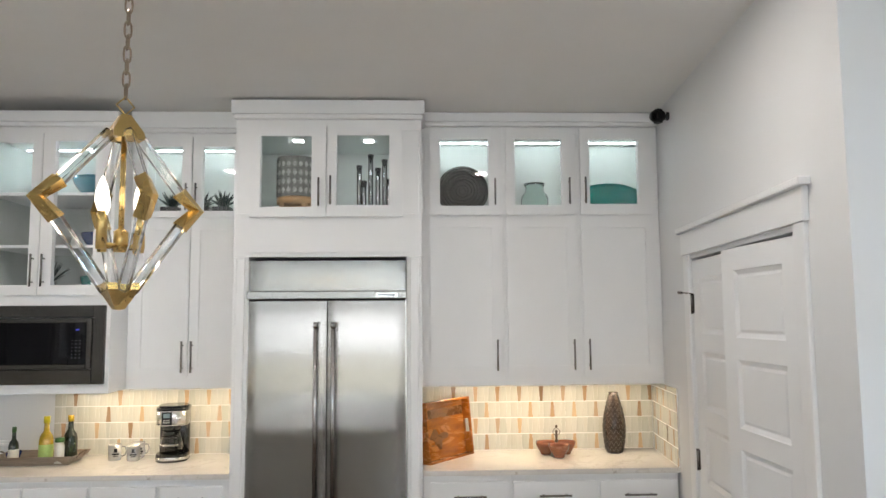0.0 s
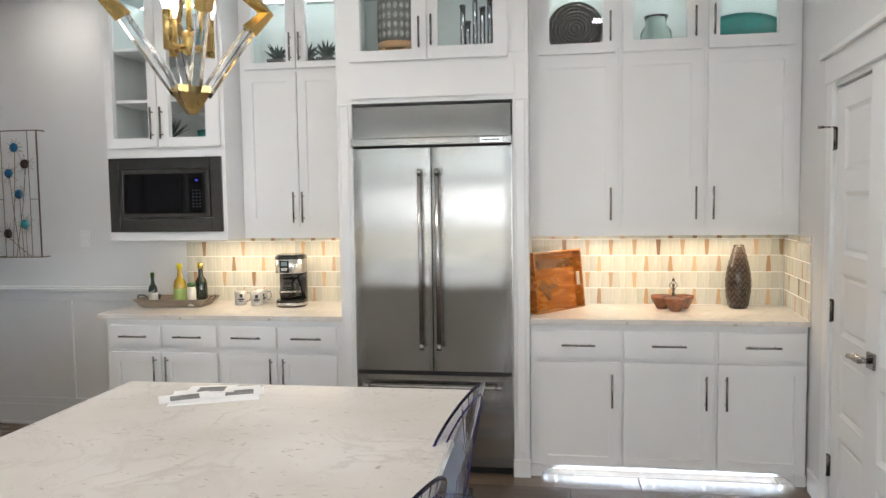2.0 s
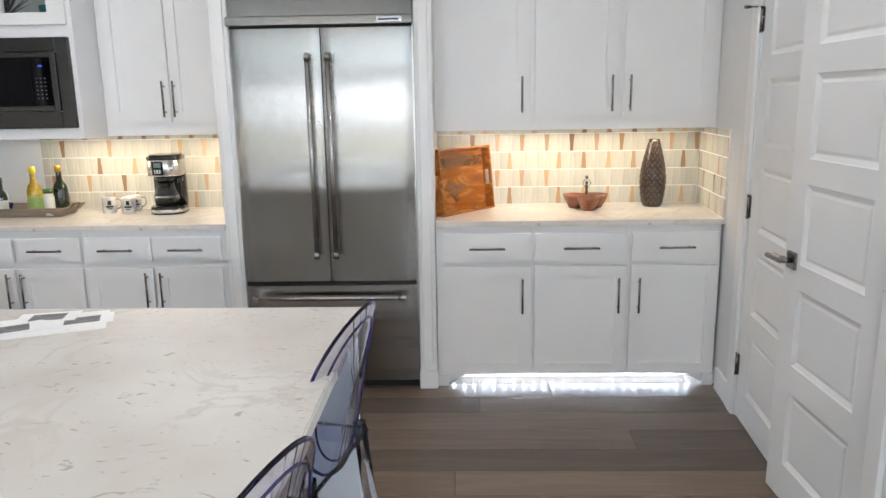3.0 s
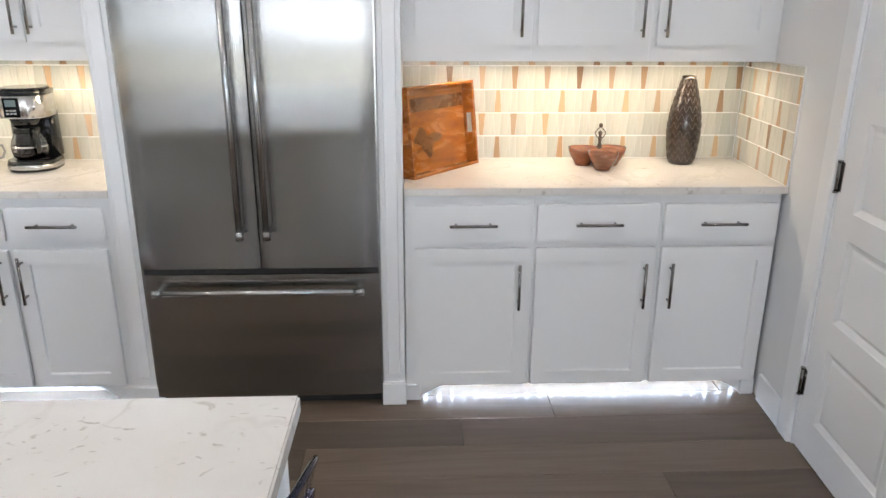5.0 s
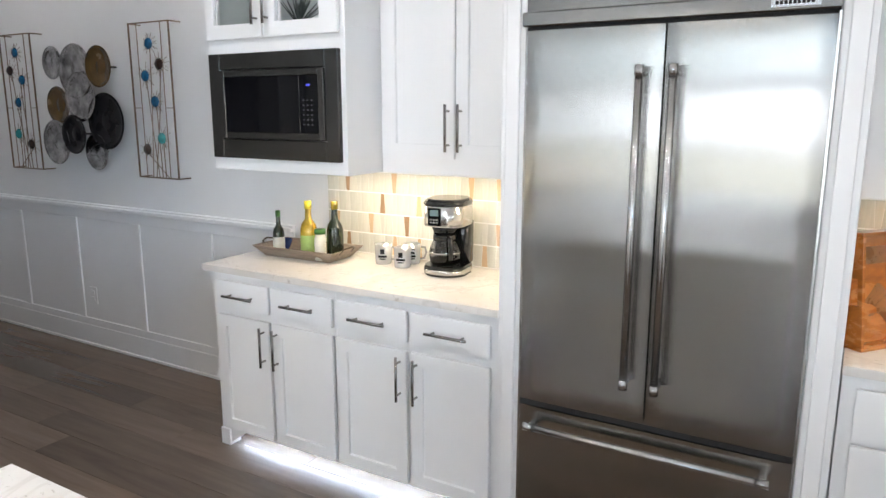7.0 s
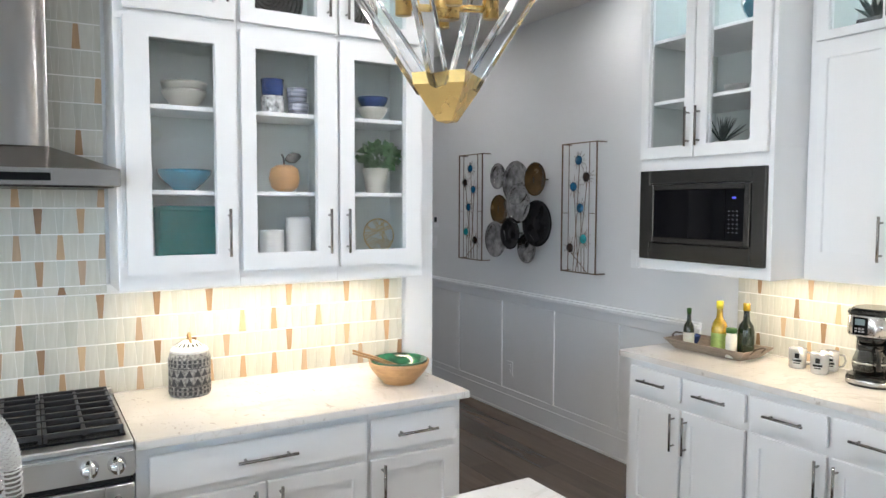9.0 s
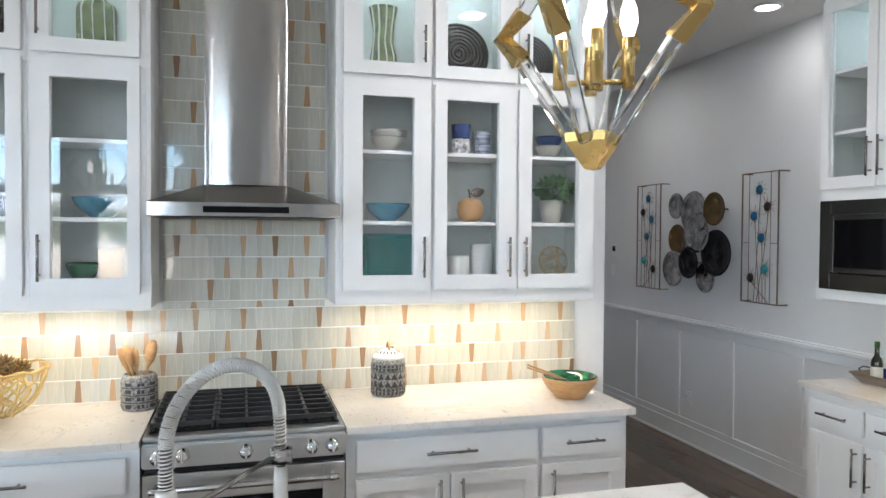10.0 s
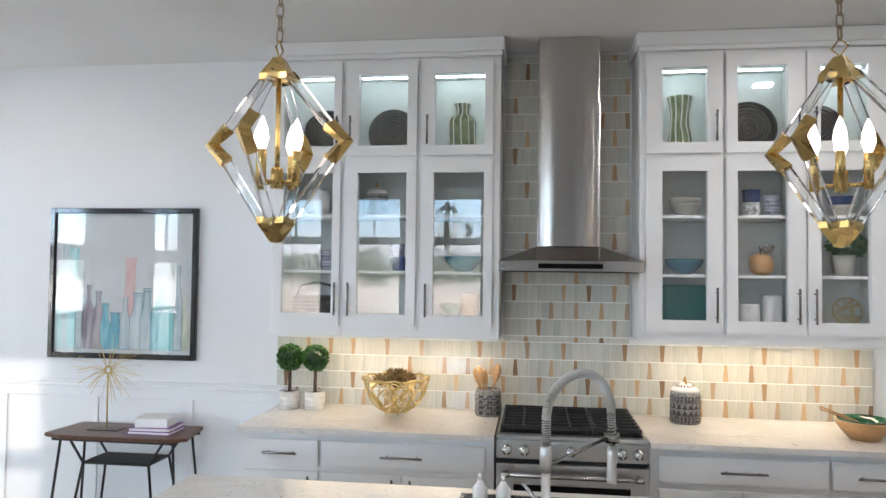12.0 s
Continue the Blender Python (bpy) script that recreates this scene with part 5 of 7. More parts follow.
def rounded_block(w, d, z0, z1, r, edge=0.004, y0=0.0):
    """An upright block with rounded corners in plan and eased edges."""
    bm = bmesh.new()
    rim = []
    for cx, cy, start in ((w / 2 - r, d / 2 - r, 0), (-w / 2 + r, d / 2 - r, 90), (-w / 2 + r, -d / 2 + r, 180), (w / 2 - r, -d / 2 + r, 270)):
        for k in range(7):
            a = radians(start + 15 * k)
            rim.append((cx + r * math.cos(a), y0 + cy + r * math.sin(a)))
    lo = [bm.verts.new((x, y, z0)) for x, y in rim]
    hi = [bm.verts.new((x, y, z1)) for x, y in rim]
    n = len(rim)
    for i in range(n):
        bm.faces.new((lo[i], lo[(i + 1) % n], hi[(i + 1) % n], hi[i])).smooth = True
    flat = [bm.faces.new(lo[::-1]), bm.faces.new(hi)]
    bmesh.ops.bevel(bm, geom=[e for f in flat for e in f.edges], offset=edge, segments=2, affect="EDGES")
    return bm


part("base", rounded_block(0.186, 0.215, 0.0, 0.045, 0.06, 0.008), JET, CM)
part("base_band", rounded_block(0.189, 0.218, 0.010, 0.030, 0.062, 0.002), CHROMED, CM)
part("warming_plate", moved(lathe([(0.0, 0.003), (0.062, 0.003), (0.066, 0.0), (0.0, 0.0)], 28), pose(-0.005, -0.03, 0.045)), BLACK, CM)
part("back", rounded_block(0.176, 0.085, 0.045, 0.235, 0.02, 0.003, 0.06), JET, CM)
hd = part("head", rounded_block(0.186, 0.215, 0.222, 0.312, 0.06, 0.004), CHROMED, CM, "satin chrome brewing head")
part("lid", merged(rounded_block(0.190, 0.219, 0.312, 0.332, 0.062, 0.006), rounded_block(0.165, 0.19, 0.332, 0.342, 0.055, 0.004)), JET, CM)
part("display_panel", boxes([(-0.052, 0.008, -0.1115, -0.105, 0.228, 0.306)], 0.002), BLACK_GLASS, hd)
part("display", boxes([(-0.042, -0.002, -0.1130, -0.1115, 0.272, 0.298)]), mat("grey display", (0.16, 0.22, 0.23), 0.2), hd)
part("button", boxes([(-0.042 + 0.014 * k, -0.032 + 0.014 * k, -0.1130, -0.1115, 0.240 + 0.012 * j, 0.247 + 0.012 * j) for k in range(3) for j in range(2)]), CHROMED, hd, kind="stuff")
part("filter_basket", moved(lathe([(0.0, 0.185), (0.048, 0.185), (0.062, 0.223), (0.0, 0.223)], 24), pose(-0.005, -0.03, 0)), JET, CM)
cf = part("carafe", moved(lathe([(0.0, 0.0), (0.056, 0.0), (0.066, 0.010), (0.071, 0.040), (0.066, 0.075), (0.052, 0.105), (0.048, 0.122), (0.044, 0.122), (0.049, 0.104), (0.062, 0.074), (0.067, 0.040), (0.062, 0.013), (0.0, 0.006)], 32), pose(-0.005, -0.03, 0.049)), CARAFE, CM, "clear glass carafe")
part("carafe_band", moved(lathe([(0.050, 0.108), (0.053, 0.108), (0.052, 0.132), (0.03, 0.138), (0.0, 0.139), (0.0, 0.134), (0.048, 0.130)], 28), pose(-0.005, -0.03, 0.049)), JET, cf)
part("carafe_handle", tube([(0.030, -0.075, 0.172), (0.052, -0.108, 0.172), (0.062, -0.122, 0.14), (0.060, -0.118, 0.095), (0.045, -0.095, 0.07)], 0.0095, 10), JET, cf)
part("carafe_strap", moved(lathe([(0.0675, 0.05), (0.0725, 0.05), (0.0715, 0.056), (0.0665, 0.056)], 28), pose(-0.005, -0.03, 0.049)), CHROMED, cf)

MUG = mat("silvery mug glaze", (0.58, 0.58, 0.58), 0.14, 0.6, var=0.06, scale=12)
for x, y, rot in ((-1.385, 0.47, 28), (-1.262, 0.45, 20), (-1.27, 0.545, 35)):
    t = thing("mug", pose(x, y, CT, 0, 0, rot), "shiny silvery coffee mug on the counter", "mug", "mugs by the coffee maker")
    part("cup", lathe([(0.0, 0.003), (0.036, 0.0), (0.039, 0.004), (0.041, 0.095), (0.0385, 0.095), (0.036, 0.008), (0.0, 0.008)], 28), MUG, t)
    part("handle", tube([(0.039, 0, 0.08), (0.062, 0, 0.076), (0.068, 0, 0.05), (0.058, 0, 0.025), (0.039, 0, 0.02)], 0.005, 8), MUG, t)
    part("print", moved(boxes([(-0.010, 0.010, -0.0425, -0.038, 0.052, 0.076), (-0.020, 0.020, -0.0422, -0.034, 0.036, 0.046), (-0.014, 0.014, -0.0418, -0.036, 0.026, 0.031)]), pose(0, 0, 0)), BLACK, t, kind="stuff")

TY = thing("tray", pose(-1.815, 0.42, CT, 0, 0, 2), "weathered wooden tray with metal loop handles holding bottles", "tray")
bm = bmesh.new()
rings = []
for hx, hy, z in ((0.20, 0.088, 0.0), (0.25, 0.13, 0.055), (0.243, 0.123, 0.055), (0.194, 0.082, 0.008)):
    rings.append([bm.verts.new((sx * hx, sy * hy, z)) for sx, sy in ((-1, -1), (1, -1), (1, 1), (-1, 1))])
for a, b in zip(rings, rings[1:]):
    for i in range(4):
        bm.faces.new((a[i], a[(i + 1) % 4], b[(i + 1) % 4], b[i]))
bm.faces.new(rings[0][::-1]), bm.faces.new(rings[-1])
bmesh.ops.recalc_face_normals(bm, faces=bm.faces[:])
part("trough", bm, DRIFT, TY)
for s in (-1, 1):
    part("handle", tube([(s * 0.23, -0.05, 0.035), (s * 0.255, -0.045, 0.062), (s * 0.27, 0, 0.07), (s * 0.255, 0.045, 0.062), (s * 0.23, 0.05, 0.035)], 0.0045, 8), BRONZE, TY)


def bottle(x, y, r, h, neck, glassmat, capmat, labelmat, label, z0=CT + 0.009):
    t = thing("bottle", pose(x, y, z0), label, "bottle", "bottles in the tray")
    sh = h - neck
    part("glass", lathe([(0.0, 0.0), (r * 0.95, 0.0), (r, 0.006), (r, sh * 0.72), (r * 0.85, sh * 0.86), (r * 0.42, sh), (r * 0.36, sh + neck * 0.5), (r * 0.40, h), (0.0, h)], 22), glassmat, t)
    part("cap", lathe([(0.0, h + 0.003), (r * 0.44, h + 0.003), (r * 0.44, h - neck * 0.42), (r * 0.40, h - neck * 0.42)], 18), capmat, t)
    part("label", lathe([(r + 0.0006, sh * 0.12), (r + 0.0008, sh * 0.13), (r + 0.0008, sh * 0.58), (r + 0.0006, sh * 0.59)], 22), labelmat, t)


bottle(-1.955, 0.365, 0.029, 0.215, 0.07, GREENGLASS, CAPG, LABELW, "small dark oil bottle with a pale label and green cap")
bottle(-1.765, 0.375, 0.041, 0.275, 0.085, OIL, CAPY, LABELG, "golden bottle of oil with olives and a yellow cap")
bottle(-1.645, 0.43, 0.041, 0.275, 0.085, GREENGLASS, OIL, GREENGLASS, "dark green wine bottle")
t = thing("jar", pose(-1.668, 0.345, CT + 0.009), "small jar with a white label and a green lid", "jar")
part("glass", lathe([(0.0, 0.0), (0.028, 0.0), (0.028, 0.105), (0.024, 0.115), (0.024, 0.13), (0.0, 0.13)], 20), LABELW, t)
part("lid", lathe([(0.0, 0.152), (0.027, 0.152), (0.028, 0.128), (0.026, 0.128)], 20), CAPG, t)
t = thing("cup", pose(-1.985, 0.445, CT + 0.0085), "dark cup with a loop handle in the wooden tray", "cup")
part("bowl", lathe(bowl_profile(0.035, 0.06), 20), NAVY, t)
part("handle", tube([(-0.03, 0, 0.05), (-0.055, 0, 0.045), (-0.055, 0, 0.02), (-0.03, 0, 0.012)], 0.004, 8), NAVY, t)

# ---------------------------------------------------------------- things on the range wall counters
rng = random.Random(3)


def leaf_ball(r, n, leaf, seed, stretch=1.0, thick=0.35):
    """A crown of many small bent leaves in an uneven ball."""
    g = random.Random(seed)
    bm = bmesh.new()
    for _ in range(n):
        v = Vector((g.gauss(0, 1), g.gauss(0, 1), g.gauss(0, 1))).normalized()
        p = v * r * (1 - thick * g.random() ** 2) * (0.93 + 0.12 * noise.noise(v * 3))
        p.z *= stretch
        up = (v + Vector((g.uniform(-.7, .7), g.uniform(-.7, .7), g.uniform(-.7, .7)))).normalized()
        s = up.orthogonal().normalized()
        s.rotate(Matrix.Rotation(g.random() * 6.28, 3, up))
        l = leaf * g.uniform(0.7, 1.3)
        a = bm.verts.new(p)
        b = bm.verts.new(p + up * l * 0.5 + s * l * 0.36)
        c = bm.verts.new(p + up * l + s.cross(up) * l * 0.12)
        d = bm.verts.new(p + up * l * 0.5 - s * l * 0.36)
        bm.faces.new((a, b, c)), bm.faces.new((a, c, d))
    return bm


BOX = mat("boxwood leaf", (0.025, 0.10, 0.012), 0.45, var=0.6, scale=55)
for x, y in ((-2.36, -4.515), (-2.36, -4.355)):
    t = thing("topiary", pose(x, y, CT), "small clipped ball topiary in a white birch bark pot", "plant", "topiary pair")
    part("pot", lathe([(0.0, 0.0), (0.058, 0.0), (0.060, 0.004), (0.062, 0.105), (0.056, 0.105), (0.055, 0.09), (0.0, 0.09)], 26), BIRCH, t)
    part("moss", lathe([(0.0, 0.098), (0.03, 0.099), (0.056, 0.092)], 18), AGAVE, t)
    part("stem", tube([(0, 0, 0.09), (0.002, 0.001, 0.15), (-0.001, 0, 0.24)], 0.011, 8), BARK, t)
    part("core", moved(lathe([(0.0, -0.062), (0.044, -0.044), (0.062, 0.0), (0.044, 0.044), (0.0, 0.062)], 16), pose(0, 0, 0.305)), AGAVE, t)
    part("crown", moved(leaf_ball(0.078, 1500, 0.014, int(-y * 100), 1.0, 0.22), pose(0, 0, 0.305)), BOX, t)

WB = thing("wire_bowl", pose(-2.27, -3.84, CT), "gold wire bowl filled with woody pods", "bowl")
g = random.Random(11)
part("rim", tube([(0.195 * math.cos(2 * math.pi * i / 40), 0.195 * math.sin(2 * math.pi * i / 40), 0.215 + 0.006 * math.sin(i * 1.7)) for i in range(40)], 0.006, 8, True), GOLD, WB)
for k in range(34):
    a0 = g.random() * 6.28
    spin = g.uniform(-1.6, 1.6)
    pts = []
    for i in range(12):
        u = i / 11
        a = a0 + spin * u + 0.16 * math.sin(u * 14 + k)
        b = u * math.pi / 2
        r = 0.19 * math.cos(b * 0.93)
        pts.append((r * math.cos(a), r * math.sin(a), 0.215 - 0.203 * math.sin(b) ** 1.25 + 0.004 * math.sin(9 * u)))
    part("wire", tube(pts, 0.0042, 6), GOLD, WB)
for a in range(4):
    c, s = math.cos(a * 1.57 + .4), math.sin(a * 1.57 + .4)
    part("foot", tube([(0.05 * c, 0.05 * s, 0.03), (0.062 * c, 0.062 * s, 0.006)], 0.005, 6), GOLD, WB)
POD = mat("brown gold pod", (0.20, 0.125, 0.045), 0.45, 0.3, var=0.4, scale=40)
for k in range(9):
    a = k * 2.4
    r = 0.10 if k < 6 else 0.03
    m = pose(-2.27 + r * math.cos(a), -3.84 + r * math.sin(a), CT + (0.19 if k < 6 else 0.222), g.uniform(-30, 30), g.uniform(-30, 30), g.uniform(0, 360))
    bits = []
    for layer in range(3):
        for i in range(7):
            aa = 2 * math.pi * i / 7 + layer * 0.4
            el = 0.25 + layer * 0.45
            d = Vector((math.cos(aa) * math.cos(el), math.sin(aa) * math.cos(el), math.sin(el)))
            bits.append(tube([d * 0.008, d * 0.03, d * 0.055], [0.008, 0.010, 0.001], 5))
    ob = tagged(new("seed_pod", mesh_of("seed_pod", merged(*bits), POD)), "spiky brown gold woody pod in the wire bowl", "decoration", "pods in the bowl")
    ob.matrix_basis = m

INK = mat("black ink glaze", (0.03, 0.03, 0.035), 0.4)

SCRATCHED = mat("grey scratched glaze", (0.20, 0.195, 0.185), 0.4, var=0.85, scale=90)


def banded_pot(name, m, r, h, rows, label, category, lid):
    t = thing(name, m, label, category)
    part("body", lathe([(0.0, 0.0), (r * 0.93, 0.0), (r, 0.01), (r, h * 0.8), (r * 0.96, h * 0.92), (r * 0.84, h), (r * 0.78, h), (r * 0.78, h * 0.5), (0.0, h * 0.5)], 32), SCRATCHED, t)
    for kind, z, zh, n in rows:
        bm = bmesh.new()
        for i in range(n):
            a0, a1 = 2 * math.pi * i / n, 2 * math.pi * (i + (0.55 if kind == "check" else 0.9)) / n
            if kind == "line":
                continue
            rr = r + 0.0012
            p = lambda a, zz: (rr * math.cos(a), rr * math.sin(a), zz)
            if kind == "tri":
                bm.faces.new([bm.verts.new(q) for q in (p(a0, z), p(a1, z), p((a0 + a1) / 2, z + zh))])
            else:
                bm.faces.new([bm.verts.new(q) for q in (p(a0, z), p(a1, z), p(a1, z + zh), p(a0, z + zh))])
        if kind == "line":
            bm.free()
            bm = lathe([(r + 0.0008, z), (r + 0.0015, z + zh / 2), (r + 0.0008, z + zh)], 32)
        part("pattern_band", bm, INK, t, kind="stuff")
    if lid:
        ld = part("lid", lathe([(0.0, h + 0.04), (r * 0.3, h + 0.037), (r * 0.74, h + 0.016), (r * 0.9, h + 0.002), (r * 0.9, h - 0.008), (0.0, h - 0.004)], 30), CERAMIC, t)
        bm = bmesh.new()
        for i in range(18):
            a0, a1 = 2 * math.pi * i / 18, 2 * math.pi * (i + 0.5) / 18
            bm.faces.new([bm.verts.new(q) for q in ((r * .72 * math.cos(a0), r * .72 * math.sin(a0), h + 0.0185), (r * .72 * math.cos(a1), r * .72 * math.sin(a1), h + 0.0185), (r * .5 * math.cos(a1), r * .5 * math.sin(a1), h + 0.0295), (r * .5 * math.cos(a0), r * .5 * math.sin(a0), h + 0.0295))])
        part("lid_band", bm, INK, ld, kind="stuff")
        part("knob", tube([(-0.028, 0, h + 0.03), (-0.016, 0, h + 0.06), (0, 0, h + 0.066), (0.016, 0, h + 0.06), (0.028, 0, h + 0.03)], 0.006, 8), PALEWOOD, ld)
    return t


banded_pot("canister", pose(-2.36, -2.185, CT), 0.083, 0.185, [("check", 0.012, 0.014, 26), ("check", 0.03, 0.012, 26), ("tri", 0.05, 0.03, 16), ("tri", 0.085, 0.03, 16), ("check", 0.125, 0.013, 26), ("line", 0.118, 0.003, 1), ("line", 0.046, 0.003, 1), ("check", 0.142, 0.012, 26)],
           "lidded canister with black and white patterned bands", "canister", True)
UT = banded_pot("utensil_crock", pose(-2.36, -3.305, CT), 0.076, 0.155, [("check", 0.014, 0.016, 9), ("line", 0.036, 0.004, 1), ("check", 0.046, 0.016, 9), ("line", 0.068, 0.004, 1), ("check", 0.078, 0.016, 9), ("line", 0.1, 0.004, 1), ("check", 0.11, 0.013, 9)],
                "black and white striped utensil crock", "crock", False)
for k, (dx, dy, h, w) in enumerate(((-0.02, -0.085, 0.265, 0.023), (0.01, -0.055, 0.285, 0.027), (0.0, -0.02, 0.27, 0.021), (0.01, 0.06, 0.30, 0.032))):
    a, b = Vector((-2.36, -3.305 + dy * 0.2, CT + 0.08)), Vector((-2.36 + dx, -3.305 + dy, CT + h))
    pts = [a.lerp(b, i / 8) for i in range(9)]
    ob = tagged(new("wooden_spoon", mesh_of("wooden_spoon", tube(pts, [0.006, 0.006, 0.006, 0.007, 0.010, w * 0.9, w, w * 0.95, w * 0.45], 10, flat=0.5), PALEWOOD)), "light wooden cooking spoon standing in the crock", "spoon", "utensils")
SB = thing("salad_bowl", pose(-2.10, -1.345, CT), "turned wooden bowl with green glazed inside and wooden servers", "bowl")
part("bowl", lathe(bowl_profile(0.135, 0.10, 0.52, 0.007), 36), PALEWOOD, SB)
part("liner", lathe([(0.0, 0.03), (0.07, 0.032), (0.105, 0.06), (0.128, 0.104), (0.121, 0.106), (0.10, 0.07), (0.066, 0.042), (0.0, 0.04)], 36), MALACHITE, SB, "green swirled glazed liner")
for s in (0, 1):
    part("server", tube([(0.03, 0.02 + 0.02 * s, 0.05), (-0.03, -0.10, 0.105 + 0.01 * s), (-0.05, -0.20, 0.14 + 0.012 * s)], [0.014, 0.007, 0.006], 8, flat=0.5), PALEWOOD, SB)

# ---------------------------------------------------------------- things behind glass
def at(y, z, x=-2.37):
    return pose(x, y, z)


S1, S2, S3, SU = 1.476, 1.7605, 2.0905, 2.4615
turned("bowl", at(-2.185, S3), bowl_profile(0.088, 0.075), STONEWARE, "grey stoneware bowl on a shelf", "bowl", "shelf bowls")
turned("bowl", at(-2.185, S3 + 0.028), bowl_profile(0.09, 0.078), STONEWARE, "grey stoneware bowl stacked in another", "bowl", "shelf bowls")
turned("bowl", at(-2.19, S2), bowl_profile(0.108, 0.085, 0.4), CLAY_BLUE, "blue glazed bowl on a shelf", "bowl", "shelf bowls")
PT = tagged(new("platter", mesh_of("platter", merged(boxes([(-0.13, 0.13, -0.008, 0.008, 0, 0.225)], 0.007, 3), boxes([(-0.11, 0.11, -0.011, -0.006, 0.02, 0.205)], 0.003)), CLAY_TEAL)), "rectangular teal glazed platter standing upright", "platter")
PT.matrix_basis = pose(-2.42, -2.17, S1, -8, 0, 90)


def mug_on_shelf(y, z, r, h, material, label, x=-2.37, rot=-40):
    t = thing("mug", pose(x, y, z, 0, 0, rot), label, "mug", "shelf mugs")
    part("cup", lathe([(0.0, 0.003), (r * 0.8, 0.0), (r * 0.9, 0.006), (r, h), (r - 0.003, h), (r * 0.85, 0.012), (0.0, 0.01)], 24), material, t)
    part("handle", tube([(r * 0.95, 0, h * 0.85), (r + 0.02, 0, h * 0.8), (r + 0.022, 0, h * 0.45), (r * 0.9, 0, h * 0.25)], 0.004, 8), material, t)
    return t


DOTS = mat("white glaze with dark dots", (0.60, 0.60, 0.60), 0.25, var=0.8, scale=48, coat=0.3)
STRIPE = mat("navy and white stripes", (0.35, 0.37, 0.45), 0.25, var=0.95, scale=5, stretch=(0.3, 0.3, 14), coat=0.3)
mug_on_shelf(-1.82, S3, 0.05, 0.08, DOTS, "white mug with dark dots")
mug_on_shelf(-1.82, S3 + 0.082, 0.05, 0.07, NAVY, "navy patterned mug stacked on another")
mug_on_shelf(-1.705, S3, 0.046, 0.06, STRIPE, "striped navy and white mug")
mug_on_shelf(-1.71, S3 + 0.062, 0.046, 0.06, STRIPE, "striped navy and white mug stacked on another")
AP = thing("wooden_apple", at(-1.77, S2), "turned wooden apple with a metal stem and leaf", "ornament")
part("fruit", lathe([(0.0, 0.006), (0.03, 0.0), (0.058, 0.02), (0.068, 0.06), (0.06, 0.10), (0.035, 0.118), (0.012, 0.112), (0.0, 0.10)], 28), PALEWOOD, AP)
part("stem", tube([(0, 0, 0.10), (0, -0.004, 0.15), (0, -0.012, 0.165)], 0.004, 8), NICKEL, AP)
part("leaf", merged((lathe([(0.0, 0.0), (0.02, 0.02), (0.024, 0.045), (0.012, 0.07), (0.0, 0.08)], 12), Matrix.Translation((0, 0, 0.14)) @ pose(0, 0, 0, -75, 0, 0) @ Matrix.Diagonal((0.25, 1, 1, 1)))), NICKEL, AP)
turned("jar", at(-1.83, S1), [(0.0, 0.0), (0.05, 0.0), (0.052, 0.006), (0.052, 0.11), (0.05, 0.118), (0.0, 0.12)], CERAMIC, "short white stoneware jar on a shelf", "jar")
turned("jar", at(-1.70, S1, -2.40), [(0.0, 0.0), (0.055, 0.0), (0.056, 0.006), (0.056, 0.165), (0.053, 0.172), (0.0, 0.175)], CERAMIC, "taller white stoneware jar on a shelf", "jar")
turned("bowl", at(-1.345, S3), bowl_profile(0.07, 0.065), STONEWARE, "grey stoneware bowl under a blue one", "bowl", "shelf bowls")
turned("bowl", at(-1.345, S3 + 0.042), bowl_profile(0.072, 0.07), NAVY, "navy bowl stacked in a grey one", "bowl", "shelf bowls")
PP = thing("potted_plant", at(-1.33, S2), "small leafy green plant in a pale patterned pot", "plant")
part("pot", lathe([(0.0, 0.0), (0.046, 0.0), (0.062, 0.115), (0.056, 0.115), (0.05, 0.09), (0.0, 0.09)], 12), STONEWARE, PP)
part("foliage", moved(leaf_ball(0.085, 420, 0.032, 5, 0.7, 0.7), pose(0, 0.015, 0.17)), LEAFGREEN, PP)


def woven_charger(name, m, r, label):
    """A flat round mat of coiled cane, standing."""
    t = thing(name, m, label, "woven plate", "woven plates")
    part("base", moved(lathe([(0.0, -0.004), (r, -0.004), (r, 0.004), (0.0, 0.004)], 40), pose(0, 0, r, 90, 0, 0)), WICKER, t)
    for k in range(1, 9):
        rr = r * k / 8.2
        part("coil", moved(tube([(rr * math.cos(2 * math.pi * i / 48), rr * math.sin(2 * math.pi * i / 48), 0.004 + 0.0022 * (i % 2)) for i in range(48)], 0.0075, 6, True), pose(0, 0, r, 90, 0, 0)), WICKER, t)
    return t


turned("ornament", at(-1.295, S1 + 0.001, -2.40), [(0.0, 0.0), (0.02, 0.0), (0.02, 0.008), (0.0, 0.009)], GOLD, "small stand under a wire disc", "ornament")
t = thing("wire_disc", pose(-2.40, -1.295, S1 + 0.008, -8, 0, 90), "round pale gold wire disc ornament", "ornament")
part("ring", moved(tube([(0.078 * math.cos(2 * math.pi * i / 32), 0, 0.078 + 0.078 * math.sin(2 * math.pi * i / 32)) for i in range(32)], 0.003, 6, True), pose(0, 0, 0)), GOLD, t)
gg = random.Random(4)
for k in range(22):
    a, b = gg.uniform(0, 6.28), gg.uniform(0, 6.28)
    part("wire", tube([(0.076 * math.cos(a), 0, 0.078 + 0.076 * math.sin(a)), (0.03 * math.cos(a + b), 0.003, 0.078 + 0.03 * math.sin(b)), (0.076 * math.cos(b), 0, 0.078 + 0.076 * math.sin(b))], 0.0016, 5), GOLD, t)


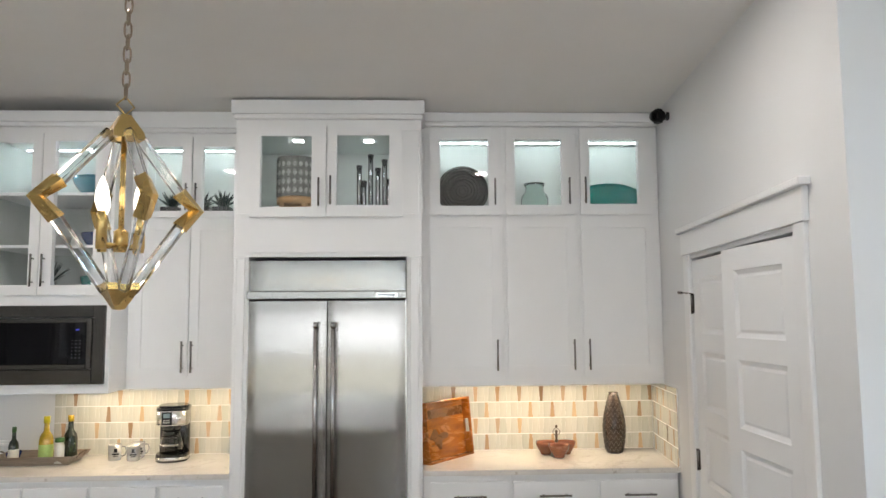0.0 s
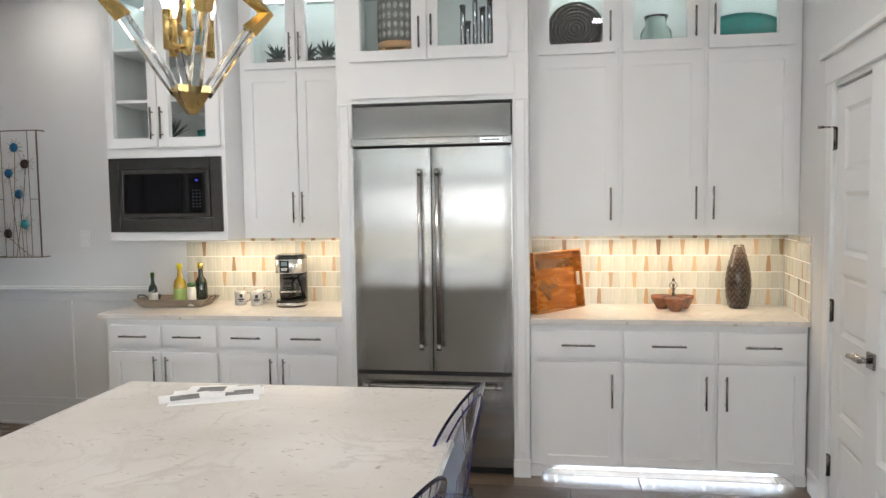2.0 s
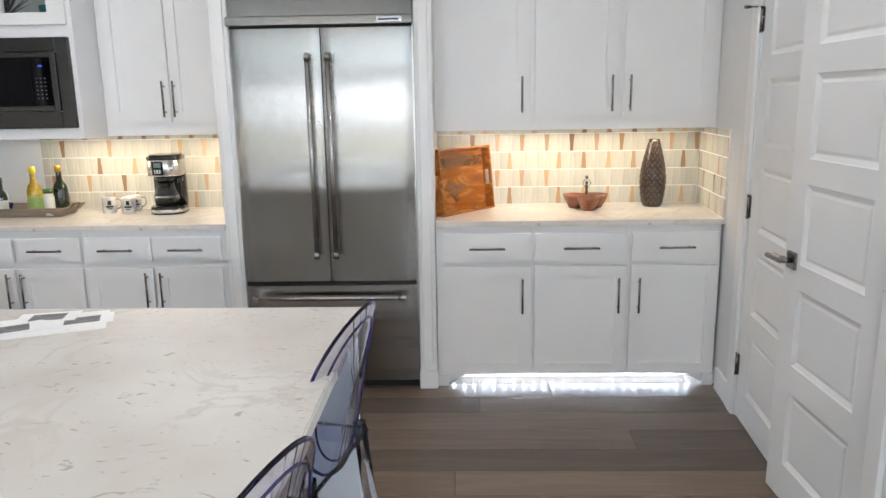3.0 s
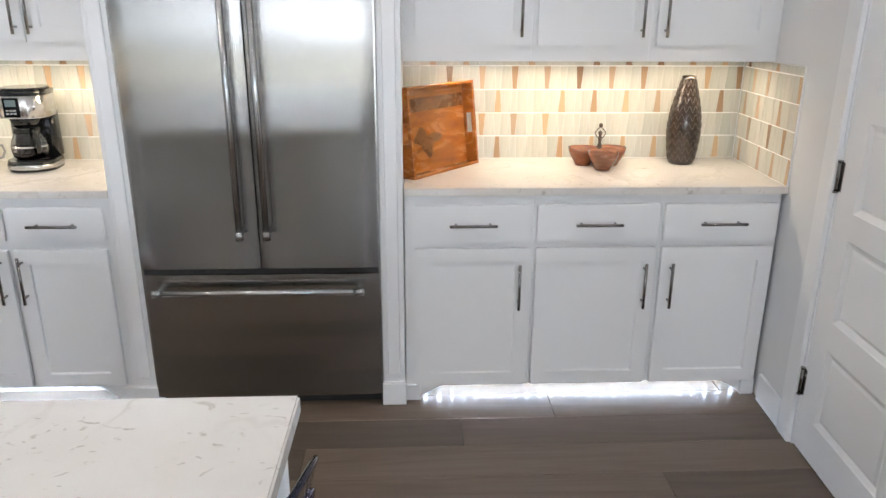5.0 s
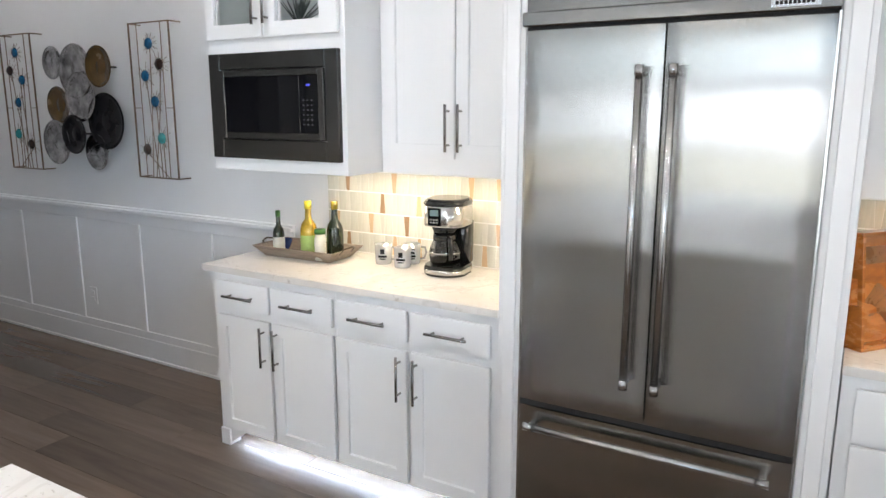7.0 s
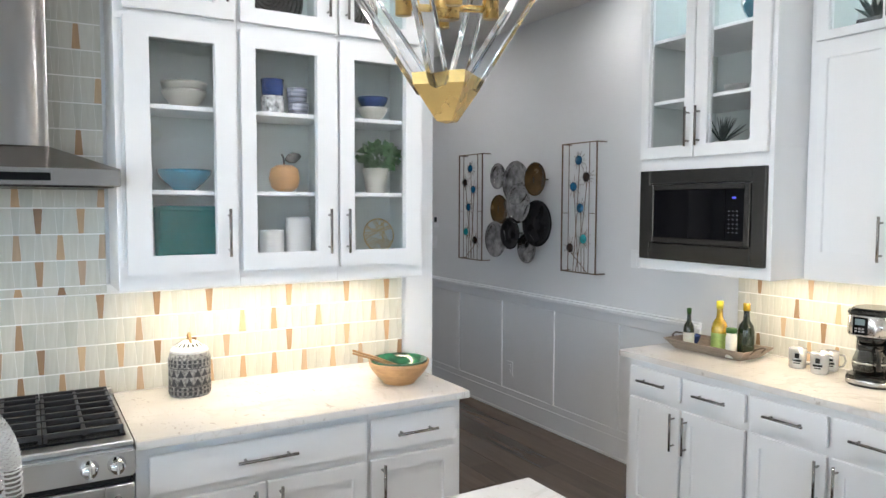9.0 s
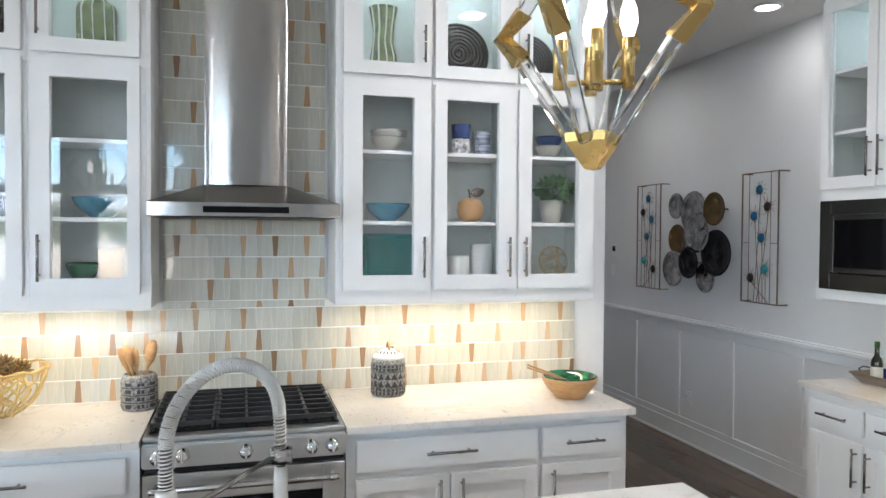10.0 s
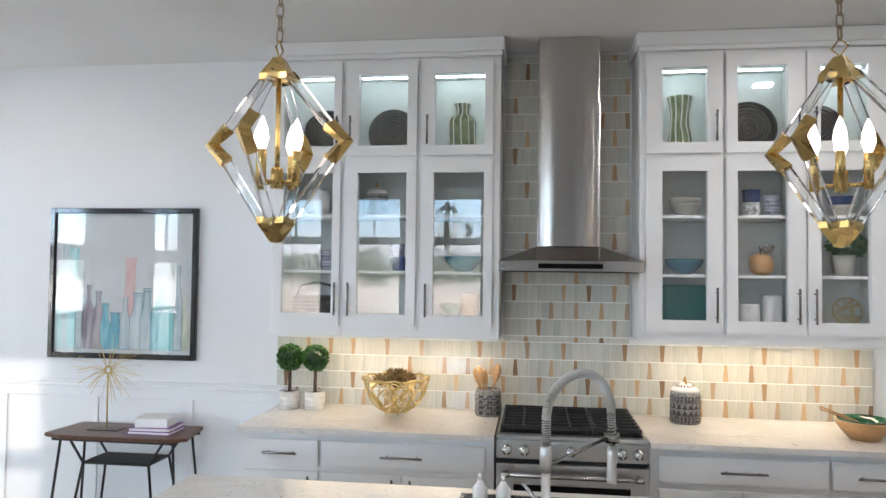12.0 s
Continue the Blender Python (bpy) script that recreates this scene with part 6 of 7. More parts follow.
def striped_vase(m, profile, label):
    t = thing("vase", m, label, "vase", "striped vases")
    part("body", lathe(profile, 36), mat("mottled sage glaze", (0.17, 0.22, 0.10), 0.25, var=0.45, scale=30, coat=0.3), t)
    n = 11
    for k in range(n):
        a = 2 * math.pi * k / n
        pts = [((r + 0.0004) * math.cos(a + 0.08 * math.sin(z * 30)), (r + 0.0004) * math.sin(a + 0.08 * math.sin(z * 30)), z) for r, z in profile[1:-3]]
        part("stripe", tube(pts, 0.0055, 5, flat=0.35), CERAMIC, t)


striped_vase(at(-2.215, SU), [(0.0, 0.0), (0.066, 0.0), (0.07, 0.02), (0.066, 0.08), (0.052, 0.15), (0.052, 0.22), (0.066, 0.30), (0.07, 0.32), (0.066, 0.32), (0.05, 0.25), (0.0, 0.2)], "tall waisted green and white striped vase")
striped_vase(at(-3.475, SU), [(0.0, 0.0), (0.078, 0.0), (0.082, 0.02), (0.082, 0.19), (0.074, 0.215), (0.045, 0.235), (0.042, 0.26), (0.052, 0.30), (0.048, 0.30), (0.04, 0.26), (0.0, 0.2)], "green and white striped vase with a narrow neck")
for y, r in ((-1.81, 0.155), (-1.43, 0.14), (-3.915, 0.15), (-4.33, 0.15)):
    woven_charger("woven_plate", pose(-2.43, y, SU, -7, 0, 90), r, "dark woven cane plate leaning in the lit cabinet")
# range wall, south cabinets
turned("bowl", at(-3.46, S2), bowl_profile(0.115, 0.09, 0.4), CLAY_BLUE, "teal blue bowl on a shelf", "bowl", "shelf bowls")
mug_on_shelf(-3.85, S2, 0.045, 0.085, NAVY, "blue patterned mug on a shelf")
mug_on_shelf(-3.86, S2 + 0.087, 0.043, 0.075, STRIPE, "blue and white mug stacked on another")
mug_on_shelf(-4.40, S2, 0.048, 0.1, DOTS, "white mug with dark spots")
mug_on_shelf(-4.29, S2, 0.046, 0.06, STRIPE, "striped navy and white mug on a shelf")
mug_on_shelf(-4.29, S2 + 0.062, 0.046, 0.06, STRIPE, "striped navy and white mug stacked on a mug")
banded_pot("canister", at(-3.99, S3), 0.07, 0.14, [("line", 0.02 + 0.022 * k, 0.008, 1) for k in range(5)], "black and white banded lidded jar on a shelf", "canister", True)
turned("jar", at(-4.36, S3), [(0.0, 0.0), (0.06, 0.0), (0.08, 0.05), (0.075, 0.12), (0.05, 0.16), (0.0, 0.17)], CERAMIC, "white ceramic jar on the upper shelf", "jar")
BK = thing("basket", at(-4.36, S1), "dark woven basket on the lowest shelf", "basket")
part("sides", boxes([(-0.09, 0.09, -0.13, 0.13, 0.0, 0.13)], 0.012, 2), WICKER, BK)
for k in range(6):
    part("weave", boxes([(-0.094, 0.094, -0.134, 0.134, 0.008 + 0.021 * k, 0.02 + 0.021 * k)], 0.004), WICKER, BK)
part("handle", tube([(0, -0.12, 0.13), (0, -0.09, 0.19), (0, 0, 0.21), (0, 0.09, 0.19), (0, 0.12, 0.13)], 0.008, 8), WICKER, BK)
turned("jar", at(-3.42, S1), [(0.0, 0.0), (0.05, 0.0), (0.052, 0.12), (0.05, 0.15), (0.0, 0.15)], PALEWOOD, "light wooden jar on a shelf", "jar")
turned("bowl", at(-3.53, S1), bowl_profile(0.07, 0.09), MALACHITE, "green and white bowl on a shelf", "bowl", "shelf bowls")
# fridge wall cabinets
woven_charger("woven_plate", pose(0.83, 0.52, 2.476, -7, 0, 0), 0.17, "large dark woven cane plate in the lit cabinet")
JB = thing("glass_jar", pose(1.30, 0.45, 2.476) @ Matrix.Diagonal((1.08, 1.08, 1.2, 1)), "clear pale glass jar with a flared neck", "jar")
part("glass", lathe([(0.0, 0.0), (0.078, 0.0), (0.084, 0.01), (0.084, 0.085), (0.07, 0.108), (0.056, 0.118), (0.054, 0.14), (0.066, 0.165), (0.063, 0.165), (0.05, 0.14), (0.052, 0.116), (0.079, 0.083), (0.079, 0.014), (0.0, 0.008)], 32), JARGLASS, JB)
BWL = tagged(new("platter", mesh_of("platter", moved(lathe([(0.0, -0.03), (0.2, -0.01), (0.275, 0.02), (0.27, 0.026), (0.2, -0.002), (0.0, -0.022)], 44), pose(0, 0, 0.105, 90, 0, 0) @ Matrix.Diagonal((0.86, 0.40, 1, 1))), CLAY_TEAL)), "wide oval green teal platter in the lit cabinet", "platter")
BWL.matrix_basis = pose(1.82, 0.53, 2.478, -6, 0, 0)
PALEDIAMOND = mat("pale grey glaze", (0.40, 0.40, 0.38), 0.5, var=0.4, scale=60)
PL = thing("planter", pose(-0.245, 0.30, 2.426) @ Matrix.Diagonal((1, 1, 1.28, 1)), "patterned grey drum planter on a wooden stand", "planter")
part("drum", lathe([(0.0, 0.10), (0.11, 0.10), (0.118, 0.105), (0.118, 0.285), (0.112, 0.30), (0.105, 0.30), (0.105, 0.2), (0.0, 0.2)], 36), mat("dark grey glaze", (0.15, 0.15, 0.14), 0.5, var=0.2, scale=40), PL)
for row in range(4):
    bm = bmesh.new()
    for i in range(20):
        a0, a1 = 2 * math.pi * i / 20, 2 * math.pi * (i + 0.8) / 20
        am = (a0 + a1) / 2
        z = 0.112 + row * 0.043
        q = lambda a, zz: bm.verts.new((0.1195 * math.cos(a), 0.1195 * math.sin(a), zz))
        bm.faces.new((q(am, z), q(a1, z + 0.017), q(am, z + 0.034), q(a0, z + 0.017)))
    part("diamond_band", bm, PALEDIAMOND, PL, kind="stuff")
part("stand_ring", lathe([(0.09, 0.07), (0.115, 0.07), (0.115, 0.10), (0.09, 0.10)], 30), PALEWOOD, PL)
for k in range(4):
    a = math.radians(45 + 90 * k)
    part("leg", boxes([(0.095 * math.cos(a) - 0.016, 0.095 * math.cos(a) + 0.016, 0.095 * math.sin(a) - 0.016, 0.095 * math.sin(a) + 0.016, 0.0, 0.075)], 0.003), PALEWOOD, PL)
CH = thing("candle_holder", pose(0.25, 0.33, 2.426), "cluster of dark metal tube candle holders", "candle holder")
for dx, dy, h in ((-0.095, 0.0, 0.345), (-0.025, 0.04, 0.425), (-0.062, -0.03, 0.24), (0.025, -0.02, 0.325), (0.065, 0.03, 0.39), (0.095, -0.01, 0.255)):
    part("tube", merged(tube([(dx - 0.012, dy, 0), (dx - 0.012, dy, h - 0.02)], 0.0035, 6), tube([(dx + 0.012, dy, 0), (dx + 0.012, dy, h - 0.02)], 0.0035, 6), tube([(dx, dy, 0), (dx, dy, 0.004)], 0.016, 10)), BLACKIRON, CH)
    part("sleeve", tube([(dx, dy, 0.004), (dx, dy, h - 0.022)], 0.011, 12), CHROME, CH, "shiny metal sleeve")
    part("cup", moved(lathe([(0.0, 0.0), (0.017, 0.0), (0.02, 0.022), (0.0, 0.022)], 14), pose(dx, dy, h - 0.022)), BLACKIRON, CH)


def succulent(x, y, z, n, size, label):
    t = thing("succulent", pose(x, y, z), label, "plant", "shelf succulents")
    part("pot", boxes([(-0.055, 0.055, -0.05, 0.05, 0, 0.06)], 0.004), mat("charcoal pot", (0.05, 0.05, 0.05), 0.6), t)
    g = random.Random(int(x * 100))
    for i in range(n):
        a = i * 2.4
        el = 0.5 + 0.9 * i / n
        d = Vector((math.cos(a) * math.cos(el), math.sin(a) * math.cos(el), math.sin(el)))
        l = size * g.uniform(0.8, 1.1)
        part("leaf", tube([Vector((0, 0, 0.055)), Vector((0, 0, 0.055)) + d * l * 0.5, Vector((0, 0, 0.055)) + d * l + Vector((0, 0, -0.01))], [0.007, 0.010, 0.001], 6, flat=0.5), AGAVE, t)


succulent(-1.07, 0.45, 2.461, 16, 0.12, "dark spiky succulent in a charcoal pot")
succulent(-0.87, 0.45, 2.461, 16, 0.12, "dark spiky succulent in a charcoal pot")
succulent(-0.74, 0.45, 2.461, 18, 0.13, "dark spiky succulent in a charcoal pot")
turned("bowl", pose(-1.52, 0.40, 2.5605), bowl_profile(0.15, 0.14, 0.4), CLAY_BLUE, "large blue glazed bowl on the top shelf", "bowl", "shelf bowls")
turned("bowl", pose(-1.50, 0.38, 2.2455), bowl_profile(0.10, 0.10, 0.5), NAVY, "navy glazed bowl on the middle shelf", "bowl", "shelf bowls")
turned("bowl", pose(-1.76, 0.45, 2.2455), bowl_profile(0.06, 0.09, 0.6), CERAMIC, "white bowl on the middle shelf", "bowl", "shelf bowls")
turned("bowl", pose(-1.50, 0.36, 1.982), bowl_profile(0.085, 0.09, 0.75), CLAY_TEAL, "turquoise pot on the lowest shelf", "bowl", "shelf bowls")
t = thing("grass_plant", pose(-1.80, 0.40, 1.982), "spiky grass plant in a grey pot behind glass", "plant")
part("pot", lathe([(0.0, 0.0), (0.035, 0.0), (0.04, 0.06), (0.036, 0.06), (0.0, 0.05)], 16), STONEWARE, t)
g = random.Random(8)
for i in range(30):
    a, el = g.uniform(0, 6.28), g.uniform(0.5, 1.4)
    d = Vector((math.cos(a) * math.cos(el), math.sin(a) * math.cos(el), math.sin(el)))
    part("blade", tube([(0, 0, 0.05), Vector((0, 0, 0.05)) + d * 0.08, Vector((0, 0, 0.045)) + d * 0.15], [0.0035, 0.003, 0.0006], 4), AGAVE, t)

# ---------------------------------------------------------------- hall wall art
BLUEGEM = mat("blue enamel", (0.01, 0.10, 0.22), 0.15, var=0.5, scale=40, coat=0.5)
TEALGEM = mat("turquoise enamel", (0.03, 0.30, 0.33), 0.15, var=0.4, scale=40, coat=0.5)
DARKGEM = mat("dark brown enamel", (0.03, 0.018, 0.015), 0.2, var=0.4, scale=40)
RODS = mat("brown bronze rod", (0.17, 0.115, 0.075), 0.4, 0.8, var=0.2, scale=40)


def flower_panel(x0, x1, flip, label):
    t = thing("wall_sculpture", pose(x0, NY, 1.235), label, "wall art", "flower panels")
    w, h, y = x1 - x0, 0.905, -0.085
    part("frame", merged(boxes([(0, 0.007, y - 0.004, y + 0.004, 0, h), (w - 0.007, w, y - 0.004, y + 0.004, 0, h), (0.007, w - 0.007, y - 0.004, y + 0.004, 0, 0.007), (0.007, w - 0.007, y - 0.004, y + 0.004, h - 0.007, h),
                                (0.0, 0.007, y, 0, h - 0.007, h), (w - 0.007, w, y, 0, h - 0.007, h), (0.0, 0.007, y, 0, 0, 0.007), (w - 0.007, w, y, 0, 0, 0.007)])), RODS, t)
    for x in (0.075, w - 0.075):
        part("rod", tube([(x, y, 0.004), (x, y, h - 0.004)], 0.0028, 6), RODS, t)
    for x0_, x1_ in ((0.0, 0.075), (w - 0.075, w)):
        part("rod", tube([(x0_, y, h * 0.46), (x1_, y, h * 0.46)], 0.0025, 6), RODS, t)
    spots = ((0.50, 0.865, BLUEGEM), (0.72, 0.735, DARKGEM), (0.36, 0.665, BLUEGEM), (0.56, 0.50, BLUEGEM), (0.66, 0.265, TEALGEM), (0.28, 0.19, DARKGEM))
    for k, (u, v, gem) in enumerate(spots):
        u = 1 - u if flip else u
        cx, cz = u * w, v * h
        fl = part("flower", moved(lathe([(0.0, 0.018), (0.02, 0.016), (0.032, 0.006), (0.033, 0.0), (0.0, -0.002)], 20), pose(cx, y - 0.004, cz, 90, 0, 0)), gem, t, "round enamelled flower head")
        spikes = []
        for i in range(16):
            a = 2 * math.pi * i / 16 + 0.2 * math.sin(i * 5 + k)
            l = 0.062 + 0.018 * math.sin(i * 3.1 + k)
            spikes.append(tube([(cx + 0.03 * math.cos(a), y, cz + 0.03 * math.sin(a)), (cx + l * math.cos(a), y + 0.006, cz + l * math.sin(a))], 0.0014, 4))
        part("rays", merged(*spikes), RODS, fl, kind="stuff")
        foot = (0.35 + 0.08 * k) * w if not flip else (0.65 - 0.08 * k) * w
        part("stem", tube([(cx, y + 0.003, cz - 0.03), (cx + 0.35 * (foot - cx), y + 0.004, cz * 0.55), (foot, y + 0.003, 0.006)], 0.0026, 6), RODS, t)


flower_panel(-3.27, -2.91, False, "bronze wire panel with blue and turquoise flower discs")
flower_panel(-4.66, -4.29, True, "bronze wire panel with dark and blue flower discs")
BRONZEGLASS = mat("bronze lacquer", (0.085, 0.048, 0.014), 0.25, 0.2, var=0.4, scale=12)
BLACKLAQ = mat("black lacquer", (0.010, 0.010, 0.012), 0.28, 0.0, var=0.4, scale=12)
BLACKLAQ.node_tree.nodes["Principled BSDF"].inputs["Specular IOR Level"].default_value = 0.12
PC = thing("plate_sculpture", pose(-3.80, NY, 1.65), "wall sculpture of overlapping silver, bronze and black discs", "wall art")
for k, (x, z, r, m) in enumerate(((-4.13, 1.94, 0.105, SILVER), (-3.87, 1.88, 0.17, SILVER), (-3.82, 1.72, 0.155, SILVER), (-3.59, 1.90, 0.125, BRONZEGLASS), (-4.11, 1.67, 0.12, BRONZEGLASS),
                                  (-3.60, 1.57, 0.175, BLACKLAQ), (-4.12, 1.43, 0.145, SILVER), (-3.90, 1.485, 0.125, BLACKLAQ), (-3.74, 1.375, 0.115, SILVER))):
    d = 0.06 + 0.014 * (k % 4)
    part("disc", moved(lathe([(0.0, 0.012), (r * 0.3, 0.010), (r * 0.42, 0.003), (r * 0.7, 0.004), (r * 0.86, 0.018), (r, 0.026), (r, 0.022), (r * 0.86, 0.012), (0.0, -0.002)], 40), pose(x + 3.86, -d, z - 1.65, 90, 0, 0)), m, PC)
    part("mount", tube([(x + 3.86, 0, z - 1.65), (x + 3.86, -d, z - 1.65)], 0.006, 6), BLACKIRON, PC)

# ---------------------------------------------------------------- picture, side table
PF = thing("framed_picture", pose(WX, -5.715, 1.165, 0, 0, 90), "black framed bottle still life behind glass", "picture")
w, h = 1.03, 0.985
part("frame", boxes([(-w / 2, -w / 2 + 0.035, -0.035, 0, 0, h), (w / 2 - 0.035, w / 2, -0.035, 0, 0, h), (-w / 2 + 0.035, w / 2 - 0.035, -0.035, 0, 0, 0.035), (-w / 2 + 0.035, w / 2 - 0.035, -0.035, 0, h - 0.035, h)], 0.004), mat("black lacquered frame", (0.012, 0.012, 0.013), 0.12, coat=0.4), PF)
part("mat_board", boxes([(-w / 2 + 0.03, w / 2 - 0.03, -0.010, -0.004, 0.03, h - 0.03)]), mat("pale print ground", (0.46, 0.48, 0.48), 0.7, var=0.06, scale=4), PF)
def print_ink(name, low, high):
    """Watercolour wash that pales towards the top of a shape and runs in streaks."""
    m, nt, p = shader(name)
    wash = node(nt, "ShaderNodeTexNoise", Scale=7.0, Detail=5.0, Distortion=0.8)
    nt.links.new(coords(nt, (2.2, 1, 0.45)), wash.inputs["Vector"])
    nt.links.new(ramp(nt, wash.outputs["Fac"], [(0.34, low), (0.62, high)]), p.inputs["Base Color"])
    p.inputs["Roughness"].default_value = 0.7
    return m


inks = [print_ink("print teal", (0.14, 0.50, 0.50), (0.44, 0.60, 0.60)), print_ink("print blue", (0.04, 0.24, 0.32), (0.22, 0.46, 0.50)), print_ink("print mauve", (0.10, 0.08, 0.11), (0.42, 0.36, 0.38)),
        print_ink("print grey", (0.30, 0.38, 0.41), (0.50, 0.54, 0.54)), print_ink("print rose", (0.50, 0.26, 0.24), (0.56, 0.46, 0.45)), print_ink("print olive", (0.34, 0.36, 0.24), (0.50, 0.50, 0.44)), print_ink("print outline", (0.05, 0.12, 0.15), (0.22, 0.33, 0.36))]


def painted_bottle(x, half, hh, neck, k, layer):
    """A flat bottle printed on the board, with a darker outline and rim."""
    z = 0.06
    sh = hh * 0.55
    side = [(half, z), (half, z + sh), (half * 0.75, z + sh * 1.15), (neck, z + sh * 1.4), (neck, z + hh * 0.94), (neck * 1.3, z + hh * 0.95), (neck * 1.3, z + hh)]
    y = -0.0102 - 0.0003 * layer
    bm = bmesh.new()
    bm.faces.new([bm.verts.new((x + a, y, b)) for a, b in side] + [bm.verts.new((x - a, y, b)) for a, b in side[::-1]])
    part("printed_bottle", bm, inks[k], PF)
    bm = bmesh.new()
    for s in (-1, 1):
        for (a0, b0), (a1, b1) in zip(side, side[1:]):
            bm.faces.new([bm.verts.new(q) for q in ((x + s * a0, y - 0.00015, b0), (x + s * a1, y - 0.00015, b1), (x + s * (a1 - 0.004), y - 0.00015, b1), (x + s * (a0 - 0.004), y - 0.00015, b0))])
    for zz, half_w in ((z, half), (z + hh * 0.945, neck * 1.2), (z + hh - 0.003, neck * 1.3)):
        bm.faces.new([bm.verts.new(q) for q in ((x - half_w, y - 0.00015, zz), (x + half_w, y - 0.00015, zz), (x + half_w, y - 0.00015, zz + 0.004), (x - half_w, y - 0.00015, zz + 0.004))])
    part("printed_outline", bm, inks[6] if k in (1, 2, 3) else inks[k], PF)


for i, row in enumerate(((-0.40, 0.05, 0.80, 0.03, 3), (-0.35, 0.045, 0.66, 0.026, 0), (-0.455, 0.025, 0.42, 0.012, 0), (-0.29, 0.045, 0.50, 0.014, 3), (-0.24, 0.05, 0.42, 0.014, 2), (-0.17, 0.055, 0.38, 0.018, 2), (-0.12, 0.035, 0.30, 0.02, 1), (-0.05, 0.045, 0.24, 0.03, 1),
                         (0.05, 0.05, 0.60, 0.035, 4), (0.02, 0.04, 0.34, 0.014, 3), (0.11, 0.06, 0.37, 0.032, 3), (0.17, 0.045, 0.40, 0.022, 3), (0.27, 0.075, 0.44, 0.035, 1), (0.31, 0.055, 0.38, 0.02, 0), (0.43, 0.035, 0.36, 0.012, 5), (0.385, 0.03, 0.55, 0.012, 3))):
    painted_bottle(*row, i)
g = part("glazing", boxes([(-w / 2 + 0.03, w / 2 - 0.03, -0.018, -0.016, 0.03, h - 0.03)]), PANE, PF)
g.visible_shadow = False

ST = thing("side_table", pose(-2.29, -5.52, 0, 0, 0, 90), "walnut topped console table on black splayed steel legs", "table")
bm = bmesh.new()
prof = [(-0.455, -0.14), (-0.33, -0.19), (0.36, -0.19), (0.455, -0.13), (0.40, 0.19), (-0.42, 0.19)]
lo = [bm.verts.new((x, y, 0.735)) for x, y in prof]
hi = [bm.verts.new((x, y, 0.758)) for x, y in prof]
bm.faces.new(lo[::-1]), bm.faces.new(hi)
for i in range(6):
    bm.faces.new((lo[i], lo[(i + 1) % 6], hi[(i + 1) % 6], hi[i]))
bmesh.ops.bevel(bm, geom=bm.edges[:], offset=0.004, segments=2, affect="EDGES")
part("top", bm, WALNUT, ST)
part("under_frame", boxes([(-0.40, 0.40, -0.15, -0.135, 0.715, 0.735), (-0.40, 0.40, 0.135, 0.15, 0.715, 0.735)], 0.002), BLACKIRON, ST)
part("shelf", boxes([(-0.21, 0.21, -0.12, 0.12, 0.575, 0.59)], 0.002), BLACKIRON, ST, "black metal shelf")
for sx in (-1, 1):
    for sy in (-1, 1):
        part("leg", tube([(sx * 0.30, sy * 0.12, 0.72), (sx * 0.21, sy * 0.12, 0.585), (sx * 0.30, sy * 0.17, 0.0)], 0.008, 8), BLACKIRON, ST)
        part("leg", tube([(sx * 0.36, sy * 0.12, 0.72), (sx * 0.42, sy * 0.17, 0.0)], 0.008, 8), BLACKIRON, ST)
TZ = 0.7585
for i, (z, hh, w2, d2, m, lab) in enumerate(((0.0, 0.018, 0.135, 0.10, PURPLE, "thin purple book under a stack"), (0.018, 0.022, 0.13, 0.098, PURPLE, "purple book in a stack"), (0.04, 0.055, 0.10, 0.085, CERAMIC, "thick white book on top of the stack"))):
    t = thing("book", pose(-2.29, -5.33, TZ + z, 0, 0, 90 + 3 * i), lab, "book", "books on the table")
    part("cover", boxes([(-w2, w2, -d2, d2, 0, 0.003), (-w2, w2, -d2, d2, hh - 0.003, hh), (-w2, -w2 + 0.003, -d2, d2, 0.003, hh - 0.003)], 0.0008), m, t)
    part("page_block", boxes([(-w2 + 0.003, w2 - 0.004, -d2 + 0.004, d2 - 0.004, 0.003, hh - 0.003)]), PAPER, t)
SS = thing("starburst_sculpture", pose(-2.29, -5.66, TZ), "gold wire starburst sculpture on a thin stand", "sculpture")
part("base", boxes([(-0.05, 0.05, -0.10, 0.10, 0, 0.006)], 0.002), BRONZE, SS)
part("stem", tube([(0, 0, 0.006), (0, 0, 0.34)], 0.005, 8), GOLD, SS)
part("hub", tube([(0.0, 0.022 * math.cos(2 * math.pi * i / 20), 0.365 + 0.022 * math.sin(2 * math.pi * i / 20)) for i in range(20)], 0.007, 8, True), GOLD, SS)
g = random.Random(21)
for i in range(72):
    v = Vector((g.gauss(0, 1), g.gauss(0, 1), g.gauss(0, 1))).normalized()
    l = g.uniform(0.15, 0.235)
    c = Vector((0, 0, 0.365))
    part("wire", tube([c + v * 0.02, c + v * l * 0.6 + Vector((0, 0, 0.012)), c + v * (l - 0.008), c + v * l], [0.0012, 0.0012, 0.0012, 0.0032], 5), GOLD, SS)


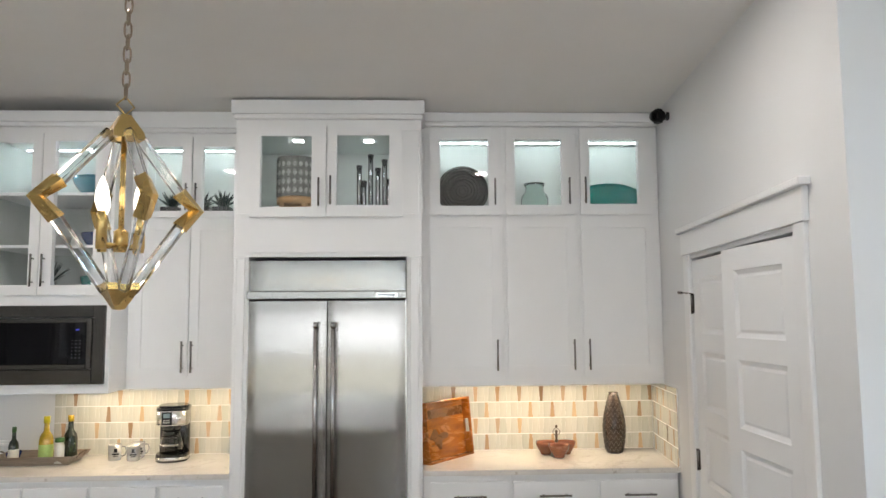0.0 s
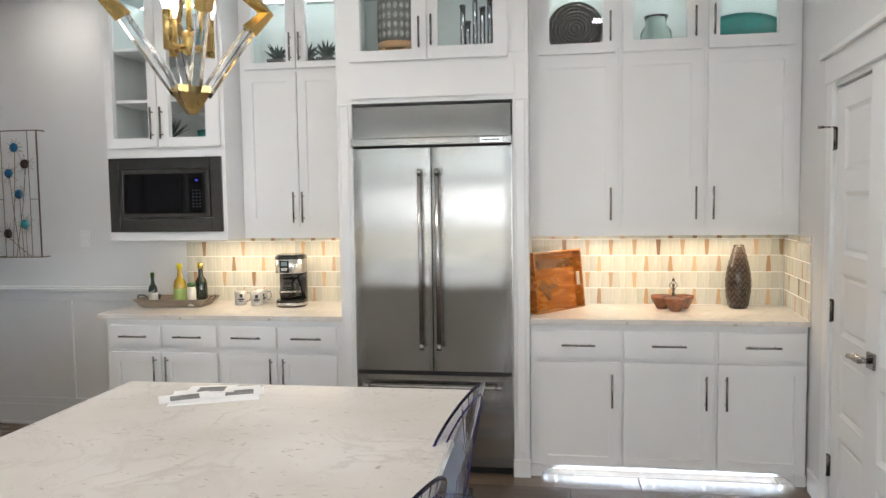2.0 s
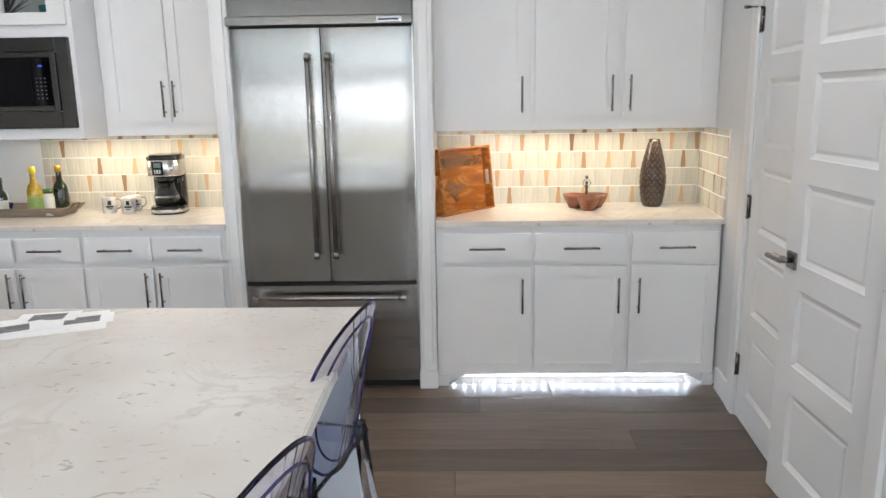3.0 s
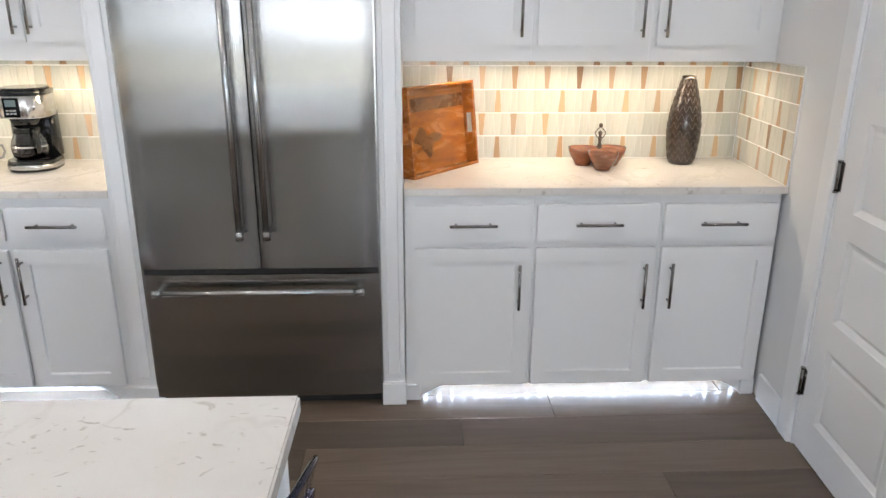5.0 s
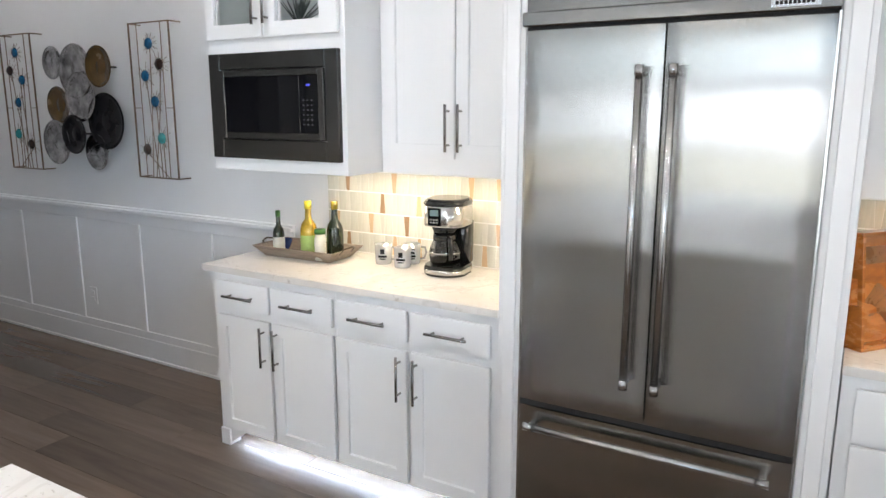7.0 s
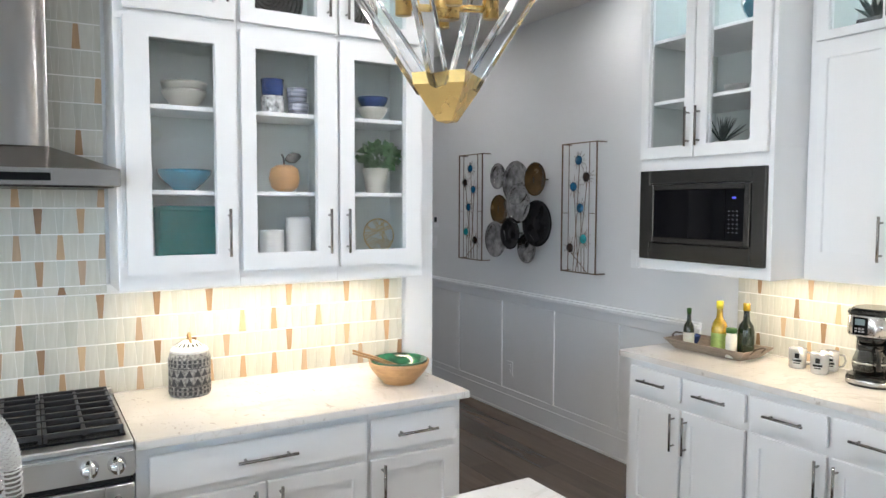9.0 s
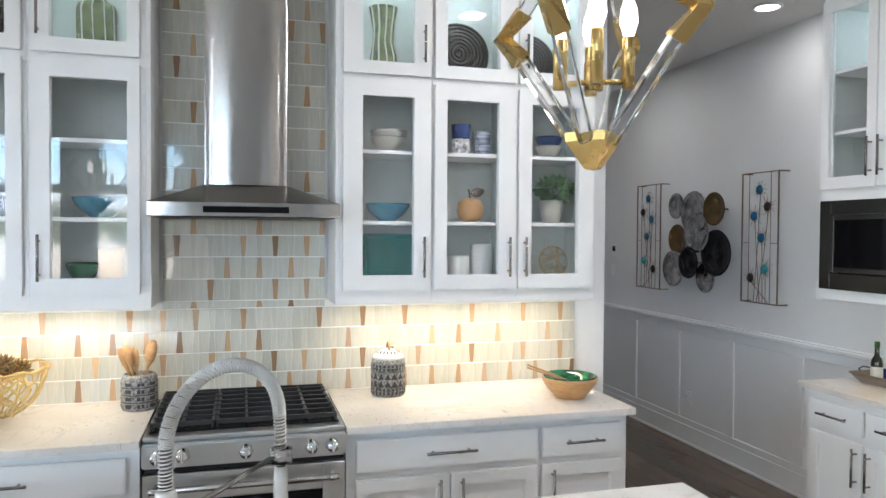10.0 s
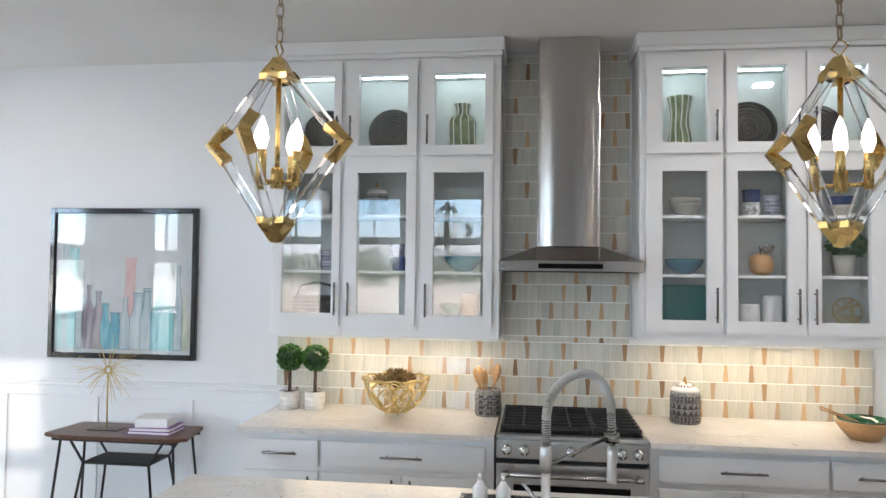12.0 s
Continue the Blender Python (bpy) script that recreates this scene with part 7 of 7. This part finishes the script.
# ---------------------------------------------------------------- clear stools at the island
def ghost_stool(m, label):
    """Clear moulded counter stool with an oval back; local -x faces the island."""
    t = thing("bar_stool", m, label, "stool", "stools at the island")
    n = 36
    cz, hz, hy = 0.832, 0.222, 0.195

    def p(u, v, off):
        y = hy * u
        z = cz + hz * v
        lean = (z - 0.62) * 0.20
        return (0.165 + lean - 0.05 * (u * u) + off, y, z)

    def shell(a, b, off0, off1):
        """A closed oval plate between radius a and b."""
        bm = bmesh.new()
        loops = []
        for rad, off in ((a, off0), (b, off0), (b, off1), (a, off1)):
            loops.append([bm.verts.new(p(rad * math.cos(2 * math.pi * i / n), rad * math.sin(2 * math.pi * i / n), off)) for i in range(n)])
        for q, r in ((0, 1), (1, 2), (2, 3), (3, 0)):
            for i in range(n):
                j = (i + 1) % n
                f = bm.faces.new((loops[q][i], loops[q][j], loops[r][j], loops[r][i]))
                f.smooth = False
        bmesh.ops.recalc_face_normals(bm, faces=bm.faces[:])
        return bm

    part("back_rim", tube([p(math.cos(2 * math.pi * i / n), math.sin(2 * math.pi * i / n), 0) for i in range(n)], 0.0045, 8, True), SMOKE_RIM, t)
    part("back_inner_rim", tube([p(0.8 * math.cos(2 * math.pi * i / n), 0.84 * math.sin(2 * math.pi * i / n), 0.004) for i in range(n)], 0.003, 8, True), SMOKE_RIM, t)
    part("back_panel", shell(0.02, 0.99, -0.003, 0.003), SMOKE, t)
    part("seat", moved(boxes([(-0.19, 0.17, -0.2, 0.2, 0.615, 0.632)], 0.008, 2), pose(0, 0, 0)), SMOKE, t)
    part("apron", boxes([(-0.185, 0.165, -0.195, -0.185, 0.565, 0.615), (-0.185, 0.165, 0.185, 0.195, 0.565, 0.615), (-0.185, -0.175, -0.185, 0.185, 0.565, 0.615)], 0.003), SMOKE, t)
    for sy in (-1, 1):
        part("leg", tube([(-0.17, sy * 0.175, 0.60), (-0.185, sy * 0.19, 0.0)], [0.02, 0.013], 8), SMOKE, t)
        part("leg", tube([(0.15, sy * 0.16, 0.66), (0.165, sy * 0.175, 0.45), (0.25, sy * 0.195, 0.0)], [0.02, 0.02, 0.013], 8), SMOKE, t)
        part("stretcher", tube([(-0.18, sy * 0.183, 0.22), (0.205, sy * 0.185, 0.22)], 0.009, 8), SMOKE, t)
    part("stretcher", tube([(-0.18, -0.18, 0.25), (-0.18, 0.18, 0.25)], 0.009, 8), SMOKE, t)
    return t


first = ghost_stool(pose(0.215, -1.90, 0, 0, 0, -14), "clear polycarbonate stool with an oval back at the island")
copy_thing(first, pose(0.20, -2.62, 0, 0, 0, -18))
copy_thing(first, pose(0.19, -3.40, 0, 0, 0, -10))

# ---------------------------------------------------------------- pieces: floor boards
floor = thing("floor", pose(0, 0, 0), "dark brown oak plank floor with a soft sheen", "floor", kind="structure")
BOARDS = {}
rows, w = 0, 0.19
y = NY
rng = random.Random(7)
while y > -5.2:
    x = HX - 0.1 - rng.random() * 1.5
    while x < EX + 0.02:
        length = rng.choice((1.3, 1.7, 2.2))
        if length not in BOARDS:
            BOARDS[length] = mesh_of("plank", boxes([(0, length - 0.0015, -w + 0.0015, 0, -0.012, 0.0)], 0.0012), PLANK)
        b = part("plank", BOARDS[length], PLANK, floor)
        b.location = (x, y, 0)
        x += length
    y -= w
rest = [(HX - 0.1, FX, y - 0.19 * (k + 1) + 0.0015, y - 0.19 * k, -0.012, 0.0) for k in range(20)]
rest += [(EX + 0.6, FX, SPLIT - 0.19 * (k + 1) + 0.0015, SPLIT - 0.19 * k, -0.012, -0.0005) for k in range(19)]
part("far_planks", boxes(rest, 0.001), PLANK, floor, kind="stuff")


# ---------------------------------------------------------------- pieces: backsplash tiles
def splash(name, m, length, z0, z1, label, limit, seed, blocks=()):
    """Rows of slanted tiles, local x along the wall, front to -y. blocks: (x0, x1, ztop) stretches that go higher."""
    t = thing(name, m, label, "backsplash", kind="structure")
    top = max([z1] + [b[2] for b in blocks])
    bed = [(0, length, -0.0086, 0, z0, z1)] + [(a, b, -0.0086, 0, z1, c) for a, b, c in blocks]
    part("grout_bed", boxes(bed), GROUT, t)
    g = random.Random(seed)
    rh, pair, narrow, lean, gap = 0.1045, 0.072, 0.026, 0.0034, 0.0003
    cache = {}
    far = {TILE: [], TAN: []}
    count, row, z, last = 0, 0, z0, []
    while z < top - 0.01:
        zt = min(z + rh, top)
        spans = [(0.0, length)] if zt <= z1 + 0.02 else [(a, b) for a, b, c in blocks if z < c - 0.01]
        if zt > z1 and z < z1 - 0.005:
            zt = z1
        for a, b in spans:
            n = 2 * max(1, int(round((b - a) / pair)))
            both = 2 * (b - a) / n
            at = [a + (k // 2) * both + (both - narrow if k % 2 else 0.0) for k in range(n + 1)]
            since = g.randint(0, 3)
            flip = row % 2
            here = []
            for i in range(n):
                sl = lambda k: 0.0 if k in (0, n) else (lean if (k + flip) % 2 else -lean)
                x0, x1 = at[i], at[i + 1]
                step = x1 - x0
                since += 1
                tan = since >= 3 and g.random() < 0.62 and i % 2 == 1 and not any(abs(i - q) <= 1 for q in last)
                if tan:
                    since = 0
                    here.append(i)
                l, r = sl(i), sl(i + 1)
                h = zt - z
                key = (round(step, 4), l, r, round(h, 4), tan)
                cx = (x0 + x1) / 2
                hw = step / 2 - gap
                quad = ((-hw - l, 0.0015), (hw - r, 0.0015), (hw + r, h - 0.0015), (-hw + l, h - 0.0015))
                if count < limit:
                    if key not in cache:
                        bm = bmesh.new()
                        bk = [bm.verts.new((q, -0.004, v)) for q, v in quad]
                        mx, mz = 0.0003, 0.0012
                        fr = [bm.verts.new((q + (mx if k in (0, 3) else -mx), -0.0098, v + (mz if k < 2 else -mz))) for k, (q, v) in enumerate(quad)]
                        for k in range(4):
                            bm.faces.new((bk[k], bk[(k + 1) % 4], fr[(k + 1) % 4], fr[k]))
                        bm.faces.new(fr)
                        cache[key] = mesh_of("tile", bm, TAN if tan else TILE)
                    ob = part("tile", cache[key], None, t)
                    ob.location = (cx, g.uniform(-0.0003, 0.0003), z)
                    ob.rotation_euler = (g.uniform(-0.008, 0.008), 0, g.uniform(-0.012, 0.012))
                    count += 1
                else:
                    far[TAN if tan else TILE].append((cx, z, quad, g.uniform(-0.012, 0.012)))
        last = here
        z = zt
        row += 1
    for key, made in ((TILE, TILE_I), (TAN, TAN_I)):
        if far[key]:
            verts, faces = [], []
            for cx, zz, quad, tilt in far[key]:
                s = len(verts)
                verts += [(cx + q, -0.004, zz + v) for q, v in quad]
                verts += [(cx + q * 0.99, -0.0098 + q * tilt, zz + v + (0.0014 if k < 2 else -0.0014)) for k, (q, v) in enumerate(quad)]
                faces += [(s + k, s + (k + 1) % 4, s + 4 + (k + 1) % 4, s + 4 + k) for k in range(4)] + [(s + 4, s + 5, s + 6, s + 7)]
            me = bpy.data.meshes.new("tile_field")
            me.from_pydata(verts, [], faces)
            me.materials.append(made)
            part("tile_field", me, None, t, kind="stuff")


splash("backsplash_fridge_wall", pose(0.553, NY - 0.001, 0), 1.545, 0.92, U, "cream and tan slanted glass tile backsplash", 260, 2)
splash("backsplash_coffee", pose(-1.85, NY - 0.001, 0), 1.297, 0.92, U, "cream and tan slanted glass tile backsplash behind the coffee maker", 230, 5)
splash("backsplash_pantry_side", PM @ pose(-0.62, -0.001, 0), 0.60, 0.92, U, "cream and tan slanted glass tile backsplash on the side wall", 120, 9)
splash("backsplash_range", pose(WX + 0.001, -4.655, 0, 0, 0, 90), 3.54, 0.92, U, "sage and tan slanted glass tile backsplash to the ceiling behind the hood", 300, 13, [(1.43, 2.18, CEIL - 0.02)])
